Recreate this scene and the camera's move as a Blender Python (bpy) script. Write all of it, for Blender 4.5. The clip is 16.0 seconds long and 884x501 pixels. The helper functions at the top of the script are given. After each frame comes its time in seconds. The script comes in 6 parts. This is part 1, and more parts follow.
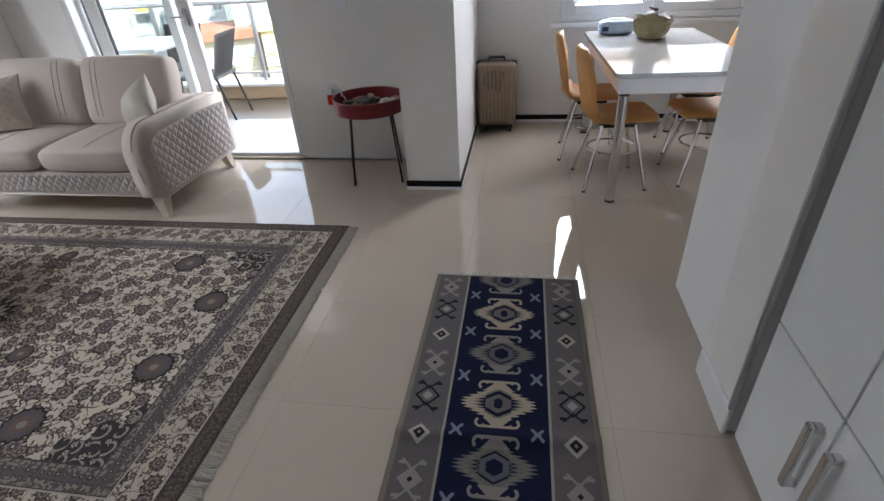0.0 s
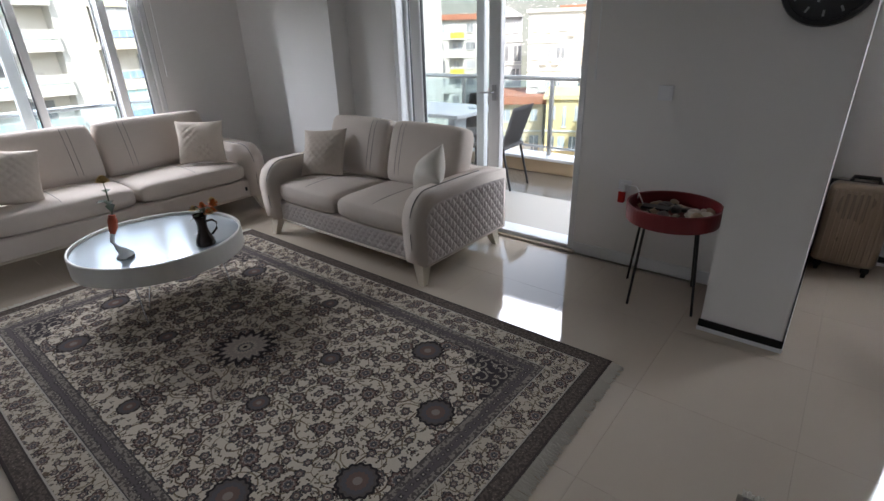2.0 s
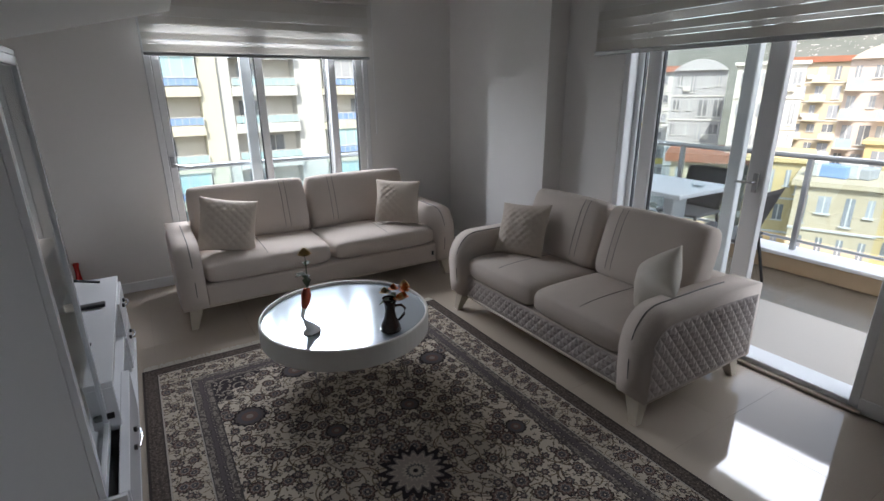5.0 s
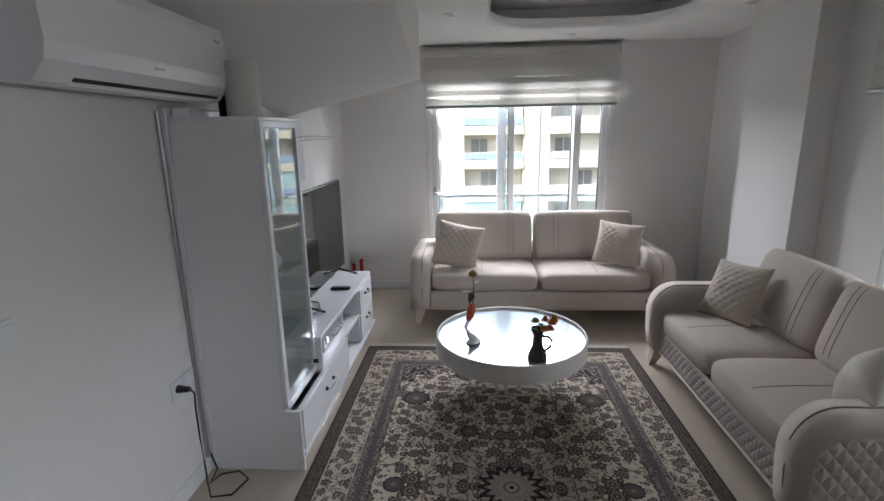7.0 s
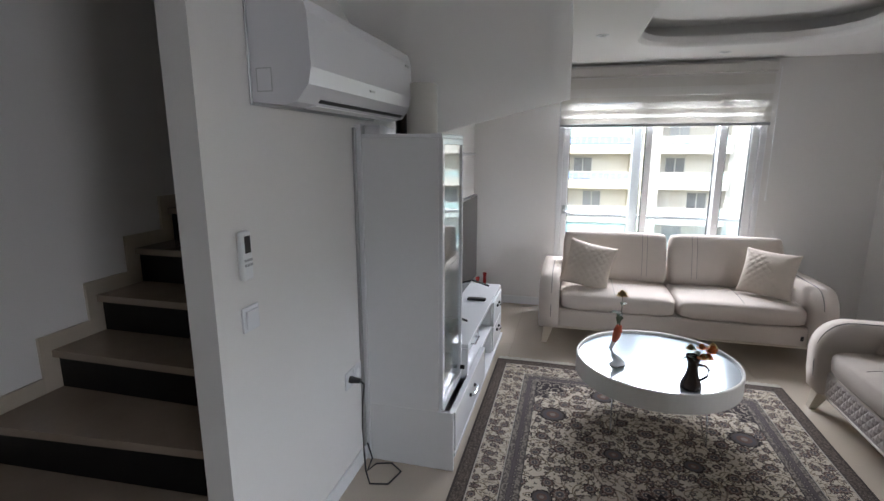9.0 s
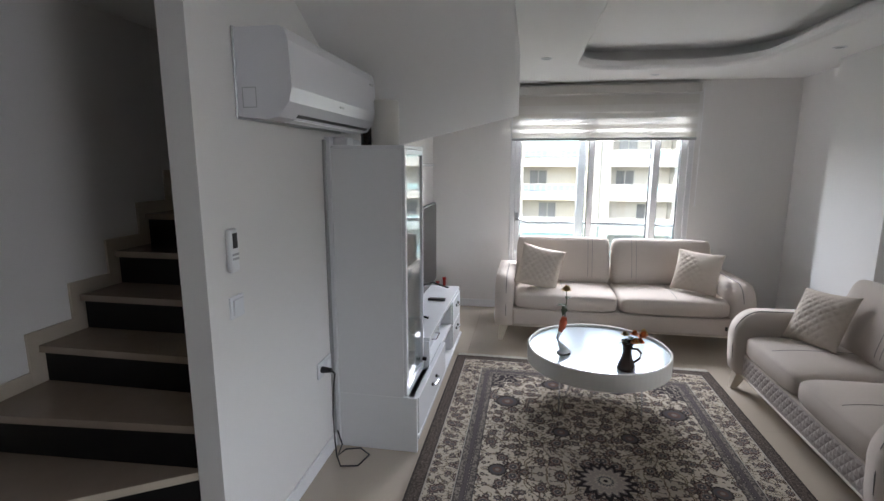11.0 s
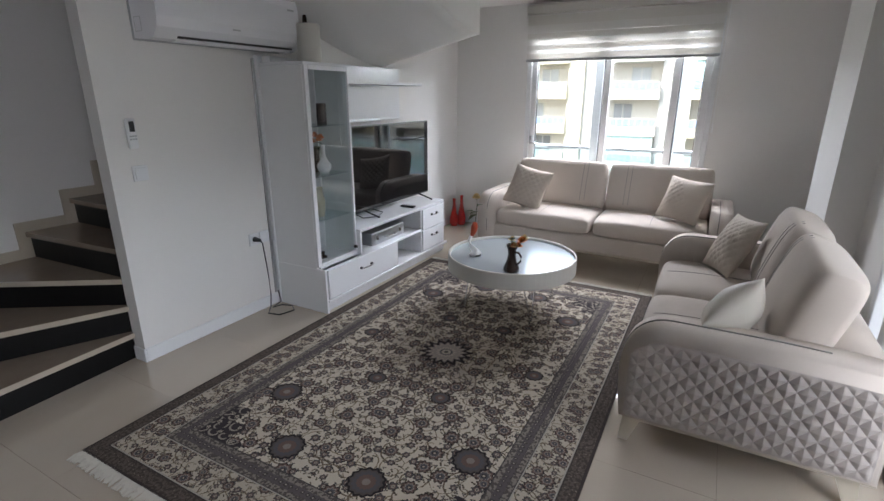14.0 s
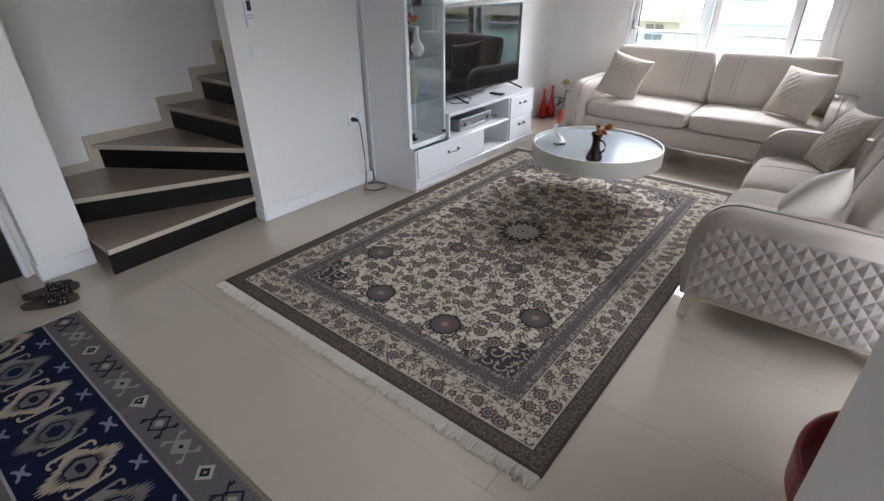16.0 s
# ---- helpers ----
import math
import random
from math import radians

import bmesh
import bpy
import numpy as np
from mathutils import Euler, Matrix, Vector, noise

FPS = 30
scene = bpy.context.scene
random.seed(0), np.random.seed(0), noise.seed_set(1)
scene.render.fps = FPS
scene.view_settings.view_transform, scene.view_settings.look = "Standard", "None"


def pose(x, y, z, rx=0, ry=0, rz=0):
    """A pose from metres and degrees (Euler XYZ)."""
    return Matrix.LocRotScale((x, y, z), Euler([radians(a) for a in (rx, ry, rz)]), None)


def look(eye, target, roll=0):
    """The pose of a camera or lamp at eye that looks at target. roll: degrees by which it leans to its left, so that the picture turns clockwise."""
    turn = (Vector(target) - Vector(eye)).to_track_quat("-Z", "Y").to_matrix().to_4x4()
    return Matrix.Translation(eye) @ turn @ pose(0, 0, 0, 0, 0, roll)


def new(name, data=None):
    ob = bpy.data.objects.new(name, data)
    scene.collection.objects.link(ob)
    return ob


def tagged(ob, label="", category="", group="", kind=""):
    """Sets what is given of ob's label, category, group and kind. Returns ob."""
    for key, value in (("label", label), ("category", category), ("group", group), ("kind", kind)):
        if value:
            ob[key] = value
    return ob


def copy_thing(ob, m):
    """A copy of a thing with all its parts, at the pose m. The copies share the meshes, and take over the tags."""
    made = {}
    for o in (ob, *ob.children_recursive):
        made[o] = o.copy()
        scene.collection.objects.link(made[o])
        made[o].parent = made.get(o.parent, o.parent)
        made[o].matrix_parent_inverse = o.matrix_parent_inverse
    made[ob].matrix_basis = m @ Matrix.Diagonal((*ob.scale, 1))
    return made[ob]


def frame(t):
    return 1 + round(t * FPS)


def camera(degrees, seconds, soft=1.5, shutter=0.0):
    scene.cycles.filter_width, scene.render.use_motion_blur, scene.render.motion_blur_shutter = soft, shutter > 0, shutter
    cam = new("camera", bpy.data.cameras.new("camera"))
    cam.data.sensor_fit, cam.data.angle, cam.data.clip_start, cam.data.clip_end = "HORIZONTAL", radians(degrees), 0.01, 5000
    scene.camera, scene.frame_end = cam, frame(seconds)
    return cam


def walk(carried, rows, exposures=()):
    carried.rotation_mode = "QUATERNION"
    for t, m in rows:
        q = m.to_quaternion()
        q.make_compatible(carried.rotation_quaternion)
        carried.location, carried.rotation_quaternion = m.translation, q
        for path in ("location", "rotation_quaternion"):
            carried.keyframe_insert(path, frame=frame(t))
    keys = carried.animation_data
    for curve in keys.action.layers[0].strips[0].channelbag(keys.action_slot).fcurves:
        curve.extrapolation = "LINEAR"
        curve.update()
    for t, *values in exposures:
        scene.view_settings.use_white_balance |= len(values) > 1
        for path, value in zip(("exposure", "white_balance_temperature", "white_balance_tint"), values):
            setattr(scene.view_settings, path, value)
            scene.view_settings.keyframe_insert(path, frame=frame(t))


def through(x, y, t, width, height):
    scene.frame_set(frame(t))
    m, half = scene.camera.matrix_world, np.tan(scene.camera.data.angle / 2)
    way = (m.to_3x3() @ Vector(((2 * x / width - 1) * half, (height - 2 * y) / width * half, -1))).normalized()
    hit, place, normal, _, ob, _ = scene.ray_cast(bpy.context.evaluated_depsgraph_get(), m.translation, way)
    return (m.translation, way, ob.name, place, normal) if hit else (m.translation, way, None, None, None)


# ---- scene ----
cam = camera(83.7, 16.0)
PATH = [
    (0, (0.253, 0.189, 1.427), (-0.052, 1.861, 0.372), -3.6),
    (0.5, (0.232, 0.43, 1.456), (-0.308, 2.054, 0.421), -3.4),
    (1, (0.23, 0.614, 1.47), (-0.548, 2.179, 0.498), -3.1),
    (1.5, (0.088, 0.611, 1.483), (-0.9, 2.106, 0.595), -2.4),
    (2, (-0.138, 0.669, 1.46), (-1.305, 2.085, 0.664), -1.8),
    (2.5, (-0.322, 0.722, 1.47), (-1.628, 2.067, 0.773), -1.0),
    (3, (-0.543, 0.676, 1.464), (-1.912, 1.983, 0.817), -0.3),
    (3.2, (-0.612, 0.64, 1.476), (-1.991, 1.943, 0.844), -0.0),
    (5.3, (-0.753, 0.969, 1.62), (-2.45, 1.828, 1.004), -0.9),
    (5.5, (-0.723, 1.031, 1.641), (-2.47, 1.789, 1.03), -1.1),
    (6, (-0.542, 1.155, 1.651), (-2.407, 1.602, 1.082), -1.4),
    (6.5, (-0.418, 1.371, 1.652), (-2.344, 1.53, 1.139), -1.3),
    (7, (-0.309, 1.51, 1.643), (-2.248, 1.378, 1.173), -1.1),
    (7.5, (-0.167, 1.439, 1.635), (-2.09, 1.103, 1.198), -0.9),
    (8, (-0.131, 1.349, 1.626), (-2.034, 0.899, 1.206), -0.3),
    (8.5, (-0.199, 1.274, 1.641), (-2.095, 0.788, 1.229), 0.1),
    (8.7, (-0.192, 1.229, 1.651), (-2.085, 0.726, 1.245), 0.0),
    (10.8, (0.057, 1.12, 1.651), (-1.879, 0.759, 1.3), 0.0),
    (11, (0.102, 1.245, 1.635), (-1.836, 0.902, 1.282), 0.1),
    (11.5, (0.162, 1.56, 1.601), (-1.777, 1.223, 1.244), -0.1),
    (12, (0.123, 1.873, 1.62), (-1.799, 1.467, 1.243), -0.0),
    (12.5, (0.14, 2.22, 1.597), (-1.742, 1.671, 1.2), -0.1),
    (13, (0.061, 2.556, 1.569), (-1.748, 1.817, 1.144), -0.1),
    (13.5, (0.007, 2.821, 1.537), (-1.725, 1.953, 1.043), -0.0),
    (14, (0.074, 2.956, 1.512), (-1.6, 2.04, 0.914), 0.1),
    (14.5, (0.176, 3.042, 1.491), (-1.442, 2.113, 0.77), 0.1),
    (15, (0.269, 3.107, 1.499), (-1.271, 2.142, 0.664), -0.1),
    (15.5, (0.302, 3.131, 1.486), (-1.143, 2.083, 0.585), -0.5),
    (16, (0.285, 3.113, 1.482), (-1.071, 2.004, 0.516), -0.6),
]
walk(cam, [(t, look(eye, target, roll)) for t, eye, target, roll in PATH], exposures=[(0,2.9),(1.5,2.4),(3,1.88),(5.5,1.75),(7,2.28),(8.5,2.55),(11,2.62),(13,2.58),(14.5,2.55),(16,2.95)])

# ---- world, sun, exposure ----
world = bpy.data.worlds.new("sky_world")
scene.world = world
world.use_nodes = True
wn = world.node_tree
sky = wn.nodes.new("ShaderNodeTexSky")
sky.sky_type = "NISHITA"
sky.sun_disc = False
sky.sun_elevation, sky.sun_rotation = radians(48), radians(129)
sky.air_density, sky.dust_density, sky.ozone_density = 1.0, 2.0, 1.0
soft_sky = wn.nodes.new("ShaderNodeHueSaturation")
soft_sky.inputs["Saturation"].default_value = 0.55
wn.links.new(sky.outputs["Color"], soft_sky.inputs["Color"])
wn.links.new(soft_sky.outputs["Color"], wn.nodes["Background"].inputs["Color"])
wn.nodes["Background"].inputs["Strength"].default_value = 0.13
sun = new("sun", bpy.data.lights.new("sun", "SUN"))
sun.data.energy, sun.data.angle, sun.data.color = 2.0, radians(0.6), (1.0, 0.95, 0.88)
sun.matrix_world = look((0, 0, 0), (-0.55, 0.45, -0.8))


def sky_fill(name, at, to, wide, high, power, spread=180):
    """An added area lamp outside an opening, clear of the roof, in the sky's stead."""
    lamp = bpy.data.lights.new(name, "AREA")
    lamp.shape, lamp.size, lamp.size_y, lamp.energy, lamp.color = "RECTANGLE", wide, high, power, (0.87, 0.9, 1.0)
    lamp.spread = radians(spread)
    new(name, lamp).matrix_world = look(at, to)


sky_fill("sky_fill_west", (-6.3, 1.95, 2.5), (-1.5, 1.7, 0.3), 2.4, 1.3, 70)
sky_fill("sky_fill_balcony", (-2.3, 6.4, 2.85), (-1.9, 1.6, 0.6), 3.4, 1.2, 26, 150)
sky_fill("sky_fill_dining", (1.26, 5.6, 2.45), (-0.8, 0.4, 1.1), 3.2, 1.9, 80)


# ---- building helpers ----
BASE = {}


def thing(name, at, label, category, group="", kind=""):
    ob = new(name)
    ob.location = at
    BASE[ob.name] = Vector(at)
    return tagged(ob, label, category, group, kind)


def link(name, bm, material, smooth=False):
    bmesh.ops.recalc_face_normals(bm, faces=bm.faces[:])
    me = bpy.data.meshes.new(name)
    bm.to_mesh(me)
    bm.free()
    for m in material if isinstance(material, (list, tuple)) else [material]:
        me.materials.append(m)
    if smooth:
        for p in me.polygons:
            p.use_smooth = True
    return new(name, me)


def part(name, bm, material, parent, label="", smooth=False, shift=True):
    """One mesh under a thing (or under a part). With shift, bm is in world metres."""
    base = BASE[parent.name]
    if shift:
        bmesh.ops.translate(bm, verts=bm.verts[:], vec=-base)
    ob = link(name, bm, material, smooth)
    ob.parent = parent
    BASE[ob.name] = base
    return tagged(ob, label) if label else ob


def setting(name, bm, material, label, category, smooth=False):
    ob = link(name, bm, material, smooth)
    BASE[ob.name] = Vector((0, 0, 0))
    return tagged(ob, label, category, kind="structure")


def solo(name, bm, material, label, category, at=(0, 0, 0), group="", smooth=False, kind=""):
    """A thing of one mesh, in world metres, with its origin at its base."""
    bmesh.ops.translate(bm, verts=bm.verts[:], vec=-Vector(at))
    ob = link(name, bm, material, smooth)
    ob.location = at
    BASE[ob.name] = Vector(at)
    return tagged(ob, label, category, group, kind)


def box(bm, x0, x1, y0, y1, z0, z1, bevel=0.0, seg=2):
    made = bmesh.ops.create_cube(bm, size=1.0)["verts"]
    m = Matrix.Translation(((x0 + x1) / 2, (y0 + y1) / 2, (z0 + z1) / 2)) @ Matrix.Diagonal((abs(x1 - x0), abs(y1 - y0), abs(z1 - z0), 1))
    bmesh.ops.transform(bm, verts=made, matrix=m)
    if bevel:
        edges = list({e for v in made for e in v.link_edges})
        bmesh.ops.bevel(bm, geom=edges, offset=bevel, segments=seg, profile=0.5, affect="EDGES", clamp_overlap=True)
    return bm


def B(*args, **kw):
    return box(bmesh.new(), *args, **kw)


def rod(bm, a, b, r0, r1=None, n=12):
    a, b = Vector(a), Vector(b)
    made = bmesh.ops.create_cone(bm, cap_ends=True, segments=n, radius1=r0, radius2=r0 if r1 is None else r1, depth=(b - a).length)["verts"]
    turn = (b - a).to_track_quat("Z", "Y").to_matrix().to_4x4()
    bmesh.ops.transform(bm, verts=made, matrix=Matrix.Translation((a + b) / 2) @ turn)
    return bm


def R(*args, **kw):
    return rod(bmesh.new(), *args, **kw)


def lathe(profile, n=32, at=(0, 0, 0), bm=None):
    """Profile: rows of radius and height, turned round z."""
    bm = bm or bmesh.new()
    rings = []
    for r, z in profile:
        if r < 1e-6:
            rings.append([bm.verts.new((at[0], at[1], at[2] + z))])
        else:
            rings.append([bm.verts.new((at[0] + r * math.cos(2 * math.pi * k / n), at[1] + r * math.sin(2 * math.pi * k / n), at[2] + z)) for k in range(n)])
    for a, b in zip(rings, rings[1:]):
        for k in range(n):
            j = (k + 1) % n
            if len(a) == 1 and len(b) == 1:
                continue
            if len(a) == 1:
                bm.faces.new((a[0], b[k], b[j]))
            elif len(b) == 1:
                bm.faces.new((a[k], b[0], a[j]))
            else:
                bm.faces.new((a[k], a[j], b[j], b[k]))
    return bm


def tube(points, r, n=8, bm=None):
    """A round bar along points; r is a radius or one for each point."""
    bm = bm or bmesh.new()
    pts = [Vector(p) for p in points]
    rings = []
    for i, p in enumerate(pts):
        d = (pts[min(i + 1, len(pts) - 1)] - pts[max(i - 1, 0)]).normalized()
        q = d.to_track_quat("Z", "Y")
        rr = r[i] if isinstance(r, (list, tuple)) else r
        rings.append([bm.verts.new(p + q @ Vector((rr * math.cos(2 * math.pi * k / n), rr * math.sin(2 * math.pi * k / n), 0))) for k in range(n)])
    for a, b in zip(rings, rings[1:]):
        for k in range(n):
            bm.faces.new((a[k], a[(k + 1) % n], b[(k + 1) % n], b[k]))
    bm.faces.new(rings[0][::-1])
    bm.faces.new(rings[-1])
    return bm


def prism(outline, axis, lo, hi, bm=None):
    """An outline (pairs) drawn out along an axis: 'x' takes (y, z), 'y' takes (x, z), 'z' takes (x, y)."""
    bm = bm or bmesh.new()
    put = {"x": lambda a, b, c: (c, a, b), "y": lambda a, b, c: (a, c, b), "z": lambda a, b, c: (a, b, c)}[axis]
    lo_v = [bm.verts.new(put(a, b, lo)) for a, b in outline]
    hi_v = [bm.verts.new(put(a, b, hi)) for a, b in outline]
    bm.faces.new(lo_v)
    bm.faces.new(hi_v[::-1])
    for k in range(len(outline)):
        j = (k + 1) % len(outline)
        bm.faces.new((lo_v[k], lo_v[j], hi_v[j], hi_v[k]))
    return bm


def soften(bm, width=0.01, seg=2, angle=30):
    edges = [e for e in bm.edges if len(e.link_faces) == 2 and e.calc_face_angle(0) > radians(angle)]
    bmesh.ops.bevel(bm, geom=edges, offset=width, segments=seg, profile=0.5, affect="EDGES", clamp_overlap=True)
    return bm


def pillow_form(bm, w, d, h, nx=18, ny=12, power=2.6, crown=0.0):
    """A stuffed cushion, w by d and h thick, centred, with soft sides and a slightly domed top."""
    def f(u, v):
        e = max(0.0, 1 - abs(u) ** 5) ** (1 / power) * max(0.0, 1 - abs(v) ** 5) ** (1 / power)
        return e
    top, bot = {}, {}
    for i in range(nx + 1):
        for j in range(ny + 1):
            u = math.sin(math.pi / 2 * (2 * i / nx - 1))
            v = math.sin(math.pi / 2 * (2 * j / ny - 1))
            z = f(u, v) * h / 2
            pull = 0.045 * min(1.0, 0.5 / max(w, d)) * 2 * (u * v) ** 4
            u, v = u * (1 - pull), v * (1 - pull)
            top[i, j] = bm.verts.new((u * w / 2, v * d / 2, z + crown * (1 - u * u) * (1 - v * v)))
            edge = i in (0, nx) or j in (0, ny)
            bot[i, j] = top[i, j] if edge else bm.verts.new((u * w / 2, v * d / 2, -z))
    for i in range(nx):
        for j in range(ny):
            bm.faces.new((top[i, j], top[i + 1, j], top[i + 1, j + 1], top[i, j + 1]))
            q = [bot[i, j], bot[i, j + 1], bot[i + 1, j + 1], bot[i + 1, j]]
            if len(set(q)) == 4 and not all(top[k] is bot[k] for k in ((i, j), (i, j + 1), (i + 1, j + 1), (i + 1, j))):
                bm.faces.new(q)
    return bm


# ---- materials ----
class Nodes:
    """Short forms for a node tree."""

    def __init__(self, name):
        self.material = bpy.data.materials.new(name)
        self.material.use_nodes = True
        self.tree = self.material.node_tree
        self.bsdf = self.tree.nodes["Principled BSDF"]

    def add(self, kind, **values):
        n = self.tree.nodes.new(kind)
        for k, v in values.items():
            setattr(n, k, v)
        return n

    def put(self, socket, value):
        if isinstance(value, bpy.types.NodeSocket):
            self.tree.links.new(value, socket)
        elif value is not None:
            socket.default_value = (*value, 1.0) if isinstance(value, tuple) and len(value) == 3 and socket.type == "RGBA" else value

    def math(self, op, a, b=None, c=None):
        n = self.add("ShaderNodeMath", operation=op)
        for s, v in zip(n.inputs, (a, b, c)):
            self.put(s, v)
        return n.outputs[0]

    def mix(self, f, a, b, blend="MIX"):
        n = self.add("ShaderNodeMix", data_type="RGBA", blend_type=blend)
        self.put(n.inputs["Factor"], f)
        self.put(n.inputs["A"], a)
        self.put(n.inputs["B"], b)
        return n.outputs["Result"]

    def coords(self, what="Object"):
        return self.add("ShaderNodeTexCoord").outputs[what]

    def _split(self, v):
        n = self.add("ShaderNodeSeparateXYZ")
        self.put(n.inputs[0], v)
        return n.outputs

    def join(self, x, y, z=0.0):
        n = self.add("ShaderNodeCombineXYZ")
        for s, v in zip(n.inputs, (x, y, z)):
            self.put(s, v)
        return n.outputs[0]

    def scale(self, v, by):
        n = self.add("ShaderNodeVectorMath", operation="MULTIPLY")
        self.put(n.inputs[0], v)
        n.inputs[1].default_value = by if isinstance(by, tuple) else (by, by, by)
        return n.outputs[0]

    def noise(self, v, scale, detail=3.0, rough=0.55):
        n = self.add("ShaderNodeTexNoise")
        self.put(n.inputs["Vector"], v)
        n.inputs["Scale"].default_value, n.inputs["Detail"].default_value, n.inputs["Roughness"].default_value = scale, detail, rough
        return n.outputs["Fac"]

    def ramp(self, f, stops, kind="LINEAR"):
        n = self.add("ShaderNodeValToRGB")
        n.color_ramp.interpolation = kind
        e = n.color_ramp.elements
        while len(e) < len(stops):
            e.new(0.5)
        for el, (p, c) in zip(e, stops):
            el.position, el.color = p, (*c, 1) if len(c) == 3 else c
        self.put(n.inputs[0], f)
        return n.outputs[0]

    def bump(self, h, strength=0.2, distance=0.01):
        n = self.add("ShaderNodeBump")
        n.inputs["Strength"].default_value, n.inputs["Distance"].default_value = strength, distance
        self.put(n.inputs["Height"], h)
        self.tree.links.new(n.outputs[0], self.bsdf.inputs["Normal"])

    def band(self, v, lo, hi):
        return self.math("MULTIPLY", self.math("GREATER_THAN", v, lo), self.math("LESS_THAN", v, hi))

    def out(self, color, rough, metal=0.0, **more):
        self.put(self.bsdf.inputs["Base Color"], color)
        self.put(self.bsdf.inputs["Roughness"], rough)
        self.bsdf.inputs["Metallic"].default_value = metal
        for k, v in more.items():
            self.put(self.bsdf.inputs[k.replace("_", " ")], v)
        return self.material


def plain(name, color, rough=0.5, metal=0.0, vary=0.06, coarse=1.5, fine=60.0, relief=0.05, each=0.0, **more):
    """A surface with drift of tone at two scales, fine relief and uneven gloss."""
    n = Nodes(name)
    v = n.coords()
    big, small = n.noise(v, coarse), n.noise(v, fine, 2.0)
    f = n.math("ADD", n.math("MULTIPLY", n.math("SUBTRACT", big, 0.5), 2 * vary), n.math("MULTIPLY", n.math("SUBTRACT", small, 0.5), vary))
    if each:
        rnd = n.add("ShaderNodeObjectInfo").outputs["Random"]
        f = n.math("ADD", f, n.math("MULTIPLY", n.math("SUBTRACT", rnd, 0.5), each))
    k = n.math("ADD", f, 1.0)
    c = n.mix(1.0, color, n.join(k, k, k), "MULTIPLY")
    r = n.math("ADD", n.math("MULTIPLY", n.math("SUBTRACT", big, 0.5), rough * 0.3), rough)
    if relief:
        n.bump(small, relief, 0.004)
    return n.out(c, r, metal, **more)


wall_paint = plain("wall_paint", (0.76, 0.745, 0.725), 0.62, vary=0.03, coarse=0.8, fine=180, relief=0.06)
ceiling_paint = plain("ceiling_paint", (0.85, 0.84, 0.82), 0.7, vary=0.02, fine=150, relief=0.04)
white_lacquer = plain("white_lacquer", (0.8, 0.81, 0.83), 0.16, vary=0.015, fine=30, relief=0.01)
white_matt = plain("white_matt", (0.78, 0.79, 0.8), 0.4, vary=0.02, fine=40, relief=0.02)
pvc = plain("pvc", (0.74, 0.75, 0.76), 0.32, vary=0.02, fine=50, relief=0.01)
gasket = plain("gasket", (0.03, 0.03, 0.035), 0.6)
chrome = plain("chrome", (0.62, 0.62, 0.63), 0.16, 1.0, vary=0.03, fine=90, relief=0.01)
brushed = plain("brushed", (0.45, 0.46, 0.47), 0.35, 1.0, vary=0.06, fine=120)
black_metal = plain("black_metal", (0.02, 0.018, 0.018), 0.4, 0.4)
black_plastic = plain("black_plastic", (0.012, 0.012, 0.014), 0.35)
screen_black = plain("screen_black", (0.004, 0.004, 0.005), 0.03, vary=0.01, relief=0.0, IOR=1.5)
fabric = plain("fabric", (0.56, 0.495, 0.44), 0.9, vary=0.07, coarse=4, fine=420, relief=0.4, Specular_IOR_Level=0.2)
fabric_quilt = plain("fabric_quilt", (0.49, 0.44, 0.41), 0.6, vary=0.05, coarse=5, fine=420, relief=0.3, Specular_IOR_Level=0.3)
pillow_cloth = plain("pillow_cloth", (0.53, 0.46, 0.39), 0.75, vary=0.06, coarse=7, fine=300, relief=0.3, Specular_IOR_Level=0.25)
pillow_pale = plain("pillow_pale", (0.56, 0.52, 0.455), 0.5, vary=0.06, coarse=7, fine=300, relief=0.25, Specular_IOR_Level=0.3)
seam_dark = plain("seam_dark", (0.2, 0.19, 0.18), 0.8)
cream_leg = plain("cream_leg", (0.58, 0.52, 0.42), 0.45)
table_white = plain("table_white", (0.63, 0.61, 0.56), 0.42, vary=0.02)
mirror = plain("mirror", (0.58, 0.645, 0.7), 0.13, 0.55, vary=0.01, relief=0.0)
black_stone = plain("black_stone", (0.006, 0.0055, 0.0055), 0.45, vary=0.3, fine=200, Specular_IOR_Level=0.2)
red_paint = plain("red_paint", (0.17, 0.012, 0.016), 0.4, vary=0.1)
red_glass = plain("red_glass", (0.42, 0.012, 0.01), 0.08, vary=0.1, relief=0.0)
tan_leather = plain("tan_leather", (0.45, 0.215, 0.06), 0.55, vary=0.12, coarse=6, fine=250, relief=0.3)
orange_petal = plain("orange_petal", (0.6, 0.16, 0.03), 0.6, vary=0.25, coarse=40)
cream_petal = plain("cream_petal", (0.62, 0.45, 0.2), 0.6, vary=0.2, coarse=40)
leaf_green = plain("leaf_green", (0.05, 0.07, 0.03), 0.6, vary=0.2)
dark_glaze = plain("dark_glaze", (0.025, 0.014, 0.01), 0.15, vary=0.2)
fringe_wool = plain("fringe_wool", (0.5, 0.47, 0.41), 0.9, vary=0.15, fine=300)


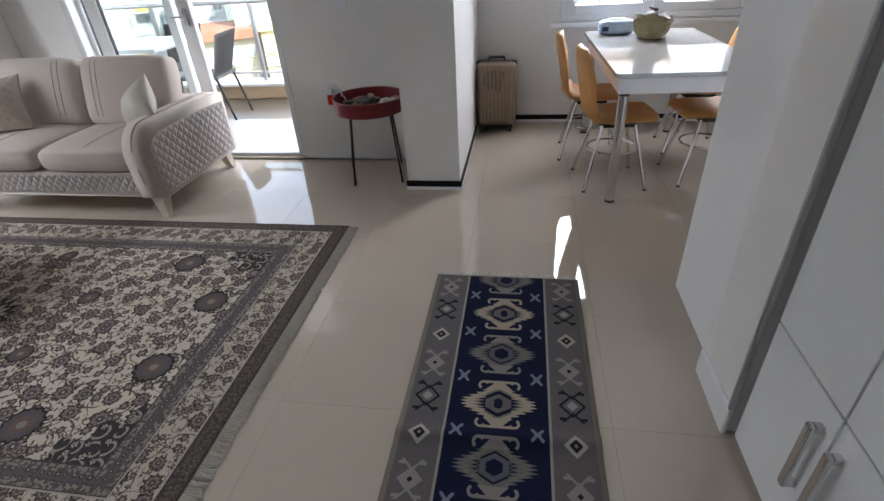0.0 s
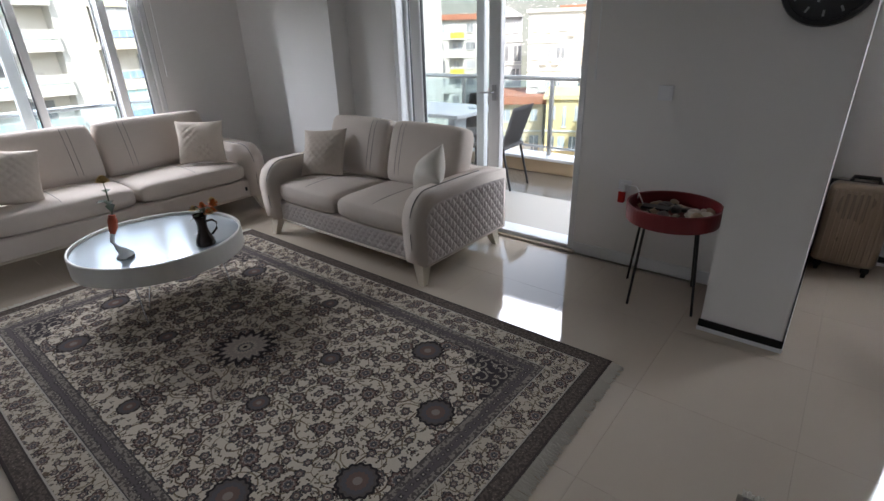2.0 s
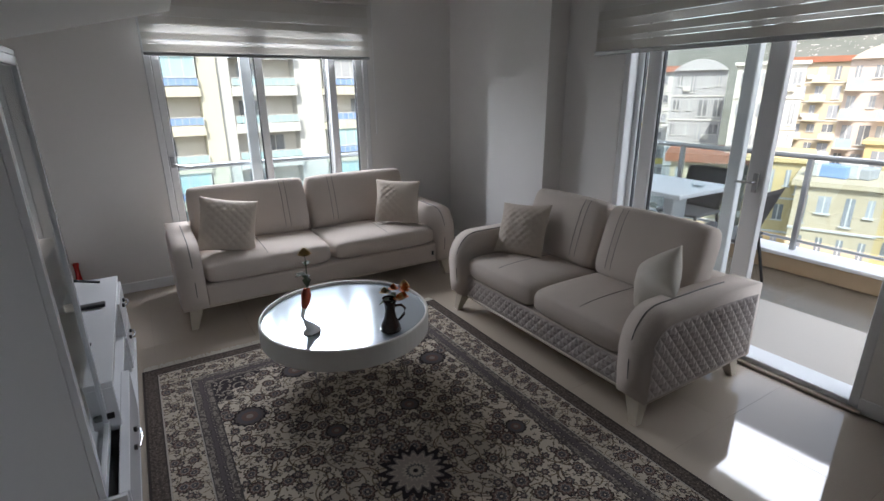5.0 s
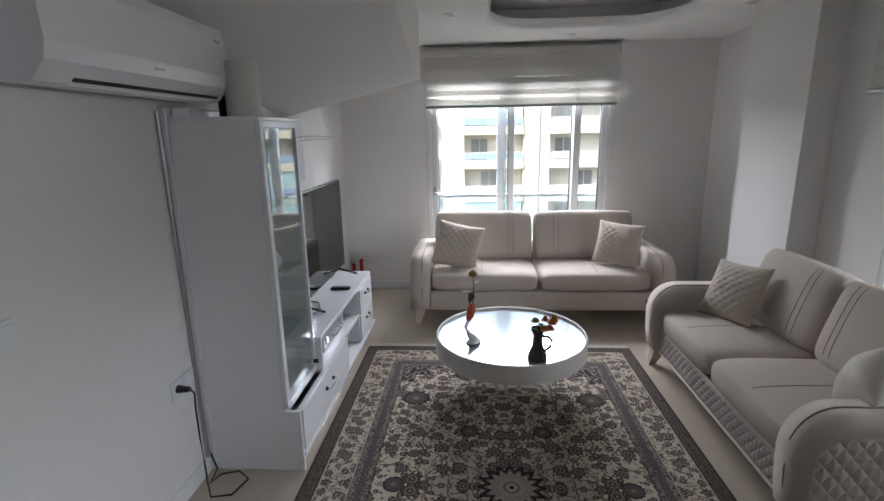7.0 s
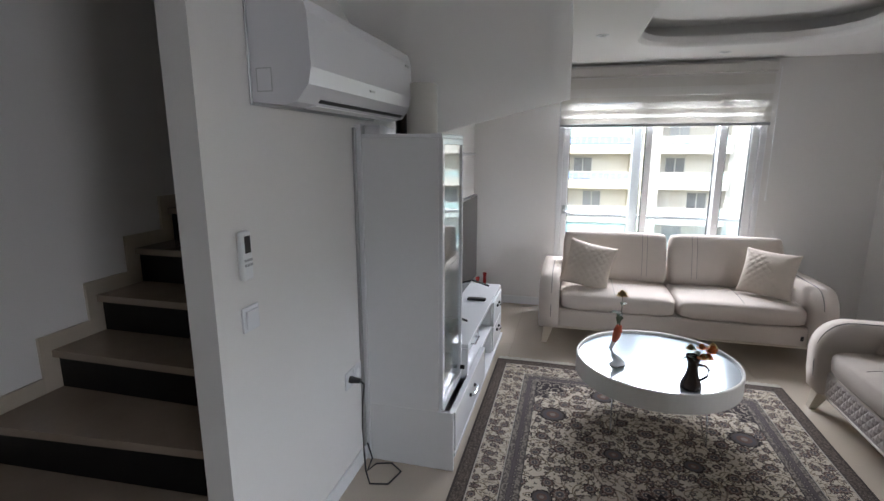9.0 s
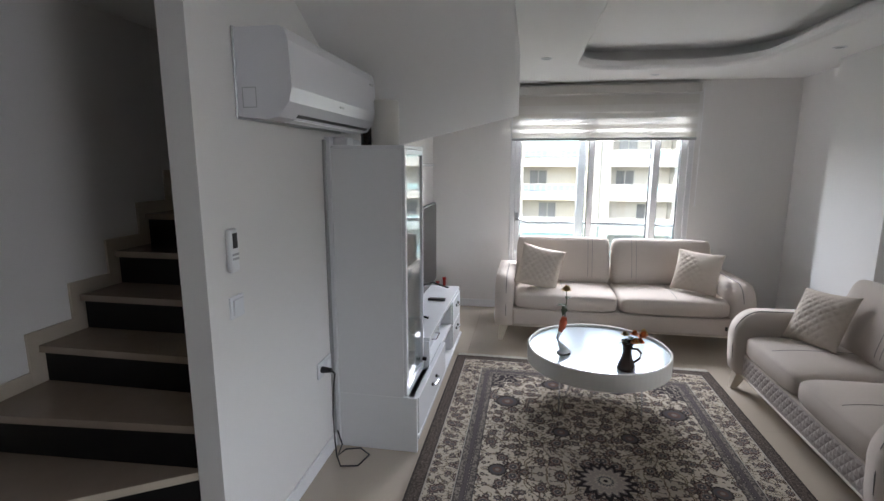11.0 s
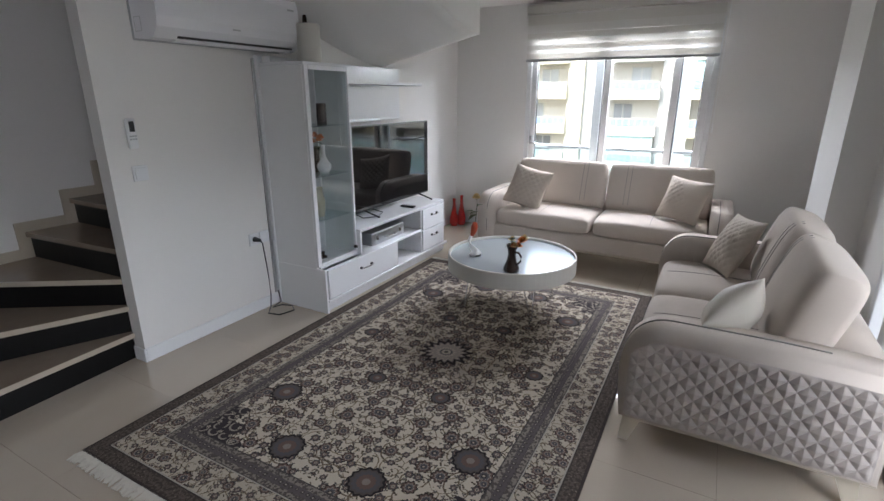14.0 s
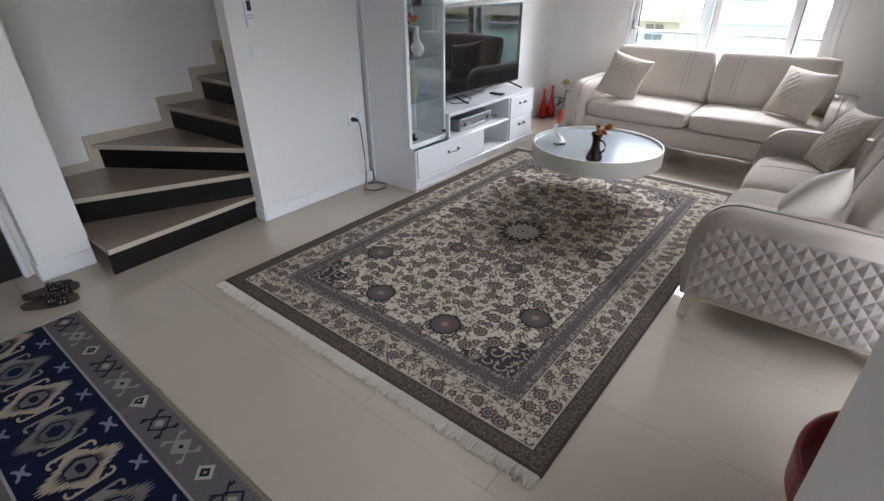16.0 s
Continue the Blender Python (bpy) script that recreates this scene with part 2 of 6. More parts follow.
def glass(name, tint=(0.965, 0.985, 0.985), rough=0.0):
    """Thin clear sheet: mostly straight through, with the gloss of glass."""
    n = Nodes(name)
    clear = n.add("ShaderNodeBsdfTransparent")
    clear.inputs[0].default_value = (*tint, 1)
    gloss = n.add("ShaderNodeBsdfGlossy")
    gloss.inputs["Roughness"].default_value = rough
    facing = n.add("ShaderNodeLayerWeight").outputs["Facing"]
    amount = n.math("ADD", 0.045, n.math("MULTIPLY", 0.8, n.math("POWER", facing, 3.4)))
    m = n.add("ShaderNodeMixShader")
    n.tree.links.new(amount, m.inputs[0])
    n.tree.links.new(clear.outputs[0], m.inputs[1])
    n.tree.links.new(gloss.outputs[0], m.inputs[2])
    n.tree.links.new(m.outputs[0], n.tree.nodes["Material Output"].inputs[0])
    return n.material


clear_glass = glass("clear_glass")
green_glass = glass("green_glass", (0.83, 0.91, 0.94))


def stone(name, a, b, rough, scale=2.0, each=0.04, ior=1.5):
    n = Nodes(name)
    v = n.coords("Object")
    rnd = n.add("ShaderNodeObjectInfo").outputs["Random"]
    shifted = n.add("ShaderNodeVectorMath", operation="ADD")
    n.put(shifted.inputs[0], v)
    n.put(shifted.inputs[1], n.join(n.math("MULTIPLY", rnd, 31.0), n.math("MULTIPLY", rnd, 17.0), 0.0))
    p = shifted.outputs[0]
    f = n.noise(p, scale, 5.0, 0.6)
    g = n.noise(p, 140.0, 2.0)
    c = n.mix(n.math("ADD", n.math("MULTIPLY", f, 0.8), n.math("MULTIPLY", g, 0.2)), a, b)
    k = n.math("ADD", 1.0, n.math("MULTIPLY", n.math("SUBTRACT", rnd, 0.5), each))
    c = n.mix(1.0, c, n.join(k, k, k), "MULTIPLY")
    return n.out(c, n.math("ADD", rough, n.math("MULTIPLY", f, rough * 0.8)), IOR=ior)


floor_stone = stone("floor_stone", (0.45, 0.385, 0.315), (0.5, 0.435, 0.36), 0.03, 1.6, 0.02, 1.75)
tread_stone = stone("tread_stone", (0.2, 0.155, 0.12), (0.29, 0.235, 0.185), 0.1, 5.0)
skirt_stone = stone("skirt_stone", (0.42, 0.36, 0.28), (0.52, 0.46, 0.37), 0.25, 5.0)
grout = plain("grout", (0.38, 0.34, 0.29), 0.4)

# ---- structure ----
W, N, H = -5.38, 3.80, 2.44          # west wall, north wall, ceiling
TOP = 2.62

bm = B(-5.7, 3.8, -1.2, 4.9, -0.3, -0.012)
floor = setting("floor", bm, grout, "polished beige porcelain tile floor with fine joints", "floor")

# walls, each with its openings cut right through
bm = bmesh.new()
box(bm, W - 0.2, W, -1.05, 1.03, 0, TOP)
box(bm, W - 0.2, W, 2.87, N, 0, TOP)
box(bm, W - 0.2, W, 1.03, 2.87, 2.2, TOP)
box(bm, W - 0.2, W, 1.03, 2.87, 0, 0.12)
setting("wall_west", bm, wall_paint, "plain pale grey painted wall with a tall window", "wall")
bm = bmesh.new()
box(bm, W - 0.2, -3.16, N, N + 0.2, 0, TOP)
box(bm, -1.49, -0.51, N, N + 0.2, 0, TOP)
box(bm, -3.16, -1.49, N, N + 0.2, 2.2, TOP)
setting("wall_north", bm, wall_paint, "pale grey painted wall with the balcony door opening", "wall")
setting("pillar_north", B(-4.45, -3.70, 3.61, N, 0, H), wall_paint, "pale grey painted structural pillar standing proud of the wall", "pillar")
setting("pillar_dining", B(-0.51, -0.15, 3.24, 4.72, 0, H), wall_paint, "pale grey painted wall stub between sitting and dining areas", "pillar")
bm = bmesh.new()
box(bm, -0.51, 0.53, 4.72, 4.9, 0, TOP)
box(bm, 1.99, 3.8, 4.72, 4.9, 0, TOP)
box(bm, 0.53, 1.99, 4.72, 4.9, 0, 0.83)
box(bm, 0.53, 1.99, 4.72, 4.9, 2.15, TOP)
setting("wall_dining", bm, wall_paint, "pale painted wall with a wide dining window", "wall")
setting("wall_kitchen_end", B(3.6, 3.8, 1.38, 4.72, 0, TOP), wall_paint, "plain painted wall at the kitchen end", "wall")
setting("wall_kitchen_back", B(1.6, 3.6, 1.38, 1.5, 0, TOP), wall_paint, "plain painted wall behind the cupboards", "wall")
setting("wall_pier", B(0.95, 1.6, 1.385, 1.66, 0, H), wall_paint, "white painted wall end beside the built-in cupboard", "wall")
setting("wall_television", B(W, -1.37, 0.07, 0.17, 0, TOP), wall_paint, "pale painted partition wall behind the television unit", "wall")
setting("wall_stair_south", B(W, -0.13, -1.05, -0.85, 0, 4.2), wall_paint, "plain painted wall along the staircase", "wall")
setting("wall_stair_east", B(-0.40, -0.13, -0.85, -0.14, 0, TOP), wall_paint, "white painted wall between staircase and entrance", "wall")
bm = bmesh.new()
box(bm, -0.13, -0.10, -0.45, -0.27, 0, TOP)
box(bm, 0.86, 1.6, -0.45, -0.27, 0, TOP)
box(bm, -0.10, 0.86, -0.45, -0.27, 2.1, TOP)
setting("wall_entrance", bm, wall_paint, "white painted wall round the entrance door", "wall")
setting("wall_cupboard_back", B(1.5, 1.6, -0.27, 1.385, 0, TOP), wall_paint, "plain painted wall behind the built-in cupboard", "wall")

# ceiling with a rounded recess and its hidden cove
def rounded(x0, x1, y0, y1, r, n=14):
    pts = []
    for cx, cy, a0 in ((x1 - r, y1 - r, 0), (x0 + r, y1 - r, 90), (x0 + r, y0 + r, 180), (x1 - r, y0 + r, 270)):
        for k in range(n + 1):
            a = radians(a0 + 90 * k / n)
            pts.append((cx + r * math.cos(a), cy + r * math.sin(a)))
    return pts


def ring(bm, hole, x0, x1, y0, y1, z):
    """A flat sheet with a hole, made of strips from the hole's edge out to the border."""
    inner = [bm.verts.new((x, y, z)) for x, y in hole]
    cx, cy = sum(p[0] for p in hole) / len(hole), sum(p[1] for p in hole) / len(hole)
    outer = []
    for x, y in hole:
        dx, dy = x - cx, y - cy
        s = min(((x1 - cx) / dx if dx > 0 else (x0 - cx) / dx) if abs(dx) > 1e-9 else 1e9, ((y1 - cy) / dy if dy > 0 else (y0 - cy) / dy) if abs(dy) > 1e-9 else 1e9)
        outer.append(bm.verts.new((cx + dx * s, cy + dy * s, z)))
    n = len(hole)
    for k in range(n):
        j = (k + 1) % n
        bm.faces.new((inner[k], inner[j], outer[j], outer[k]))
        a, b = outer[k].co, outer[j].co
        if abs(a.x - b.x) > 1e-6 and abs(a.y - b.y) > 1e-6:
            corner = (x1 if max(a.x, b.x) > x1 - 1e-6 else x0, y1 if max(a.y, b.y) > y1 - 1e-6 else y0)
            c = bm.verts.new((*corner, z))
            bm.faces.new((outer[k], outer[j], c))
    return inner


bm = bmesh.new()
C0, C1, C2, C3 = W, 3.6, 0.17, 4.72
hole = rounded(-4.70, -0.7, 1.60, 3.10, 0.42)
low = ring(bm, hole, C0, C1, C2, C3, H)
lip = [(0.012, 0.01), (0.022, 0.03), (0.024, 0.075)]
prev = low
for grow, up in lip:
    pts = rounded(-4.70 + grow, -0.7 - grow, 1.60 + grow, 3.10 - grow, 0.42)
    cur = [bm.verts.new((x, y, H + up)) for x, y in pts]
    for k in range(len(cur)):
        j = (k + 1) % len(cur)
        bm.faces.new((prev[k], prev[j], cur[j], cur[k]))
    prev = cur
out = [bm.verts.new((x, y, H + 0.078)) for x, y in rounded(-4.86, -0.54, 1.44, 3.26, 0.5)]
up = [bm.verts.new((x, y, H + 0.19)) for x, y in rounded(-4.86, -0.54, 1.44, 3.26, 0.5)]
for k in range(len(out)):
    j = (k + 1) % len(out)
    bm.faces.new((prev[k], prev[j], out[j], out[k]))
    bm.faces.new((out[k], out[j], up[j], up[k]))
bm.faces.new(up)
setting("ceiling", bm, ceiling_paint, "white ceiling with a rounded recessed tray", "ceiling")
setting("ceiling_entrance", B(-0.40, 1.6, -0.27, 0.17, H, TOP), ceiling_paint, "white flat ceiling over the entrance", "ceiling")
setting("roof_slab", B(W - 0.2, 3.8, -1.05, 4.9, 2.66, 2.8), ceiling_paint, "plain concrete slab above the ceiling", "ceiling")
# unseen slab, added to keep sun and sky off the balcony floor
setting("balcony_shade_slab", B(-6.6, 0.2, 4.9, 6.05, 2.66, 2.8), ceiling_paint, "plain unseen slab added to shade the balcony", "ceiling")
setting("ceiling_stair", prism([(-0.13, 2.44), (-1.5, 2.44), (-1.5, 2.36), (-2.75, 2.36), (-2.75, 2.8), (W, 4.0), (W, 4.2), (-0.13, 4.2)], "y", -0.85, 0.07), ceiling_paint, "painted ceiling and beam over the staircase", "ceiling")

# underside of the upper stair flight, curving down out of the ceiling
def soffit_z(x, y):
    s = -x - 2.39
    z = 2.44 - 0.52 * s + 0.145 * s * s if s > 0 else 2.44 - 0.52 * s
    return min(H + 0.004, z - 0.233 * (1.14 - y))


bm = bmesh.new()
nx, ny = 40, 10
g = {}
for i in range(nx + 1):
    for j in range(ny + 1):
        x, y = -1.75 - (3.87 - 1.75) * i / nx, 0.17 + (1.14 - 0.17) * j / ny
        g[i, j] = bm.verts.new((x, y, soffit_z(x, y)))
cap = {k: bm.verts.new((v.co.x, v.co.y, H + 0.006)) for k, v in g.items() if k[0] == nx or k[1] == ny}
for i in range(nx):
    for j in range(ny):
        bm.faces.new((g[i, j], g[i + 1, j], g[i + 1, j + 1], g[i, j + 1]))
for i in range(nx):
    bm.faces.new((g[i, ny], g[i + 1, ny], cap[i + 1, ny], cap[i, ny]))
for j in range(ny):
    bm.faces.new((g[nx, j], g[nx, j + 1], cap[nx, j + 1], cap[nx, j]))
soffit = setting("stair_soffit", bm, ceiling_paint, "white plastered underside of the upper stair flight, curving down", "ceiling")
for p in soffit.data.polygons:
    p.use_smooth = abs(p.normal.z) > 0.3

# recessed spots
spot = None
for x, y in ((-4.08, 1.34), (-4.98, 2.36), (-4.02, 3.37), (-2.2, 3.4), (-0.3, 2.4)):
    if spot is None:
        spot = thing("ceiling_spot", (x, y, H), "small round white recessed ceiling spot, switched off", "ceiling light", "ceiling spots")
        part("rim", lathe([(0.028, -0.001), (0.03, -0.006), (0.043, -0.006), (0.046, 0.0)], 24), white_matt, spot, shift=False)
        part("lens", lathe([(0.0, -0.002), (0.028, -0.003)], 24), brushed, spot, "grey lens", shift=False)
    else:
        copy_thing(spot, pose(x, y, H))

# skirtings
def skirt(name, x0, x1, y0, y1, h=0.085):
    bm = soften(B(x0, x1, y0, y1, 0.0, h), 0.004, 1)
    setting(name, bm, white_matt, "low white painted skirting board", "skirting")


skirt("baseboard_west_a", W, W + 0.013, 0.17, 1.03)
skirt("baseboard_west_b", W, W + 0.013, 2.87, N)
skirt("baseboard_north_a", W + 0.013, -4.45, N - 0.013, N)
skirt("baseboard_north_b", -3.70, -3.16, N - 0.013, N)
skirt("baseboard_north_c", -1.49, -0.51, N - 0.013, N)
skirt("baseboard_television", -5.36, -1.37, 0.17, 0.183)
skirt("baseboard_television_end", -1.37, -1.357, 0.075, 0.183)
skirt("baseboard_stair", -0.39, -0.117, -0.14, -0.127, 0.1)
skirt("baseboard_stair_side", -0.13, -0.117, -0.256, -0.14, 0.1)
skirt("baseboard_pier", 0.932, 0.95, 1.37, 1.66, 0.11)
for nm, a in (("pillar_south", (-0.52, -0.14, 3.228, 3.24)), ("pillar_east", (-0.15, -0.138, 3.24, 4.708)), ("dining", (-0.138, 3.6, 4.708, 4.72))):
    setting("baseboard_" + nm, B(*a, 0.0, 0.022), white_matt, "thin white strip along the foot of the wall", "skirting")
    x0, x1, y0, y1 = a
    setting("trim_" + nm, B(x0 + 0.002, x1 - 0.002, y0 + 0.002, y1 - 0.001, 0.022, 0.062), black_stone, "narrow black skirting strip", "skirting")

# ---- windows and doors ----
def sash(parent, axis, a0, a1, c0, c1, z0, z1, stile=0.075, name="sash"):
    """A glazed sash in the plane across axis: its span a0..a1, its depth c0..c1. The sash is a part; its pane is under it."""
    bm = bmesh.new()
    def b(s0, s1, h0, h1):
        if axis == "x":
            box(bm, c0, c1, s0, s1, h0, h1)
        else:
            box(bm, s0, s1, c0, c1, h0, h1)
    b(a0, a0 + stile, z0, z1)
    b(a1 - stile, a1, z0, z1)
    b(a0 + stile, a1 - stile, z0, z0 + stile)
    b(a0 + stile, a1 - stile, z1 - stile, z1)
    fr = part(name, soften(bm, 0.006, 1), pvc, parent)
    bm = bmesh.new()
    m = (c0 + c1) / 2
    g = 0.012
    if axis == "x":
        box(bm, m - 0.004, m + 0.004, a0 + stile - g, a1 - stile + g, z0 + stile - g, z1 - stile + g)
    else:
        box(bm, a0 + stile - g, a1 - stile + g, m - 0.004, m + 0.004, z0 + stile - g, z1 - stile + g)
    p = part("pane", bm, clear_glass, fr, "clear glass pane")
    p.visible_shadow = False
    # dark rubber seal round the glass
    bm = bmesh.new()
    for s0, s1, h0, h1 in ((a0 + stile, a0 + stile + 0.006, z0 + stile, z1 - stile), (a1 - stile - 0.006, a1 - stile, z0 + stile, z1 - stile)):
        if axis == "x":
            box(bm, m - 0.014, m + 0.014, s0, s1, h0, h1)
        else:
            box(bm, s0, s1, m - 0.014, m + 0.014, h0, h1)
    part("seal", bm, gasket, fr)
    return fr


def outer_frame(parent, axis, a0, a1, c0, c1, z0, z1, w=0.05):
    bm = bmesh.new()
    def b(s0, s1, h0, h1):
        if axis == "x":
            box(bm, c0, c1, s0, s1, h0, h1)
        else:
            box(bm, s0, s1, c0, c1, h0, h1)
    b(a0, a0 + w, z0, z1)
    b(a1 - w, a1, z0, z1)
    b(a0 + w, a1 - w, z0, z0 + w)
    b(a0 + w, a1 - w, z1 - w, z1)
    part("window_frame", soften(bm, 0.005, 1), pvc, parent)


# west window, sliding sashes
win = thing("window_1", (W, 1.95, 0.12), "tall white plastic sliding window behind the long sofa", "window", kind="structure")
outer_frame(win, "x", 1.03, 2.87, W - 0.16, W + 0.012, 0.12, 2.2)
sash(win, "x", 1.08, 1.91, W - 0.07, W - 0.01, 0.17, 2.15, 0.06)
sash(win, "x", 1.74, 2.57, W - 0.145, W - 0.085, 0.17, 2.15, 0.085)
sash(win, "x", 2.49, 2.82, W - 0.07, W - 0.01, 0.17, 2.15, 0.065)
bm = bmesh.new()
box(bm, W - 0.01, W + 0.02, 1.095, 1.125, 1.0, 1.09, 0.004)
tube([(W + 0.02, 1.11, 1.03), (W + 0.05, 1.11, 1.03), (W + 0.055, 1.14, 1.02), (W + 0.055, 1.24, 0.995)], 0.009, 8, bm)
part("handle", bm, brushed, win, "grey metal handle")

# balcony door, one leaf slid open over the fixed one
door = thing("door_1", (-2.29, N, 0), "white plastic sliding balcony door, slid open", "door", kind="structure")
outer_frame(door, "y", -3.16, -1.49, N + 0.0, N + 0.17, 0.0, 2.2, 0.045)
sash(door, "y", -3.15, -2.335, N + 0.09, N + 0.15, 0.045, 2.155, 0.07)
sash(door, "y", -2.985, -2.145, N + 0.015, N + 0.075, 0.045, 2.155, 0.1)
bm = bmesh.new()
box(bm, -2.205, -2.175, N - 0.0, N + 0.015, 1.02, 1.13, 0.004)
tube([(-2.19, N, 1.08), (-2.19, N - 0.035, 1.08), (-2.205, N - 0.04, 1.08), (-2.275, N - 0.04, 1.077)], 0.007, 8, bm)
part("handle", bm, brushed, door, "grey metal handle")
setting("sill_balcony", soften(B(-3.13, -1.47, N - 0.035, N, 0.0, 0.018), 0.004, 1), skirt_stone, "pale stone threshold of the balcony door", "sill")

# dining window
win2 = thing("window_2", (1.26, 4.72, 0.83), "white plastic casement window above the dining table", "window", kind="structure")
outer_frame(win2, "y", 0.53, 1.99, 4.71, 4.86, 0.83, 2.15, 0.05)
sash(win2, "y", 0.57, 1.24, 4.70, 4.78, 0.88, 2.1, 0.07)
sash(win2, "y", 1.25, 1.95, 4.70, 4.78, 0.88, 2.1, 0.07)
setting("sill_dining", soften(B(0.45, 2.1, 4.66, 4.72, 0.79, 0.825), 0.006, 2), white_matt, "white window sill behind the dining table", "sill")

# entrance door, black
ed = thing("door_2", (0.44, -0.36, 0), "closed black entrance door in a white casing", "door", kind="structure")
part("leaf", soften(B(-0.068, 0.82, -0.43, -0.30, 0.0, 2.06), 0.004, 1), black_plastic, ed, "black door leaf")
bm = bmesh.new()
for a in ((-0.10, -0.07, -0.40, -0.255, 0, 2.12), (0.815, 0.88, -0.40, -0.255, 0, 2.12), (-0.07, 0.815, -0.40, -0.255, 2.06, 2.12)):
    box(bm, *a)
part("casing", soften(bm, 0.005, 1), white_matt, ed, "white casing")
part("door_handle", tube([(0.74, -0.30, 1.02), (0.74, -0.24, 1.02), (0.66, -0.24, 1.02)], 0.01), brushed, ed, "metal lever handle")

# layered roller blinds
def blind(name, axis, a0, a1, c, z0, z1, label):
    mid = ((a0 + a1) / 2)
    at = (c, mid, z1) if axis == "x" else (mid, c, z1)
    ob = thing(name, at, label, "blind", "roller blinds")
    sgn = 1 if axis == "x" else -1
    def slab(bm, s0, s1, d0, d1, h0, h1, bev=0.0):
        d0, d1 = sorted((c + sgn * d0, c + sgn * d1))
        box(bm, *((d0, d1, s0, s1) if axis == "x" else (s0, s1, d0, d1)), h0, h1, bevel=bev)
    bm = bmesh.new()
    slab(bm, a0, a1, -0.07, 0.04, z1 - 0.085, z1, 0.012)
    part("headbox", bm, blind_solid, ob)
    h = z0 + 0.03
    k = 0
    bands = (0.055, 0.03, 0.05, 0.055, 0.06, 0.075, 0.09, 0.1, 0.1, 0.1)
    while h < z1 - 0.086:
        t = min(bands[k % len(bands)], z1 - 0.085 - h)
        bm = bmesh.new()
        slab(bm, a0 + 0.012, a1 - 0.012, 0.004 * (k % 2), 0.004 * (k % 2) + 0.0025, h, h + t - 0.002)
        part("slat", bm, blind_sheer if k % 2 else blind_solid, ob, "translucent cloth band" if k % 2 else "")
        h += t
        k += 1
    bm = bmesh.new()
    slab(bm, a0 + 0.01, a1 - 0.01, -0.005, 0.018, z0, z0 + 0.028, 0.006)
    part("bottom_bar", bm, brushed, ob, "grey bottom bar")
    e = a1 - 0.03 if axis == "x" else a1 + 0.05
    f = c + sgn * 0.03
    pt = (lambda z: (f, e + 0.05, z)) if axis == "x" else (lambda z: (e, f, z))
    part("cord", tube([pt(z1 - 0.05), pt(z1 - 0.5), pt(1.24)], 0.003, 6), white_matt, ob, "thin white pull cord")
    part("cord_weight", tube([pt(1.26), pt(1.19)], [0.005, 0.008], 8), white_matt, ob)
    return ob


def cloth(name, color, through):
    n = Nodes(name)
    v = n.coords()
    g = n.noise(v, 240.0, 2.0)
    tr = n.add("ShaderNodeBsdfTranslucent")
    tr.inputs[0].default_value = (*color, 1)
    di = n.add("ShaderNodeBsdfDiffuse")
    n.put(di.inputs[0], n.mix(g, tuple(c * 0.92 for c in color), color))
    m = n.add("ShaderNodeMixShader")
    m.inputs[0].default_value = through
    n.tree.links.new(di.outputs[0], m.inputs[1])
    n.tree.links.new(tr.outputs[0], m.inputs[2])
    n.tree.links.new(m.outputs[0], n.tree.nodes["Material Output"].inputs[0])
    return n.material


blind_solid = cloth("blind_solid", (0.72, 0.7, 0.66), 0.3)
blind_sheer = cloth("blind_sheer", (0.76, 0.745, 0.72), 0.5)
blind("roller_blind", "x", 1.03, 2.87, W + 0.08, 1.855, 2.40, "cream layered roller blind half drawn over the west window")
blind("roller_blind", "y", -3.36, -1.44, N - 0.08, 1.80, 2.38, "cream layered roller blind rolled up over the balcony door")

# ---- staircase ----
stair = thing("staircase", (-1.0, -0.4, 0), "winding staircase with beige stone treads and black risers", "staircase", kind="structure")
RISE = 0.169
PX, PY = -1.385, 0.06
def outer(deg):
    """Where a ray from the newel meets the stair walls."""
    a = radians(deg)
    dx, dy = math.cos(a), math.sin(a)
    s = []
    if dx > 1e-6:
        s.append((-0.405 - PX) / dx)
    if dy < -1e-6:
        s.append((-0.855 - PY) / dy)
    k = min(s)
    return PX + dx * k, PY + dy * k


def tread(k, poly):
    """poly: the tread's plan, whose first two corners are its front edge (inner, outer)."""
    z = RISE * k
    t = part("tread", soften(prism(poly, "z", z - 0.03, z), 0.006, 2), tread_stone, stair)
    return t


def winder(k, a0, a1):
    o0, o1 = outer(a0), outer(a1)
    poly = [(PX, PY)]
    nose = 0.025
    n0 = (o0[0] + nose * math.sin(radians(-a0)), o0[1] + nose * math.cos(radians(a0)))
    p0 = (PX + nose * math.sin(radians(-a0)), PY + nose * math.cos(radians(a0)))
    pts = [p0, n0]
    if abs(o0[0] + 0.405) < 1e-3 and abs(o1[1] + 0.855) < 1e-3:
        pts.append((-0.405, -0.855))
    pts += [o1, (PX - 0.02, PY - 0.02)]
    tread(k, pts)
    d = Vector((math.cos(radians(a0)), math.sin(radians(a0))))
    nrm = Vector((d.y, -d.x)) * 0.02
    a, b = Vector((PX, PY)), Vector(o0)
    part("riser", prism([tuple(a), tuple(b), tuple(b + nrm), tuple(a + nrm)], "z", RISE * (k - 1), RISE * k - 0.03), black_stone, stair, "black stone riser")


angles = [3, -25, -57, -87]
for k in range(3):
    winder(k + 1, angles[k], angles[k + 1])
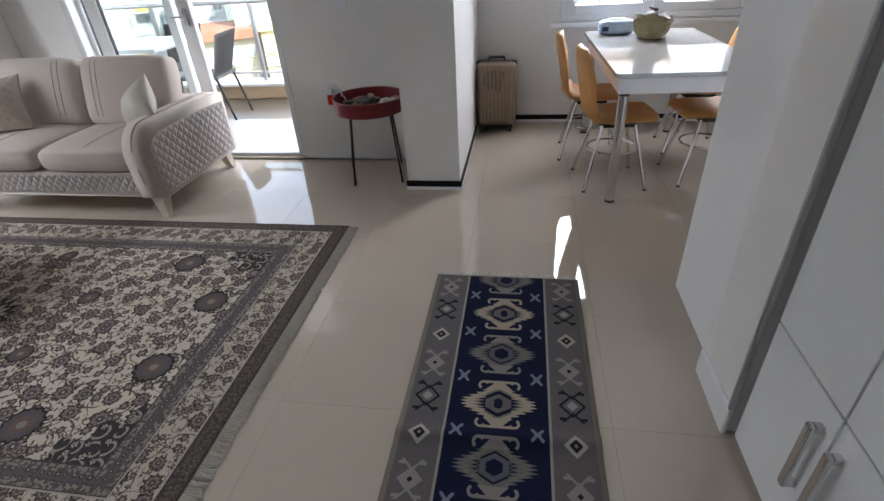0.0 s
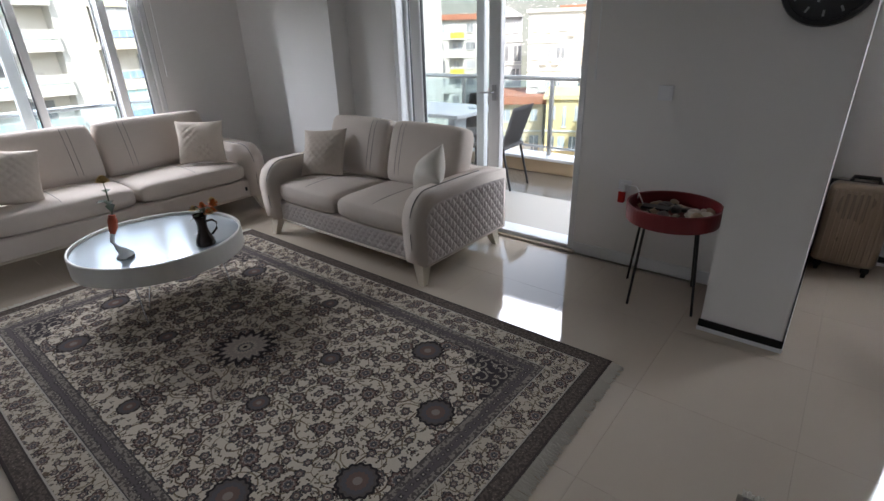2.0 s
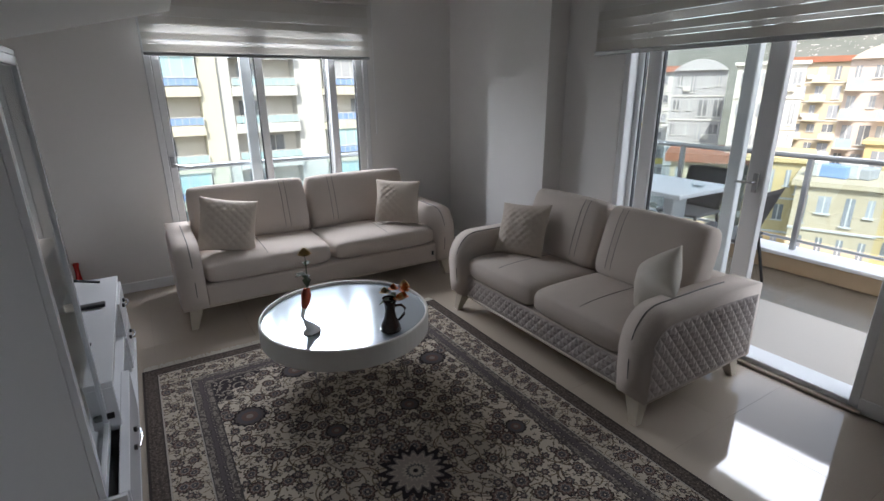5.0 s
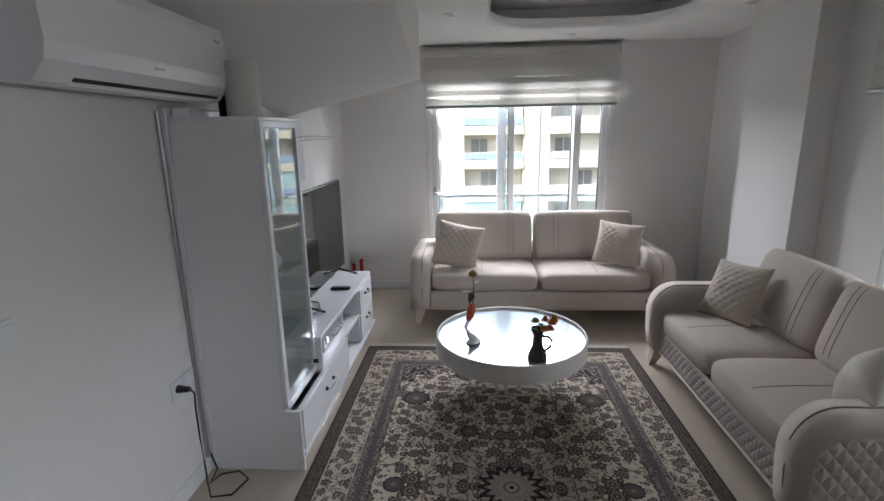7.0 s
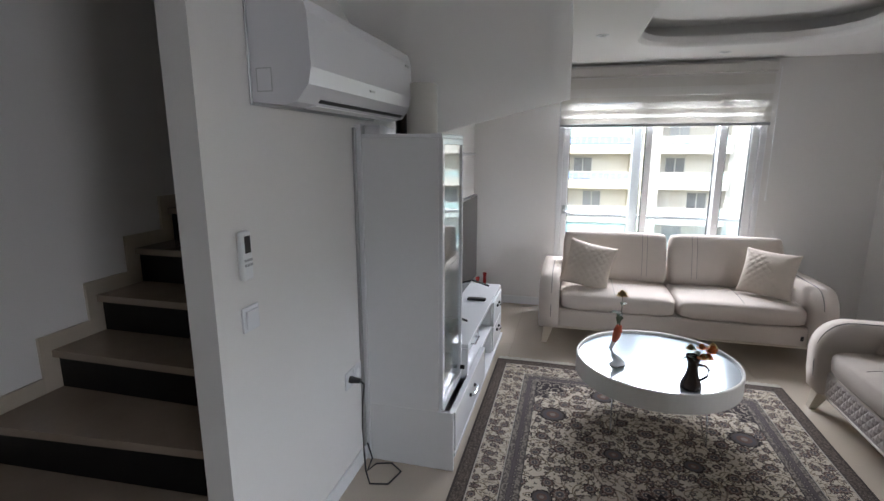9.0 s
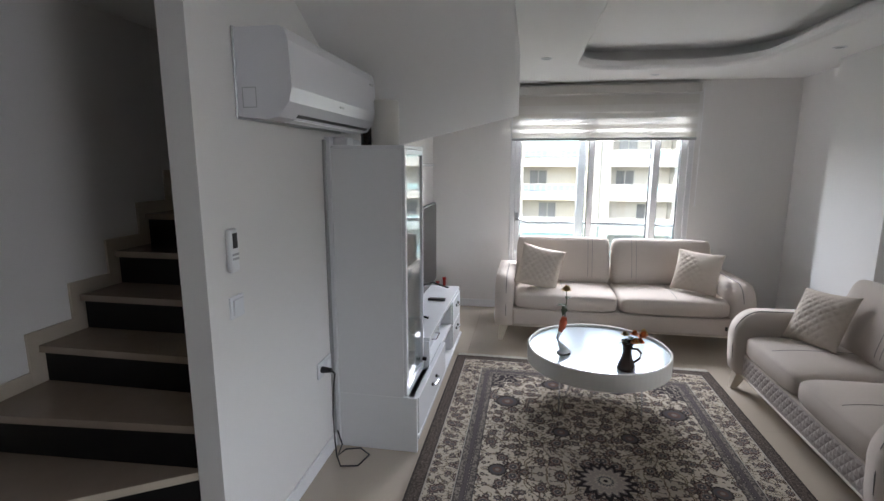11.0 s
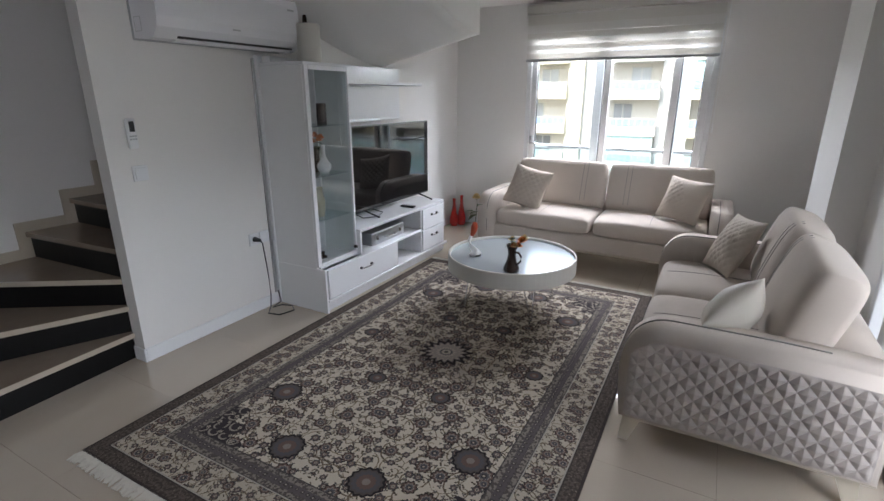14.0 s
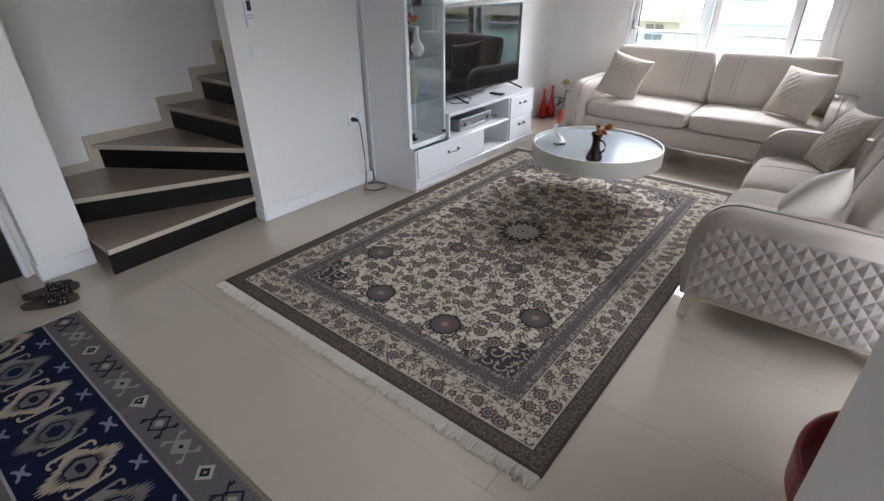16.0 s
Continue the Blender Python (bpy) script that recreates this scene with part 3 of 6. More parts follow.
# the last turning step runs out into the straight flight
x4 = outer(-87)[0]
tread(4, [(PX, PY), (x4 + 0.025, -0.855), (-1.645, -0.855), (-1.645, PY)])
part("riser", prism([(PX, PY), (x4, -0.855), (x4 - 0.02, -0.855), (PX - 0.02, PY)], "z", RISE * 3, RISE * 4 - 0.03), black_stone, stair, "black stone riser")
for k in range(5, 13):
    x = -1.625 - 0.226 * (k - 5)
    tread(k, [(x + 0.025, 0.065), (x + 0.025, -0.85), (x - 0.25, -0.85), (x - 0.25, 0.065)])
    part("riser", B(x - 0.02, x, -0.85, 0.065, RISE * (k - 1), RISE * k - 0.03), black_stone, stair, "black stone riser")
# pale front edges of the treads
def nosing(k, a, b):
    a, b = Vector(a), Vector(b)
    d = (b - a).normalized()
    n_ = Vector((-d.y, d.x)) * 0.003
    part("nosing", prism([tuple(a - n_), tuple(b - n_), tuple(b + n_), tuple(a + n_)], "z", RISE * k - 0.03, RISE * k - 0.001), skirt_stone, stair, "pale front edge strip")


for k in range(3):
    o = outer(angles[k])
    sh = (0.0255 * math.sin(radians(-angles[k])), 0.0255 * math.cos(radians(angles[k])))
    nosing(k + 1, (PX + sh[0], PY + sh[1]), (o[0] + sh[0], o[1] + sh[1]))
# stepped stone skirting along the walls
south = [-0.80, x4] + [-1.625 - 0.226 * k for k in range(8)]
starts = [(3, south[0])] + [(4 + i, x) for i, x in enumerate(south[1:])]
part("skirting", B(-0.405, -0.388, -0.40, -0.142, RISE, RISE + 0.065), skirt_stone, stair, "stepped beige stone skirting")
part("skirting", B(-0.405, -0.388, -0.84, -0.33, RISE * 2 - 0.17, RISE * 2 + 0.065), skirt_stone, stair)
part("skirting", B(south[0] + 0.07, -0.40, -0.855, -0.838, RISE * 2 - 0.02, RISE * 2 + 0.065), skirt_stone, stair)
for (k, x), (_, x2) in zip(starts, starts[1:]):
    part("skirting", B(x2 + 0.07, x + 0.07, -0.855, -0.838, RISE * (k - 1), RISE * k + 0.065), skirt_stone, stair)

# ---- rugs ----
def motif(n, v, scale, radius, petals, stops, jitter=1.0, wave=0.22, seed=(0, 0)):
    """Rosettes scattered on a plane: returns (mask, colour, cell's random tint)."""
    m = n.add("ShaderNodeMapping")
    n.put(m.inputs["Vector"], v)
    m.inputs["Location"].default_value = (seed[0], seed[1], 0)
    m.inputs["Scale"].default_value = (scale, scale, scale)
    vo = n.add("ShaderNodeTexVoronoi", voronoi_dimensions="2D")
    vo.inputs["Scale"].default_value = 1.0
    vo.inputs["Randomness"].default_value = jitter
    n.tree.links.new(m.outputs[0], vo.inputs["Vector"])
    sub = n.add("ShaderNodeVectorMath", operation="SUBTRACT")
    n.tree.links.new(m.outputs[0], sub.inputs[0])
    n.tree.links.new(vo.outputs["Position"], sub.inputs[1])
    x, y, _ = n._split(sub.outputs[0])
    rnd = n._split(vo.outputs["Color"])[0]
    th = n.math("ADD", n.math("ARCTAN2", y, x), n.math("MULTIPLY", rnd, 6.0))
    size = n.math("ADD", 0.7, n.math("MULTIPLY", rnd, 0.45))
    r = n.math("MULTIPLY", size, n.math("MULTIPLY", radius, n.math("ADD", 1.0 - wave, n.math("MULTIPLY", wave, n.math("COSINE", n.math("MULTIPLY", th, petals))))))
    q = n.math("DIVIDE", vo.outputs["Distance"], r)
    return n.math("LESS_THAN", q, 1.0), n.ramp(q, stops, "CONSTANT"), rnd


def vines(n, v, scale, width, bend=0.35, seed=0.0):
    """Curling stems: thin edges of bent cells."""
    nz = n.add("ShaderNodeTexNoise")
    n.put(nz.inputs["Vector"], v)
    nz.inputs["Scale"].default_value, nz.inputs["Detail"].default_value = scale * 0.9, 1.0
    s = n.add("ShaderNodeVectorMath", operation="MULTIPLY_ADD")
    n.tree.links.new(nz.outputs["Color"], s.inputs[0])
    s.inputs[1].default_value = (bend / scale * 4, bend / scale * 4, 0)
    n.put(s.inputs[2], v)
    m = n.add("ShaderNodeMapping")
    m.inputs["Location"].default_value = (seed, seed * 0.7, 0)
    m.inputs["Scale"].default_value = (scale, scale, scale)
    n.tree.links.new(s.outputs[0], m.inputs[0])
    vo = n.add("ShaderNodeTexVoronoi", voronoi_dimensions="2D", feature="DISTANCE_TO_EDGE")
    vo.inputs["Scale"].default_value = 1.0
    n.tree.links.new(m.outputs[0], vo.inputs["Vector"])
    return n.math("LESS_THAN", vo.outputs["Distance"], width)


def scrolls(n, v, scale, turns, width, seed):
    """Stems that roll up into a spiral in every cell."""
    m = n.add("ShaderNodeMapping")
    n.put(m.inputs["Vector"], v)
    m.inputs["Location"].default_value = (seed, seed * 1.7, 0)
    m.inputs["Scale"].default_value = (scale, scale, scale)
    vo = n.add("ShaderNodeTexVoronoi", voronoi_dimensions="2D")
    vo.inputs["Scale"].default_value = 1.0
    vo.inputs["Randomness"].default_value = 0.6
    n.tree.links.new(m.outputs[0], vo.inputs["Vector"])
    sub = n.add("ShaderNodeVectorMath", operation="SUBTRACT")
    n.tree.links.new(m.outputs[0], sub.inputs[0])
    n.tree.links.new(vo.outputs["Position"], sub.inputs[1])
    x, y, _ = n._split(sub.outputs[0])
    side = n.math("SUBTRACT", n.math("MULTIPLY", n.math("GREATER_THAN", n._split(vo.outputs["Color"])[1], 0.5), 2.0), 1.0)
    th = n.math("MULTIPLY", side, n.math("DIVIDE", n.math("ARCTAN2", y, x), 2 * math.pi))
    ph = n.math("FRACT", n.math("ADD", n.math("MULTIPLY", vo.outputs["Distance"], turns), th))
    return n.math("LESS_THAN", n.math("ABSOLUTE", n.math("SUBTRACT", ph, 0.5)), width)


CREAM, BROWN, PLUM, SLATE, OLIVE, DARK = (0.6, 0.53, 0.435), (0.075, 0.055, 0.042), (0.15, 0.1, 0.085), (0.1, 0.095, 0.1), (0.12, 0.1, 0.068), (0.03, 0.025, 0.026)


def carpet_material():
    """Four-fold floral pile: curling stems and rosettes on cream, slate guards, dark edge."""
    n = Nodes("carpet_pile")
    raw = n.coords()
    x, y, _ = n._split(raw)
    ax, ay = n.math("ABSOLUTE", x), n.math("ABSOLUTE", y)
    HX, HY = 1.555, 1.0
    d = n.math("MINIMUM", n.math("SUBTRACT", HX, ax), n.math("SUBTRACT", HY, ay))
    grain = n.noise(raw, 500.0, 2.0)
    drift = n.noise(raw, 3.0, 2.0)
    in_border = n.band(d, 0.085, 0.235)
    # hand-knotted wobble; the border's figures are smaller
    wob = n.add("ShaderNodeTexNoise")
    n.put(wob.inputs["Vector"], raw)
    wob.inputs["Scale"].default_value = 45.0
    s = n.add("ShaderNodeVectorMath", operation="MULTIPLY_ADD")
    n.tree.links.new(wob.outputs["Color"], s.inputs[0])
    s.inputs[1].default_value = (0.006, 0.006, 0)
    n.put(s.inputs[2], n.join(ax, ay))
    g = n.add("ShaderNodeVectorMath", operation="SCALE")
    n.tree.links.new(s.outputs[0], g.inputs[0])
    n.put(g.inputs["Scale"], n.math("ADD", 1.0, n.math("MULTIPLY", in_border, 0.3)))
    v = g.outputs[0]
    # ground colours by zone
    fx, fy = n.math("SUBTRACT", HX - 0.335, ax), n.math("SUBTRACT", HY - 0.335, ay)
    edge = n.math("ADD", n.math("DIVIDE", fx, 0.3), n.math("DIVIDE", fy, 0.26))
    wav = n.math("MULTIPLY", n.math("SINE", n.math("MULTIPLY", n.math("SUBTRACT", fx, fy), 34.0)), 0.16)
    corner = n.math("ADD", edge, wav)
    in_corner = n.math("MULTIPLY", n.math("LESS_THAN", corner, 0.95), n.math("GREATER_THAN", d, 0.33))
    c = n.mix(drift, CREAM, tuple(k * 0.86 for k in CREAM))
    c = n.mix(in_border, c, n.mix(drift, (0.53, 0.465, 0.38), (0.43, 0.375, 0.305)))

    def ring_at(c, cx, cy, rad, petals, stops, mirrored=True, wave=0.1):
        px = n.math("SUBTRACT", ax if mirrored else x, cx)
        py = n.math("SUBTRACT", ay if mirrored else y, cy)
        r = n.math("SQRT", n.math("ADD", n.math("MULTIPLY", px, px), n.math("MULTIPLY", py, py)))
        th = n.math("ARCTAN2", py, px)
        rr = n.math("MULTIPLY", rad, n.math("ADD", 1.0 - wave, n.math("MULTIPLY", wave, n.math("COSINE", n.math("MULTIPLY", th, petals)))))
        q = n.math("DIVIDE", r, rr)
        return n.mix(n.math("LESS_THAN", q, 1.0), c, n.ramp(q, stops, "CONSTANT"))

    # greyed star round the medallion
    MID = (0.37, 0.32, 0.265)
    c = ring_at(c, 0.0, 0.0, 0.44, 8.0, [(0.0, MID), (0.5, (0.45, 0.39, 0.325)), (0.955, (0.22, 0.18, 0.15))], False, 0.2)
    # stems
    STEM = (0.15, 0.11, 0.08)
    c = n.mix(vines(n, v, 6.2, 0.013, 0.3, 0.4), c, STEM)
    c = n.mix(scrolls(n, v, 5.4, 1.75, 0.034, 3.1), c, STEM)
    c = n.mix(scrolls(n, v, 8.6, 1.3, 0.034, 7.7), c, (0.2, 0.16, 0.11))
    # leaves and blossoms, smallest first
    leafy = [(0.0, OLIVE), (0.5, BROWN)]
    bud = [(0.0, (0.42, 0.36, 0.3)), (0.3, SLATE), (0.7, BROWN)]
    flower2 = [(0.0, DARK), (0.16, (0.42, 0.37, 0.31)), (0.34, PLUM), (0.6, SLATE), (0.82, DARK)]
    flower = [(0.0, (0.4, 0.34, 0.28)), (0.14, DARK), (0.24, SLATE), (0.5, (0.34, 0.29, 0.25)), (0.6, PLUM), (0.84, DARK)]
    for sc, rad, pet, st, sd, wv in ((30.0, 0.3, 2.0, leafy, 1.7, 0.42), (24.0, 0.24, 3.0, bud, 5.2, 0.3), (13.5, 0.31, 6.0, flower2, 2.3, 0.14), (7.6, 0.33, 9.0, flower, 0.4, 0.12)):
        m, col, rnd = motif(n, v, sc, rad, pet, st, 0.8, wv, (sd, sd * 1.3))
        if sc > 20:
            m = n.math("MULTIPLY", m, n.math("GREATER_THAN", rnd, 0.3))
        c = n.mix(m, c, col)
    big = [(0.0, (0.24, 0.2, 0.18)), (0.22, PLUM), (0.5, SLATE), (0.72, (0.1, 0.085, 0.08)), (0.86, DARK)]
    for cx, cy in ((1.10, 0.22), (0.785, 0.54), (0.0, 0.56), (0.44, 0.2)):
        c = ring_at(c, cx, cy, 0.085 if cx > 0.5 else 0.055, 14.0, big, True, 0.05)
    spandrel = n.mix(scrolls(n, v, 15.0, 1.3, 0.1, 1.3), (0.05, 0.042, 0.045), (0.3, 0.265, 0.225))
    m, col, rnd = motif(n, v, 16.0, 0.3, 5.0, [(0.0, (0.2, 0.16, 0.14)), (0.4, (0.42, 0.37, 0.31)), (0.75, DARK)], 0.5, 0.22, (3.3, 1.9))
    c = n.mix(in_corner, c, n.mix(m, spandrel, col))
    PALE = (0.4, 0.35, 0.295)
    med = [(0.0, DARK), (0.08, PALE), (0.2, SLATE), (0.28, PALE), (0.38, (0.3, 0.26, 0.23)), (0.62, PALE), (0.68, (0.2, 0.17, 0.16)), (0.78, DARK)]
    c = ring_at(c, 0.0, 0.0, 0.165, 16.0, med, False, 0.12)
    # guards and edge
    guard = n.mix(n.math("GREATER_THAN", n.noise(raw, 75.0, 1.0), 0.5), (0.1, 0.086, 0.08), (0.25, 0.218, 0.19))
    m, col, _ = motif(n, raw, 34.0, 0.4, 4.0, [(0.0, (0.4, 0.36, 0.31)), (0.35, (0.07, 0.06, 0.06))], 0.15, 0.2, (2.0, 1.0))
    chain = n.mix(m, (0.115, 0.1, 0.1), col)
    m, col, _ = motif(n, raw, 42.0, 0.4, 4.0, [(0.0, (0.24, 0.2, 0.165)), (0.4, (0.1, 0.08, 0.07))], 0.5, 0.25, (0.3, 0.8))
    dark_chain = n.mix(n.math("GREATER_THAN", n.noise(raw, 85.0, 1.0), 0.52), n.mix(m, (0.07, 0.056, 0.05), col), (0.12, 0.098, 0.083))
    pale = (0.4, 0.365, 0.32)
    c = n.mix(n.band(d, 0.235, 0.335), c, (0.075, 0.066, 0.066))
    c = n.mix(n.band(d, 0.241, 0.329), c, guard)
    c = n.mix(n.band(d, 0.266, 0.304), c, chain)
    c = n.mix(n.band(d, 0.231, 0.237), c, pale)
    c = n.mix(n.math("LESS_THAN", d, 0.085), c, (0.06, 0.048, 0.044))
    c = n.mix(n.band(d, 0.012, 0.072), c, dark_chain)
    c = n.mix(n.band(d, 0.078, 0.085), c, pale)
    k = n.math("ADD", 0.76, n.math("MULTIPLY", grain, 0.48))
    c = n.mix(1.0, c, n.join(k, k, k), "MULTIPLY")
    n.bump(grain, 0.5, 0.004)
    return n.out(c, 0.95, Specular_IOR_Level=0.1)


def fringe(bm, x, y0, y1, side, length, z=0.004, step=0.0045, r=0.0042):
    """Loose tassels along a short end."""
    rng = random.Random(int(100 * (x + 7)))
    y = y0
    while y < y1:
        a = rng.uniform(-0.012, 0.012)
        ln = length * rng.uniform(0.75, 1.1)
        m = rng.uniform(-0.008, 0.008)
        tube([(x, y, z + 0.002), (x + side * ln * 0.5, y + a * 0.4 + m, z + rng.uniform(0, 0.004)), (x + side * ln, y + a, z - 0.001)], [r, r * 1.2, r * 0.8], 4, bm)
        y += step * rng.uniform(0.7, 1.2)
    return bm


def sheet(x0, x1, y0, y1, z, thick, nx, ny, lift):
    """A thin pile sheet with its own thickness; lift(x, y) raises it in places."""
    bm = bmesh.new()
    top = {(i, j): bm.verts.new((x0 + (x1 - x0) * i / nx, y0 + (y1 - y0) * j / ny, z + thick + lift(x0 + (x1 - x0) * i / nx, y0 + (y1 - y0) * j / ny))) for i in range(nx + 1) for j in range(ny + 1)}
    rim = [(i, 0) for i in range(nx)] + [(nx, j) for j in range(ny)] + [(i, ny) for i in range(nx, 0, -1)] + [(0, j) for j in range(ny, 0, -1)]
    low = {k: bm.verts.new((top[k].co.x, top[k].co.y, max(z, top[k].co.z - thick))) for k in rim}
    for i in range(nx):
        for j in range(ny):
            bm.faces.new((top[i, j], top[i + 1, j], top[i + 1, j + 1], top[i, j + 1]))
    for a, b in zip(rim, rim[1:] + rim[:1]):
        bm.faces.new((top[a], top[b], low[b], low[a]))
    return bm


rug = thing("carpet", (-2.315, 1.68, 0.0), "large oriental wool carpet, cream and grey-brown floral with a dark border", "rug")
wavy = lambda x, y: 0.0015 * noise.noise(Vector((x * 3, y * 3, 0)))
part("woven_top", sheet(-1.555, 1.555, -1.0, 1.0, 0.001, 0.009, 60, 40, wavy), carpet_material(), rug, "cream floral pile", shift=False)
part("fringe", fringe(bmesh.new(), 1.552, -0.99, 0.99, 1, 0.062), fringe_wool, rug, "off-white wool fringe", shift=False)
part("selvedge", B(1.55, 1.567, -0.995, 0.995, 0.0, 0.007), fringe_wool, rug, "off-white woven end", shift=False)
part("fringe", fringe(bmesh.new(), -1.552, -0.99, 0.99, -1, 0.062), fringe_wool, rug, "off-white wool fringe", shift=False)


def kilim_material():
    """Flat-woven runner: stepped diamonds on navy, with grey sides."""
    n = Nodes("kilim_weave")
    raw = n.coords()
    x, y, _ = n._split(raw)
    NAVY, IVORY, GREY, SAND, INK = (0.009, 0.012, 0.033), (0.36, 0.31, 0.235), (0.135, 0.125, 0.122), (0.18, 0.16, 0.13), (0.016, 0.017, 0.026)
    # centre field: diamonds with combed flanks and curled hooks
    period = 0.256
    yy = n.math("SUBTRACT", y, 0.003)
    u = n.math("MULTIPLY", n.math("SUBTRACT", n.math("FRACT", n.math("DIVIDE", yy, period)), 0.5), period)
    row = n.math("FLOOR", n.math("DIVIDE", yy, period))
    odd = n.math("GREATER_THAN", n.math("FRACT", n.math("MULTIPLY", row, 0.5)), 0.25)
    cx, cy = n.math("ABSOLUTE", x), n.math("ABSOLUTE", u)
    comb = n.math("MULTIPLY", n.math("ABSOLUTE", n.math("SUBTRACT", n.math("FRACT", n.math("MULTIPLY", y, 70.0)), 0.5)), 0.34)
    dd = n.math("ADD", n.math("DIVIDE", cx, 0.178), n.math("ADD", n.math("DIVIDE", n.math("MAXIMUM", cy, 0.016), 0.098), n.math("MULTIPLY", comb, n.math("GREATER_THAN", cx, 0.05))))
    dd = n.math("MULTIPLY", dd, 0.8)
    bright = n.ramp(dd, [(0.0, SAND), (0.1, NAVY), (0.2, GREY), (0.36, NAVY), (0.5, SAND), (0.58, IVORY), (0.8, NAVY)], "CONSTANT")
    dull = n.ramp(dd, [(0.0, IVORY), (0.12, NAVY), (0.26, (0.1, 0.1, 0.12)), (0.42, INK), (0.5, GREY), (0.62, SAND), (0.72, (0.11, 0.11, 0.12)), (0.8, NAVY)], "CONSTANT")
    c = n.mix(odd, bright, dull)
    hx, hy = n.math("SUBTRACT", cx, 0.062), n.math("SUBTRACT", cy, 0.086)
    hr = n.math("SQRT", n.math("ADD", n.math("MULTIPLY", hx, hx), n.math("MULTIPLY", hy, hy)))
    curl = n.math("MULTIPLY", n.band(hr, 0.012, 0.023), n.math("GREATER_THAN", n.math("ADD", hy, n.math("MULTIPLY", hx, 0.9)), -0.006))
    bar = n.math("MULTIPLY", n.band(cy, 0.097, 0.109), n.math("LESS_THAN", cx, 0.064))
    neck = n.math("MULTIPLY", n.band(cy, 0.066, 0.1), n.math("LESS_THAN", cx, n.math("SUBTRACT", 0.052, n.math("MULTIPLY", n.math("SUBTRACT", cy, 0.066), 1.0))))
    hook = n.math("MAXIMUM", curl, n.math("MAXIMUM", bar, neck))
    c = n.mix(n.math("MULTIPLY", n.band(hr, -1.0, 0.011), 1.0), c, NAVY)
    c = n.mix(hook, c, n.mix(odd, IVORY, (0.22, 0.2, 0.18)))
    # small marks at the sides between the diamonds
    my = n.math("SUBTRACT", period / 2, cy)
    mx = n.math("ABSOLUTE", n.math("SUBTRACT", cx, 0.148))
    cross = n.math("LESS_THAN", n.math("ABSOLUTE", n.math("SUBTRACT", mx, n.math("MULTIPLY", my, 0.8))), 0.0075)
    core = n.math("LESS_THAN", n.math("ADD", mx, n.math("MULTIPLY", my, 2.0)), 0.016)
    mark = n.math("MAXIMUM", n.math("MULTIPLY", cross, n.math("LESS_THAN", my, 0.028)), core)
    c = n.mix(n.math("MULTIPLY", mark, n.math("LESS_THAN", mx, 0.024)), c, (0.17, 0.19, 0.25))
    # side borders: knot, lozenge and star in turn
    P3 = 0.17
    ys = n.math("ADD", y, -0.145 + P3 / 2)
    su = n.math("MULTIPLY", n.math("SUBTRACT", n.math("FRACT", n.math("DIVIDE", ys, P3)), 0.5), P3)
    srow = n.math("FRACT", n.math("ADD", n.math("DIVIDE", n.math("FLOOR", n.math("DIVIDE", ys, P3)), 3.0), 0.01))
    ax_, ay_ = n.math("ABSOLUTE", n.math("SUBTRACT", cx, 0.281)), n.math("ABSOLUTE", su)
    sd = n.math("ADD", ax_, ay_)
    base = n.mix(n.noise(raw, 180.0, 1.0), (0.085, 0.077, 0.077), (0.16, 0.148, 0.145))
    arms = n.math("MULTIPLY", n.math("LESS_THAN", n.math("ABSOLUTE", n.math("SUBTRACT", ax_, n.math("SUBTRACT", ay_, 0.034))), 0.006), n.math("LESS_THAN", ay_, 0.072))
    tips = n.math("MULTIPLY", n.band(ay_, 0.052, 0.064), n.band(ax_, 0.026, 0.05))
    arms = n.math("MAXIMUM", arms, tips)
    knot = n.mix(n.math("MAXIMUM", n.band(sd, 0.04, 0.052), arms), n.mix(n.math("LESS_THAN", sd, 0.022), base, (0.3, 0.28, 0.26)), INK)
    star = n.mix(n.math("MAXIMUM", n.math("LESS_THAN", sd, 0.045), arms), base, (0.26, 0.235, 0.22))
    star = n.mix(n.math("LESS_THAN", sd, 0.011), star, INK)
    loz = n.mix(n.math("LESS_THAN", sd, 0.042), base, (0.37, 0.34, 0.29))
    loz = n.mix(n.math("LESS_THAN", sd, 0.024), loz, INK)
    loz = n.mix(n.math("LESS_THAN", sd, 0.008), loz, (0.3, 0.2, 0.15))
    side = n.mix(n.math("LESS_THAN", srow, 0.3), n.mix(n.math("LESS_THAN", srow, 0.6), loz, star), knot)
    c = n.mix(n.math("GREATER_THAN", cx, 0.19), c, side)
    c = n.mix(n.band(cx, 0.19, 0.2), c, (0.3, 0.28, 0.26))
    c = n.mix(n.math("GREATER_THAN", cx, 0.35), c, SAND)
    # weave
    k = n.math("ADD", 0.78, n.math("MULTIPLY", n.noise(raw, 420.0, 2.0), 0.44))
    c = n.mix(1.0, c, n.join(k, k, k), "MULTIPLY")
    rib = n.math("SINE", n.math("MULTIPLY", y, 1500.0))
    n.bump(n.math("ADD", rib, n.noise(raw, 400.0)), 0.25, 0.002)
    return n.out(c, 0.95, Specular_IOR_Level=0.1)


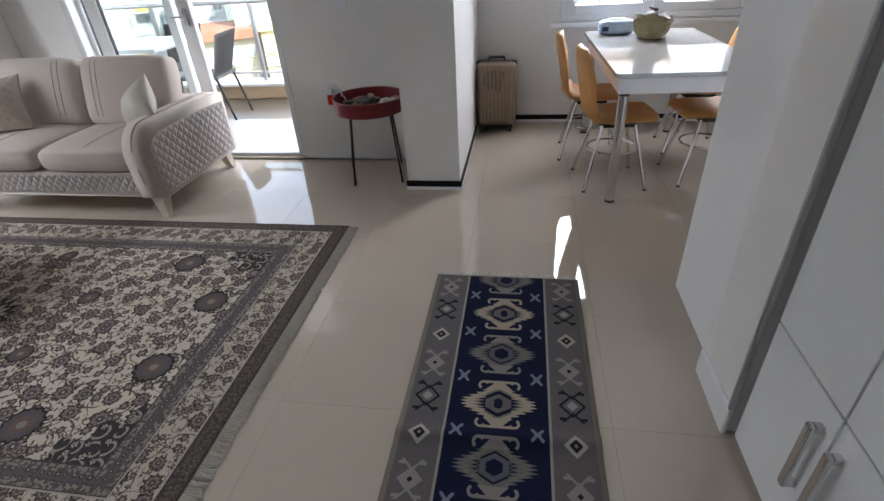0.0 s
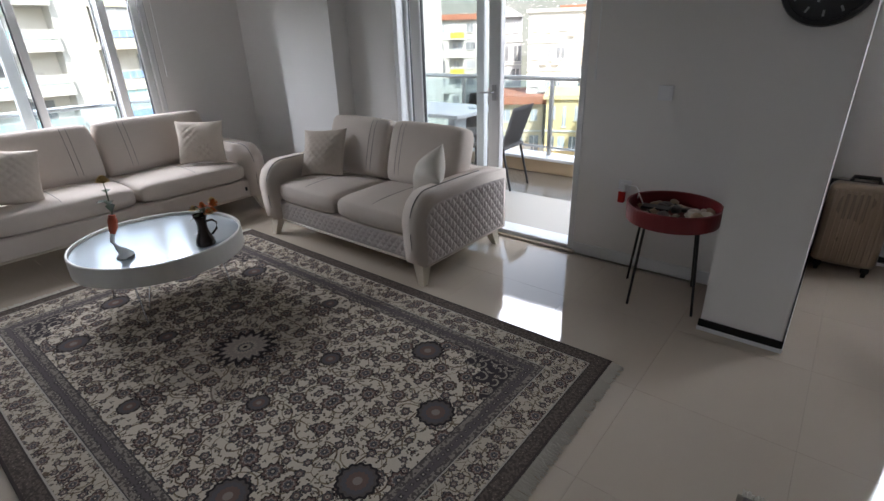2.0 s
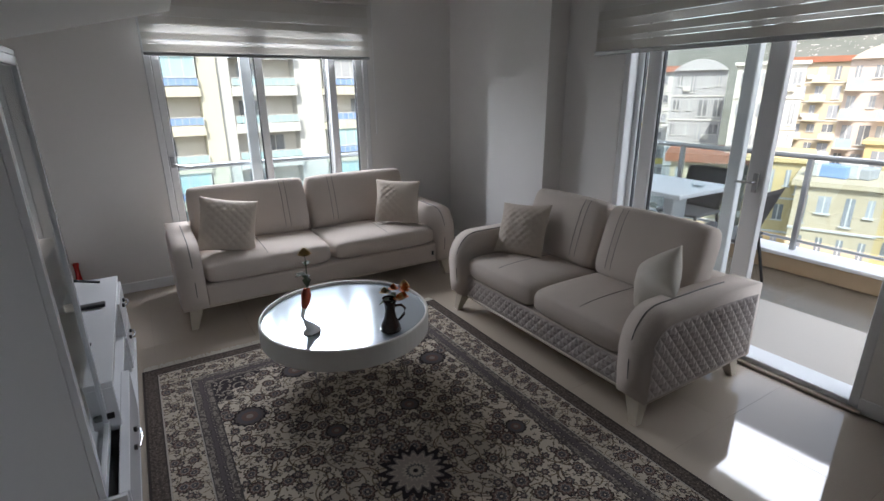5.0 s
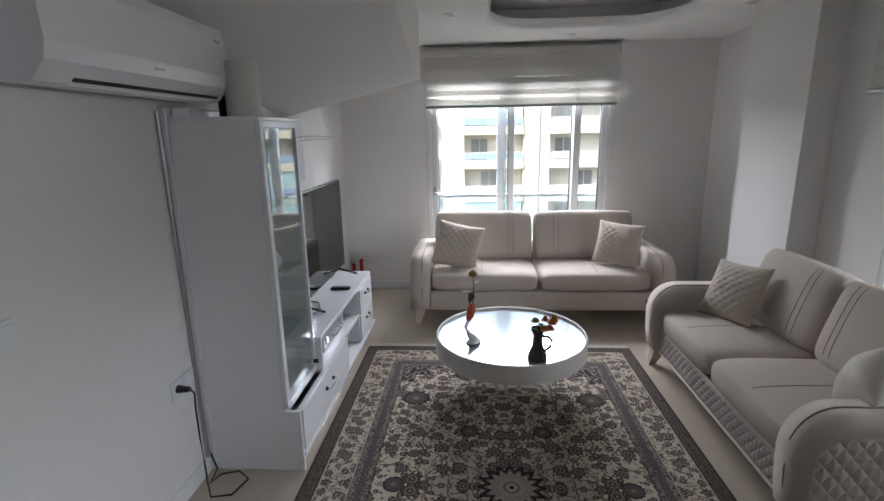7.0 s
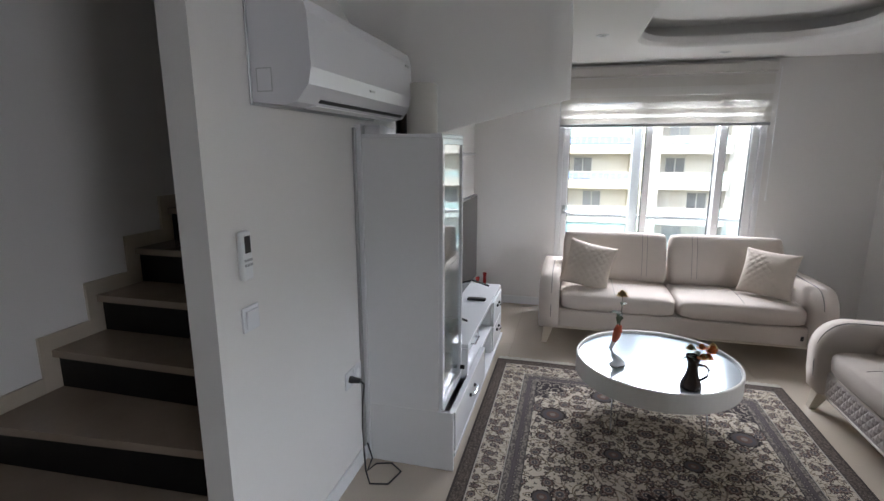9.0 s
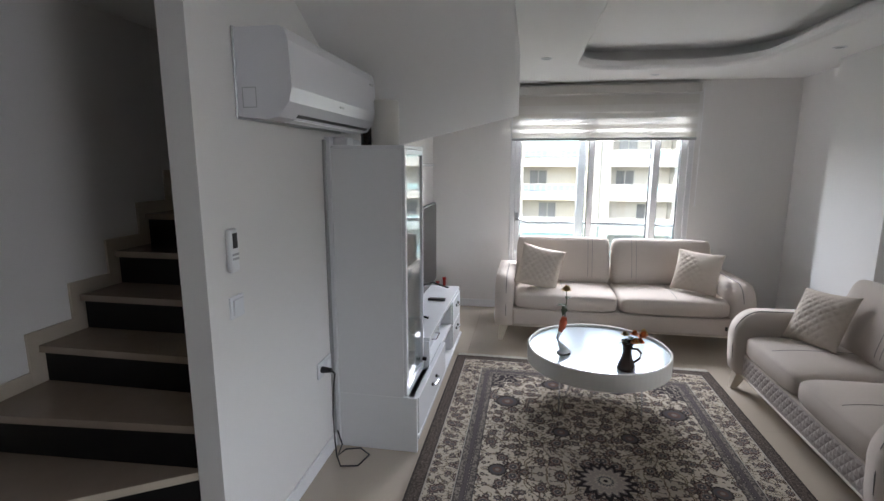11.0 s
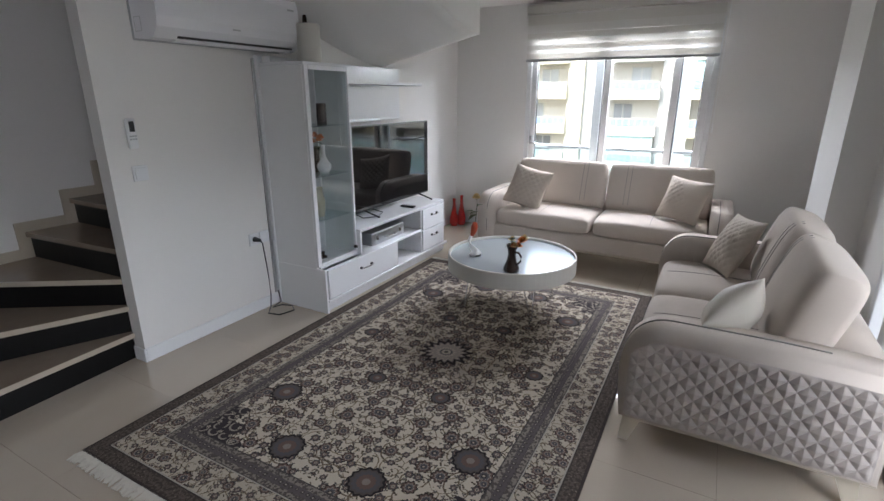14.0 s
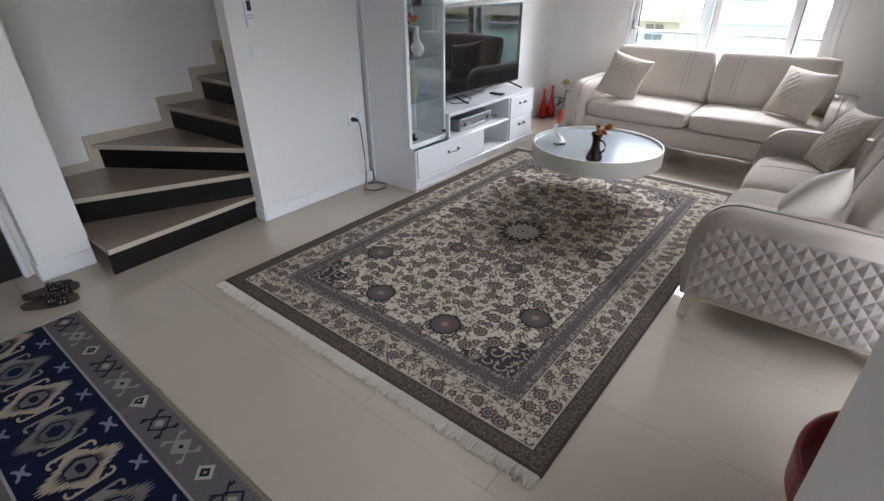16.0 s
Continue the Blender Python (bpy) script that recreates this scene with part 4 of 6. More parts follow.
runner = thing("runner_rug", (0.2, 1.285, 0.0), "woven kilim runner, navy with ivory diamonds and grey borders, lightly creased", "rug")
fold = lambda x, y: 0.012 * math.exp(-((y + 0.015 - 0.03 * x) / 0.028) ** 2) + 0.0025 * noise.noise(Vector((x * 5, y * 5, 3)))
part("weave", sheet(-0.37, 0.37, -0.93, 0.93, 0.002, 0.005, 24, 110, fold), kilim_material(), runner, "navy, ivory and grey weave", shift=False, smooth=True)
for sgn in (1, -1):
    bm = fringe(bmesh.new(), 0.928, -0.36, 0.36, 1, 0.035, step=0.007)
    bmesh.ops.transform(bm, matrix=pose(0, 0, 0, 0, 0, 90 * sgn), verts=bm.verts[:])
    part("fringe", bm, fringe_wool, runner, "short cream fringe", shift=False)

runner.scale = (0.93, 1, 1)

# ---- sofas ----
def arm_top(s):
    """Height of the arm over its length: s = 0 at the front, 1 at the back."""
    r = 0.2
    if s < r:
        k = 1 - s / r
        return 0.40 + 0.198 * max(0.0, 1 - k ** 2.2) ** 0.5
    return 0.598 - 0.02 * max(0.0, (s - 0.5) / 0.5) ** 2


def quilted(bm, x_of, y0, y1, zlo, ztop, cell=(0.066, 0.074), height=0.0095, fine=5):
    """A padded face of small pyramids. x_of(h, y, z) places a point h proud of the face."""
    dy, dz = cell[0] / (2 * fine), cell[1] / (2 * fine)
    nu = int((y1 - y0) / dy)
    nv = int((max(ztop(y0 + dy * i) for i in range(nu + 1)) - zlo) / dz)
    g = {}
    for i in range(nu + 1):
        y = y0 + dy * i
        zt = ztop(y)
        for j in range(nv + 2):
            z = min(zlo + dz * j, zt)
            a, b = (i / (2 * fine) + j / (2 * fine)), (i / (2 * fine) - j / (2 * fine))
            p = min(1 - abs(2 * (a % 1) - 1), 1 - abs(2 * (b % 1) - 1))
            rim = min(1.0, min(i, nu - i) / 3, j / 3, max(0.0, (zt - z) / (3 * dz)))
            g[i, j] = (x_of(height * (1 - (1 - p) ** 1.45) * rim, y, z), zlo + dz * (j - 1) < zt)
    verts = {k: bm.verts.new(v[0]) for k, v in g.items() if v[1]}
    for i in range(nu):
        for j in range(nv + 1):
            q = [(i, j), (i + 1, j), (i + 1, j + 1), (i, j + 1)]
            if all(k in verts for k in q):
                v = [verts[k] for k in q]
                # split along the stitched groove
                if (i - j) % (2 * fine) == 0:
                    bm.faces.new((v[0], v[1], v[2]))
                    bm.faces.new((v[0], v[2], v[3]))
                elif (i + j + 1) % (2 * fine) == 0:
                    bm.faces.new((v[0], v[1], v[3]))
                    bm.faces.new((v[1], v[2], v[3]))
                else:
                    bm.faces.new(v)
    return bm


def leg(bm, x, y, lean_x, lean_y):
    """A tapered square foot that splays outwards."""
    t, b = 0.042, 0.021
    lo = [bm.verts.new((x + lean_x + sx * b, y + lean_y + sy * b, 0.0)) for sx, sy in ((-1, -1), (1, -1), (1, 1), (-1, 1))]
    hi = [bm.verts.new((x + sx * t, y + sy * t, 0.145)) for sx, sy in ((-1, -1), (1, -1), (1, 1), (-1, 1))]
    bm.faces.new(lo[::-1])
    bm.faces.new(hi)
    for k in range(4):
        j = (k + 1) % 4
        bm.faces.new((lo[k], lo[j], hi[j], hi[k]))
    return soften(bm, 0.004, 1)


def throw_pillow(name, at, size, turn, label, material, group, stitch=0.15, thick=0.135, spin=0.0):
    n = 44
    bm = bmesh.new()
    seed = at[0] * 3.1 + at[1]
    top, bot = {}, {}
    for i in range(n + 1):
        for j in range(n + 1):
            u, w = 2 * i / n - 1, 2 * j / n - 1
            x = u * (1 - 0.07 * (1 - w * w)) * size / 2
            y = w * (1 - 0.07 * (1 - u * u)) * size / 2
            z = thick / 2 * ((1 - abs(u) ** 2.3) * (1 - abs(w) ** 2.3)) ** 0.62
            z += 0.006 * noise.noise(Vector((u * 2.2 + seed, w * 2.2, 1))) * (1 - u * u) * (1 - w * w)
            zt = z
            if u + w * 0.55 < stitch:
                c = size / 6.5
                a, b = (x + y) / c, (x - y) / c
                groove = min(abs((a % 1) - 0.5), abs((b % 1) - 0.5))
                zt = z * (1 - 0.13 * max(0.0, 1 - groove * 4.5))
            top[i, j] = bm.verts.new((x, y, zt))
            edge = i in (0, n) or j in (0, n)
            bot[i, j] = top[i, j] if edge else bm.verts.new((x, y, -z))
    for i in range(n):
        for j in range(n):
            bm.faces.new((top[i, j], top[i + 1, j], top[i + 1, j + 1], top[i, j + 1]))
            q = [bot[i, j], bot[i, j + 1], bot[i + 1, j + 1], bot[i + 1, j]]
            if any(top[k] is not bot[k] for k in ((i, j), (i, j + 1), (i + 1, j + 1), (i + 1, j))):
                bm.faces.new(q)
    bmesh.ops.transform(bm, matrix=pose(*at, *turn) @ pose(0, 0, 0, 0, 0, spin), verts=bm.verts[:])
    lowest = min(v.co.z for v in bm.verts)
    c = Vector((at[0], at[1], lowest))
    return solo(name, bm, material, label, "pillow", c, group, True)


def cushion_line(m, w, d, h, power, crown, x):
    """Points along a cushion's upper face at one x, front to back."""
    pts = []
    for k in range(17):
        v = -0.985 + 1.97 * k / 16
        u = 2 * x / w
        e = max(0.0, 1 - abs(u) ** 5) ** (1 / power) * max(0.0, 1 - abs(v) ** 5) ** (1 / power)
        pts.append(m @ Vector((x, v * d / 2, e * h / 2 + crown * (1 - u * u) * (1 - v * v) + 0.0004)))
    return pts


def sofa(name, width, depth, label, front_quilt):
    ob = thing(name, (0, 0, 0), label, "sofa", "living room sofas")
    h = width / 2
    AW = 0.17
    y0, y1 = -depth / 2, depth / 2
    # frame rail and plinth line
    part("base", soften(B(-h + 0.03, h - 0.03, y0 + 0.075, y1 - 0.02, 0.145, 0.30), 0.012, 2), fabric, ob, smooth=False)
    part("plinth", soften(B(-h + 0.012, h - 0.012, y0 + 0.07, y1 - 0.015, 0.132, 0.1455), 0.004, 1), cream_leg, ob, "cream lacquered wooden plinth")
    if front_quilt:
        bm = quilted(bmesh.new(), lambda d, y, z: (y, y0 + 0.073 - d, z), -h + AW + 0.005, h - AW - 0.005, 0.15, lambda y: 0.29, (0.056, 0.064), 0.0075)
        part("front_panel", bm, fabric_quilt, ob, "diamond-quilted front panel")
    else:
        part("front_panel", soften(B(-h + AW + 0.005, h - AW - 0.005, y0 + 0.06, y0 + 0.078, 0.15, 0.295), 0.008, 2), fabric, ob)
        part("tag", B(h - AW - 0.05, h - AW - 0.03, y0 + 0.055, y0 + 0.0605, 0.2, 0.235), black_plastic, ob, "small dark fabric tag")
    # arms
    for sgn in (-1, 1):
        outline = [(y0 + 0.04, 0.145), (y0 + 0.026, 0.25)]
        n = 26
        for k in range(n + 1):
            s = (k / n) ** 1.6
            outline.append((y0 + 0.018 + (depth - 0.038) * s, max(0.40, arm_top(s))))
        outline += [(y1 - 0.02, 0.145)]
        lo, hi = sorted((sgn * (h - AW), sgn * (h - 0.008)))
        arm = part("armrest", soften(prism(outline, "x", lo, hi), 0.018, 3, 40), fabric, ob, smooth=True)
        def top(y):
            return max(0.2, arm_top(max(0.0, (y - y0 - 0.025) / (depth - 0.045))) - 0.062)
        bm = quilted(bmesh.new(), lambda d, y, z: (sgn * (h - 0.006 + d), y, z), y0 + 0.058, y1 - 0.035, 0.155, top)
        part("quilting", bm, fabric_quilt, arm, "diamond-quilted outer face")
        # piping along the arm
        xs = sgn * (h - AW * 0.62)
        pts = [(xs, y0 + 0.02 + (depth - 0.06) * s * 0.8, arm_top(s * 0.8) + 0.002) for s in [(k / 20) ** 1.5 for k in range(1, 21)]]
        part("piping", tube([(xs, y0 + 0.029, 0.24), (xs, y0 + 0.021, 0.33)] + pts, 0.004, 5), seam_dark, arm, "thin dark seam")
    # back
    part("back_frame", soften(prism([(y1 - 0.21, 0.15), (y1 - 0.20, 0.575), (y1 - 0.04, 0.575), (y1 - 0.018, 0.55), (y1 - 0.02, 0.15)], "x", -h + AW - 0.02, h - AW + 0.02), 0.022, 3), fabric, ob, smooth=True)
    # seat and back cushions, two of each
    iw = (2 * h - 2 * AW)
    for sgn in (-1, 1):
        cw = iw / 2 - 0.004
        cx = sgn * iw / 4
        bm = pillow_form(bmesh.new(), cw, depth - 0.27, 0.17, 26, 20, 6.0, 0.012)
        bmesh.ops.translate(bm, verts=bm.verts[:], vec=(cx, y0 + 0.05 + (depth - 0.27) / 2, 0.375))
        seat = part("seat_cushion", bm, fabric, ob, smooth=True)
        m = Matrix.Translation((cx, y0 + 0.05 + (depth - 0.27) / 2, 0.375))
        part("seam", tube(cushion_line(m, cw, depth - 0.27, 0.17, 6.0, 0.012, sgn * cw * 0.02)[1:], 0.0019, 5), seam_dark, seat, "thin dark seam")
        bm = pillow_form(bmesh.new(), cw - 0.01, 0.47, 0.22, 26, 20, 4.5, 0.014)
        bmesh.ops.transform(bm, matrix=pose(cx, y1 - 0.27, 0.655, 73, 0, 0), verts=bm.verts[:])
        back = part("back_cushion", bm, fabric, ob, smooth=True)
        m = pose(cx, y1 - 0.27, 0.655, 73, 0, 0)
        for off in (-0.012, 0.03):
            pts = cushion_line(m, cw - 0.01, 0.47, 0.22, 4.5, 0.014, -sgn * (cw * 0.27 + off))
            part("seam", tube(pts[2:], 0.0019, 5), seam_dark, back, "thin dark seam")
    for sx in (-1, 1):
        part("leg", leg(bmesh.new(), sx * (h - 0.09), y0 + 0.10, sx * 0.03, -0.035), cream_leg, ob, "cream tapered wooden leg")
        part("leg", leg(bmesh.new(), sx * (h - 0.09), y1 - 0.10, sx * 0.03, 0.035), cream_leg, ob, "cream tapered wooden leg")
    return ob


s2 = sofa("two_seat_sofa", 1.73, 0.97, "cream upholstered two-seat sofa with diamond-quilted arms", True)
s2.location = (-2.835, 3.185, 0)
s1 = sofa("three_seat_sofa", 2.21, 0.97, "cream upholstered long sofa with two wide seats, below the window", False)
s1.location, s1.rotation_euler = (-4.77, 2.06, 0), (0, 0, radians(90))
throw_pillow("throw_pillow", (-3.36, 3.13, 0.635), 0.385, (62, -4, 22), "beige quilted throw pillow leaning in the sofa corner", pillow_cloth, "throw pillows", 2.0)
throw_pillow("throw_pillow", (-2.25, 3.12, 0.62), 0.31, (62, 0, -30), "pale satin throw pillow leaning on the sofa arm", pillow_pale, "throw pillows", -0.9, 0.18, 42)
throw_pillow("throw_pillow", (-4.62, 1.36, 0.645), 0.41, (64, 0, 88), "beige quilted throw pillow at the end of the long sofa", pillow_cloth, "throw pillows", 2.0, 0.135, -12)
throw_pillow("throw_pillow", (-4.63, 2.77, 0.652), 0.39, (64, 0, 64), "beige quilted throw pillow at the end of the long sofa", pillow_cloth, "throw pillows", 0.15, 0.135, -4)

# ---- coffee table ----
CT = (-3.235, 1.735)
table = thing("coffee_table", (*CT, 0.011), "round off-white drum coffee table with a mirrored top", "table")
part("drum", lathe([(0.0, 0.285), (0.462, 0.285), (0.47, 0.29), (0.47, 0.397), (0.466, 0.403), (0.458, 0.403), (0.455, 0.397), (0.455, 0.38), (0.0, 0.38)], 72, (*CT, 0)), table_white, table, "off-white lacquered drum", smooth=False)
part("mirror_top", lathe([(0.0, 0.381), (0.454, 0.381), (0.454, 0.385), (0.0, 0.385)], 72, (*CT, 0)), mirror, table, "blue-tinted mirror glass")
for k in range(4):
    a = radians(45 + 90 * k)
    c, s = math.cos(a), math.sin(a)
    t = Vector((-s, c, 0))
    foot = Vector((CT[0] + 0.36 * c, CT[1] + 0.36 * s, 0.012))
    hi = Vector((CT[0] + 0.31 * c, CT[1] + 0.31 * s, 0.286))
    part("leg", tube([hi + t * 0.05, foot + t * 0.006, foot - t * 0.006, hi - t * 0.05], 0.0055, 8), chrome, table, "thin steel hairpin leg")

# bud vase with one artificial rose
V1 = (-3.10, 1.50, 0.385)
bv = thing("bud_vase", V1, "twisted white and red glass bud vase with one artificial rose", "vase")
part("body", tube([Vector(V1) + Vector(p) for p in ((0, 0, 0.002), (0, 0, 0.012), (0.0, -0.004, 0.035), (0.01, -0.03, 0.07), (0.016, -0.045, 0.11), (0.004, -0.03, 0.15))], [0.046, 0.047, 0.026, 0.013, 0.011, 0.013], 16), white_lacquer, bv, "milky glass foot and stem", smooth=True)
part("flute", tube([Vector(V1) + Vector(p) for p in ((0.004, -0.03, 0.148), (0.0, -0.018, 0.18), (0.0, -0.01, 0.215), (0.002, -0.006, 0.25))], [0.013, 0.022, 0.025, 0.016], 14), plain("coral_glass", (0.55, 0.1, 0.05), 0.1, relief=0.0), bv, "coral red glass mouth", smooth=True)
fl = part("stem", tube([Vector(V1) + Vector(p) for p in ((0.002, -0.006, 0.2), (0.0, 0.0, 0.3), (-0.006, 0.004, 0.38), (0, 0, 0.43))], 0.0035, 6), leaf_green, bv, "green wire stem")


def petals(bm, at, r, n, layers, seed):
    rng = random.Random(seed)
    for l in range(layers):
        for k in range(n):
            a = 2 * math.pi * (k + 0.5 * l) / n + rng.uniform(-0.2, 0.2)
            tilt = radians(20 + 55 * l / max(1, layers - 1))
            w = r * rng.uniform(0.45, 0.6)
            rows = []
            for i in range(4):
                s = i / 3
                rad = r * s * math.cos(tilt) * (1 if s < 0.8 else 0.95)
                z = r * s * math.sin(tilt) + 0.002 * l
                ww = w * math.sin(math.pi * (0.12 + 0.75 * s))
                rows.append([bm.verts.new((at[0] + rad * math.cos(a) - q * ww * math.sin(a), at[1] + rad * math.sin(a) + q * ww * math.cos(a), at[2] + z - abs(q) * 0.15 * r * s)) for q in (-1, 0, 1)])
            for p, q in zip(rows, rows[1:]):
                for j in range(2):
                    bm.faces.new((p[j], p[j + 1], q[j + 1], q[j]))
    return bm


def leaves(bm, spine, at, size, n, seed):
    rng = random.Random(seed)
    for k in range(n):
        a = rng.uniform(0, 6.28)
        l, w = size * rng.uniform(0.7, 1.2), size * 0.3
        d, t = Vector((math.cos(a), math.sin(a), rng.uniform(-0.3, 0.5))), Vector((-math.sin(a), math.cos(a), 0))
        o = Vector(at) + Vector((0, 0, rng.uniform(-0.03, 0.03)))
        p = [o, o + d * l * 0.4 + t * w + Vector((0, 0, 0.004)), o + d * l + Vector((0, 0, -0.012)), o + d * l * 0.4 - t * w + Vector((0, 0, 0.004)), o + d * l * 0.45 - Vector((0, 0, 0.004))]
        v = [bm.verts.new(q) for q in p]
        for tri in ((0, 1, 4), (1, 2, 4), (2, 3, 4), (3, 0, 4)):
            bm.faces.new([v[i] for i in tri])
    return bm


part("rose", petals(bmesh.new(), (V1[0], V1[1], V1[2] + 0.425), 0.036, 7, 4, 4), cream_petal, fl, "pale yellow rose head")
part("leaf", leaves(bmesh.new(), None, (V1[0], V1[1], V1[2] + 0.34), 0.075, 5, 2), leaf_green, fl, "dark green leaves")

# dark jug with orange blossoms
V2 = (-2.90, 1.86, 0.385)
jug = thing("jug", V2, "small dark brown glazed jug with orange artificial flowers", "vase")
part("body", lathe([(0.0, 0.001), (0.05, 0.001), (0.056, 0.008), (0.05, 0.035), (0.033, 0.075), (0.026, 0.115), (0.029, 0.15), (0.04, 0.185), (0.036, 0.185), (0.025, 0.15), (0.022, 0.115), (0.0, 0.1)], 28, V2), dark_glaze, jug, smooth=True)
part("handle", tube([Vector(V2) + Vector(p) for p in ((0.01, 0.025, 0.14), (0.02, 0.055, 0.142), (0.025, 0.075, 0.12), (0.02, 0.07, 0.085), (0.012, 0.042, 0.055))], 0.007, 10), dark_glaze, jug, smooth=True)
rng = random.Random(8)
for k in range(9):
    a = rng.uniform(0, 6.28)
    q = Vector(V2) + Vector((0.05 * math.cos(a), 0.03 + 0.055 * math.sin(a), 0.205 + rng.uniform(-0.03, 0.035)))
    part("blossom", petals(bmesh.new(), q, 0.03, 6, 2, k), orange_petal if k % 4 else cream_petal, jug, "orange cloth blossom" if k % 4 else "cream cloth blossom")
part("leaf", leaves(bmesh.new(), None, (V2[0], V2[1] + 0.01, V2[2] + 0.19), 0.06, 6, 5), leaf_green, jug, "dark leaves")

# ---- television unit ----
F = 0.655
unit = thing("television_cabinet", (-3.5, 0.42, 0), "glossy white low television cabinet with open niches and drawers", "cabinet")
bm = bmesh.new()
box(bm, -4.20, -2.425, 0.19, F - 0.025, 0.0, 0.075)
part("plinth", soften(bm, 0.003, 1), white_lacquer, unit)
bm = bmesh.new()
for a in ((-4.21, -2.42, 0.185, F + 0.012, 0.075, 0.098), (-4.19, -2.84, 0.185, F - 0.01, 0.505, 0.53),
          (-4.19, -4.17, 0.185, F - 0.012, 0.098, 0.505), (-3.76, -3.74, 0.185, F - 0.012, 0.098, 0.505),
          (-2.86, -2.84, 0.185, F - 0.012, 0.33, 0.505), (-4.17, -2.86, 0.185, 0.2, 0.098, 0.505),
          (-3.74, -2.86, 0.2, F - 0.012, 0.30, 0.322), (-3.34, -3.32, 0.2, F - 0.012, 0.098, 0.30)):
    box(bm, *a)
part("carcass", soften(bm, 0.002, 1), white_lacquer, unit)


def bow_handle(parent, x0, x1, y, z):
    xm = (x0 + x1) / 2
    pts = [(x0, y, z), (x0, y + 0.022, z), (xm, y + 0.03, z), (x1, y + 0.022, z), (x1, y, z)]
    h = part("handle", tube(pts, 0.0048, 8), chrome, parent, "chrome bow handle with dark ends")
    for x in (x0, x1):
        part("rosette", R((x, y - 0.001, z), (x, y + 0.012, z), 0.011), black_metal, h)


for z0, z1 in ((0.105, 0.298), (0.305, 0.5)):
    dr = part("drawer", soften(B(-4.165, -3.765, F - 0.03, F, z0, z1), 0.003, 1), white_lacquer, unit)
    bow_handle(dr, -4.01, -3.92, F, (z0 + z1) / 2 + 0.03)
dr = part("drawer", soften(B(-3.315, -2.43, F - 0.022, F + 0.012, 0.105, 0.325), 0.003, 1), white_lacquer, unit)
bow_handle(dr, -2.93, -2.80, F + 0.012, 0.235)

# display cabinet with a glass front and side
vit = thing("display_cabinet", (-2.63, 0.4, 0), "tall glossy white display cabinet with glass front and shelves", "cabinet")
part("backboard", soften(B(-2.86, -2.395, 0.172, 0.205, 0.0, 1.765), 0.003, 1), white_lacquer, vit)
bm = bmesh.new()
box(bm, -2.425, -2.405, 0.205, 0.585, 0.33, 1.70)
box(bm, -2.425, -2.405, 0.205, F + 0.005, 0.0, 0.33)
part("side_panel", soften(bm, 0.002, 1), white_matt, vit)
part("inner_panel", B(-2.84, -2.82, 0.205, 0.30, 0.33, 1.70), white_matt, vit)
part("top", soften(B(-2.845, -2.40, 0.205, 0.605, 1.70, 1.72), 0.003, 1), white_lacquer, vit)
part("bottom", soften(B(-2.845, -2.425, 0.205, 0.605, 0.325, 0.345), 0.003, 1), white_lacquer, vit)
bm = bmesh.new()
for a in ((-2.44, -2.405, 0.586, 0.606, 0.346, 1.70), (-2.845, -2.825, 0.586, 0.606, 0.346, 1.70), (-2.825, -2.44, 0.586, 0.606, 1.672, 1.70), (-2.825, -2.44, 0.586, 0.606, 0.346, 0.366)):
    box(bm, *a)
gd = part("door", soften(bm, 0.002, 1), white_lacquer, vit, "white-framed glass door")
g = part("pane", B(-2.826, -2.439, 0.592, 0.597, 0.365, 1.673), clear_glass, gd, "clear glass")
g.visible_shadow = False
part("side_panel", B(-2.843, -2.828, 0.30, 0.586, 0.345, 1.70), plain("pale_panel", (0.66, 0.71, 0.7), 0.2, vary=0.02), vit, "pale side panel")
part("knob", R((-2.81, 0.606, 0.40), (-2.81, 0.63, 0.40), 0.012), black_metal, gd, "small black knob")
for z in (0.66, 0.97, 1.31):
    s = part("shelf", B(-2.83, -2.43, 0.21, 0.575, z, z + 0.006), green_glass, vit, "clear glass shelf")
    s.visible_shadow = False

# ornaments behind the glass
def ornament(name, at, profile, material, label):
    return solo(name, lathe(profile, 24, at), material, label, "ornament", at, smooth=True)


ornament("white_vase", (-2.665, 0.485, 0.976), [(0, 0.001), (0.03, 0.001), (0.048, 0.03), (0.05, 0.06), (0.026, 0.095), (0.012, 0.13), (0.014, 0.20), (0.011, 0.2), (0, 0.12)], white_lacquer, "slender white porcelain bottle vase on a glass shelf")
ornament("green_vase", (-2.60, 0.475, 0.666), [(0, 0.001), (0.03, 0.001), (0.04, 0.05), (0.042, 0.12), (0.028, 0.17), (0.026, 0.2), (0.032, 0.215), (0.028, 0.215), (0, 0.15)], plain("celadon", (0.38, 0.37, 0.27), 0.2, vary=0.15, coarse=20), "pale green ceramic vase on a glass shelf")
ornament("dark_box", (-2.70, 0.46, 1.316), [(0, 0.001), (0.035, 0.001), (0.035, 0.14), (0.03, 0.145), (0, 0.145)], dark_glaze, "small dark brown cylinder on the upper glass shelf")
dv = thing("flower_vase", (-2.675, 0.41, 0.976), "dark slim vase with orange artificial flowers behind glass", "vase")
part("body", lathe([(0, 0.001), (0.03, 0.001), (0.034, 0.05), (0.02, 0.11), (0.024, 0.17), (0.02, 0.17), (0, 0.1)], 20, (-2.675, 0.41, 0.976)), dark_glaze, dv, smooth=True)
for k in range(5):
    part("blossom", petals(bmesh.new(), (-2.675 + 0.035 * math.cos(k * 1.3), 0.41 + 0.04 * math.sin(k * 1.3), 1.19 + 0.012 * k), 0.036, 6, 2, 20 + k), orange_petal, dv, "orange cloth blossom")
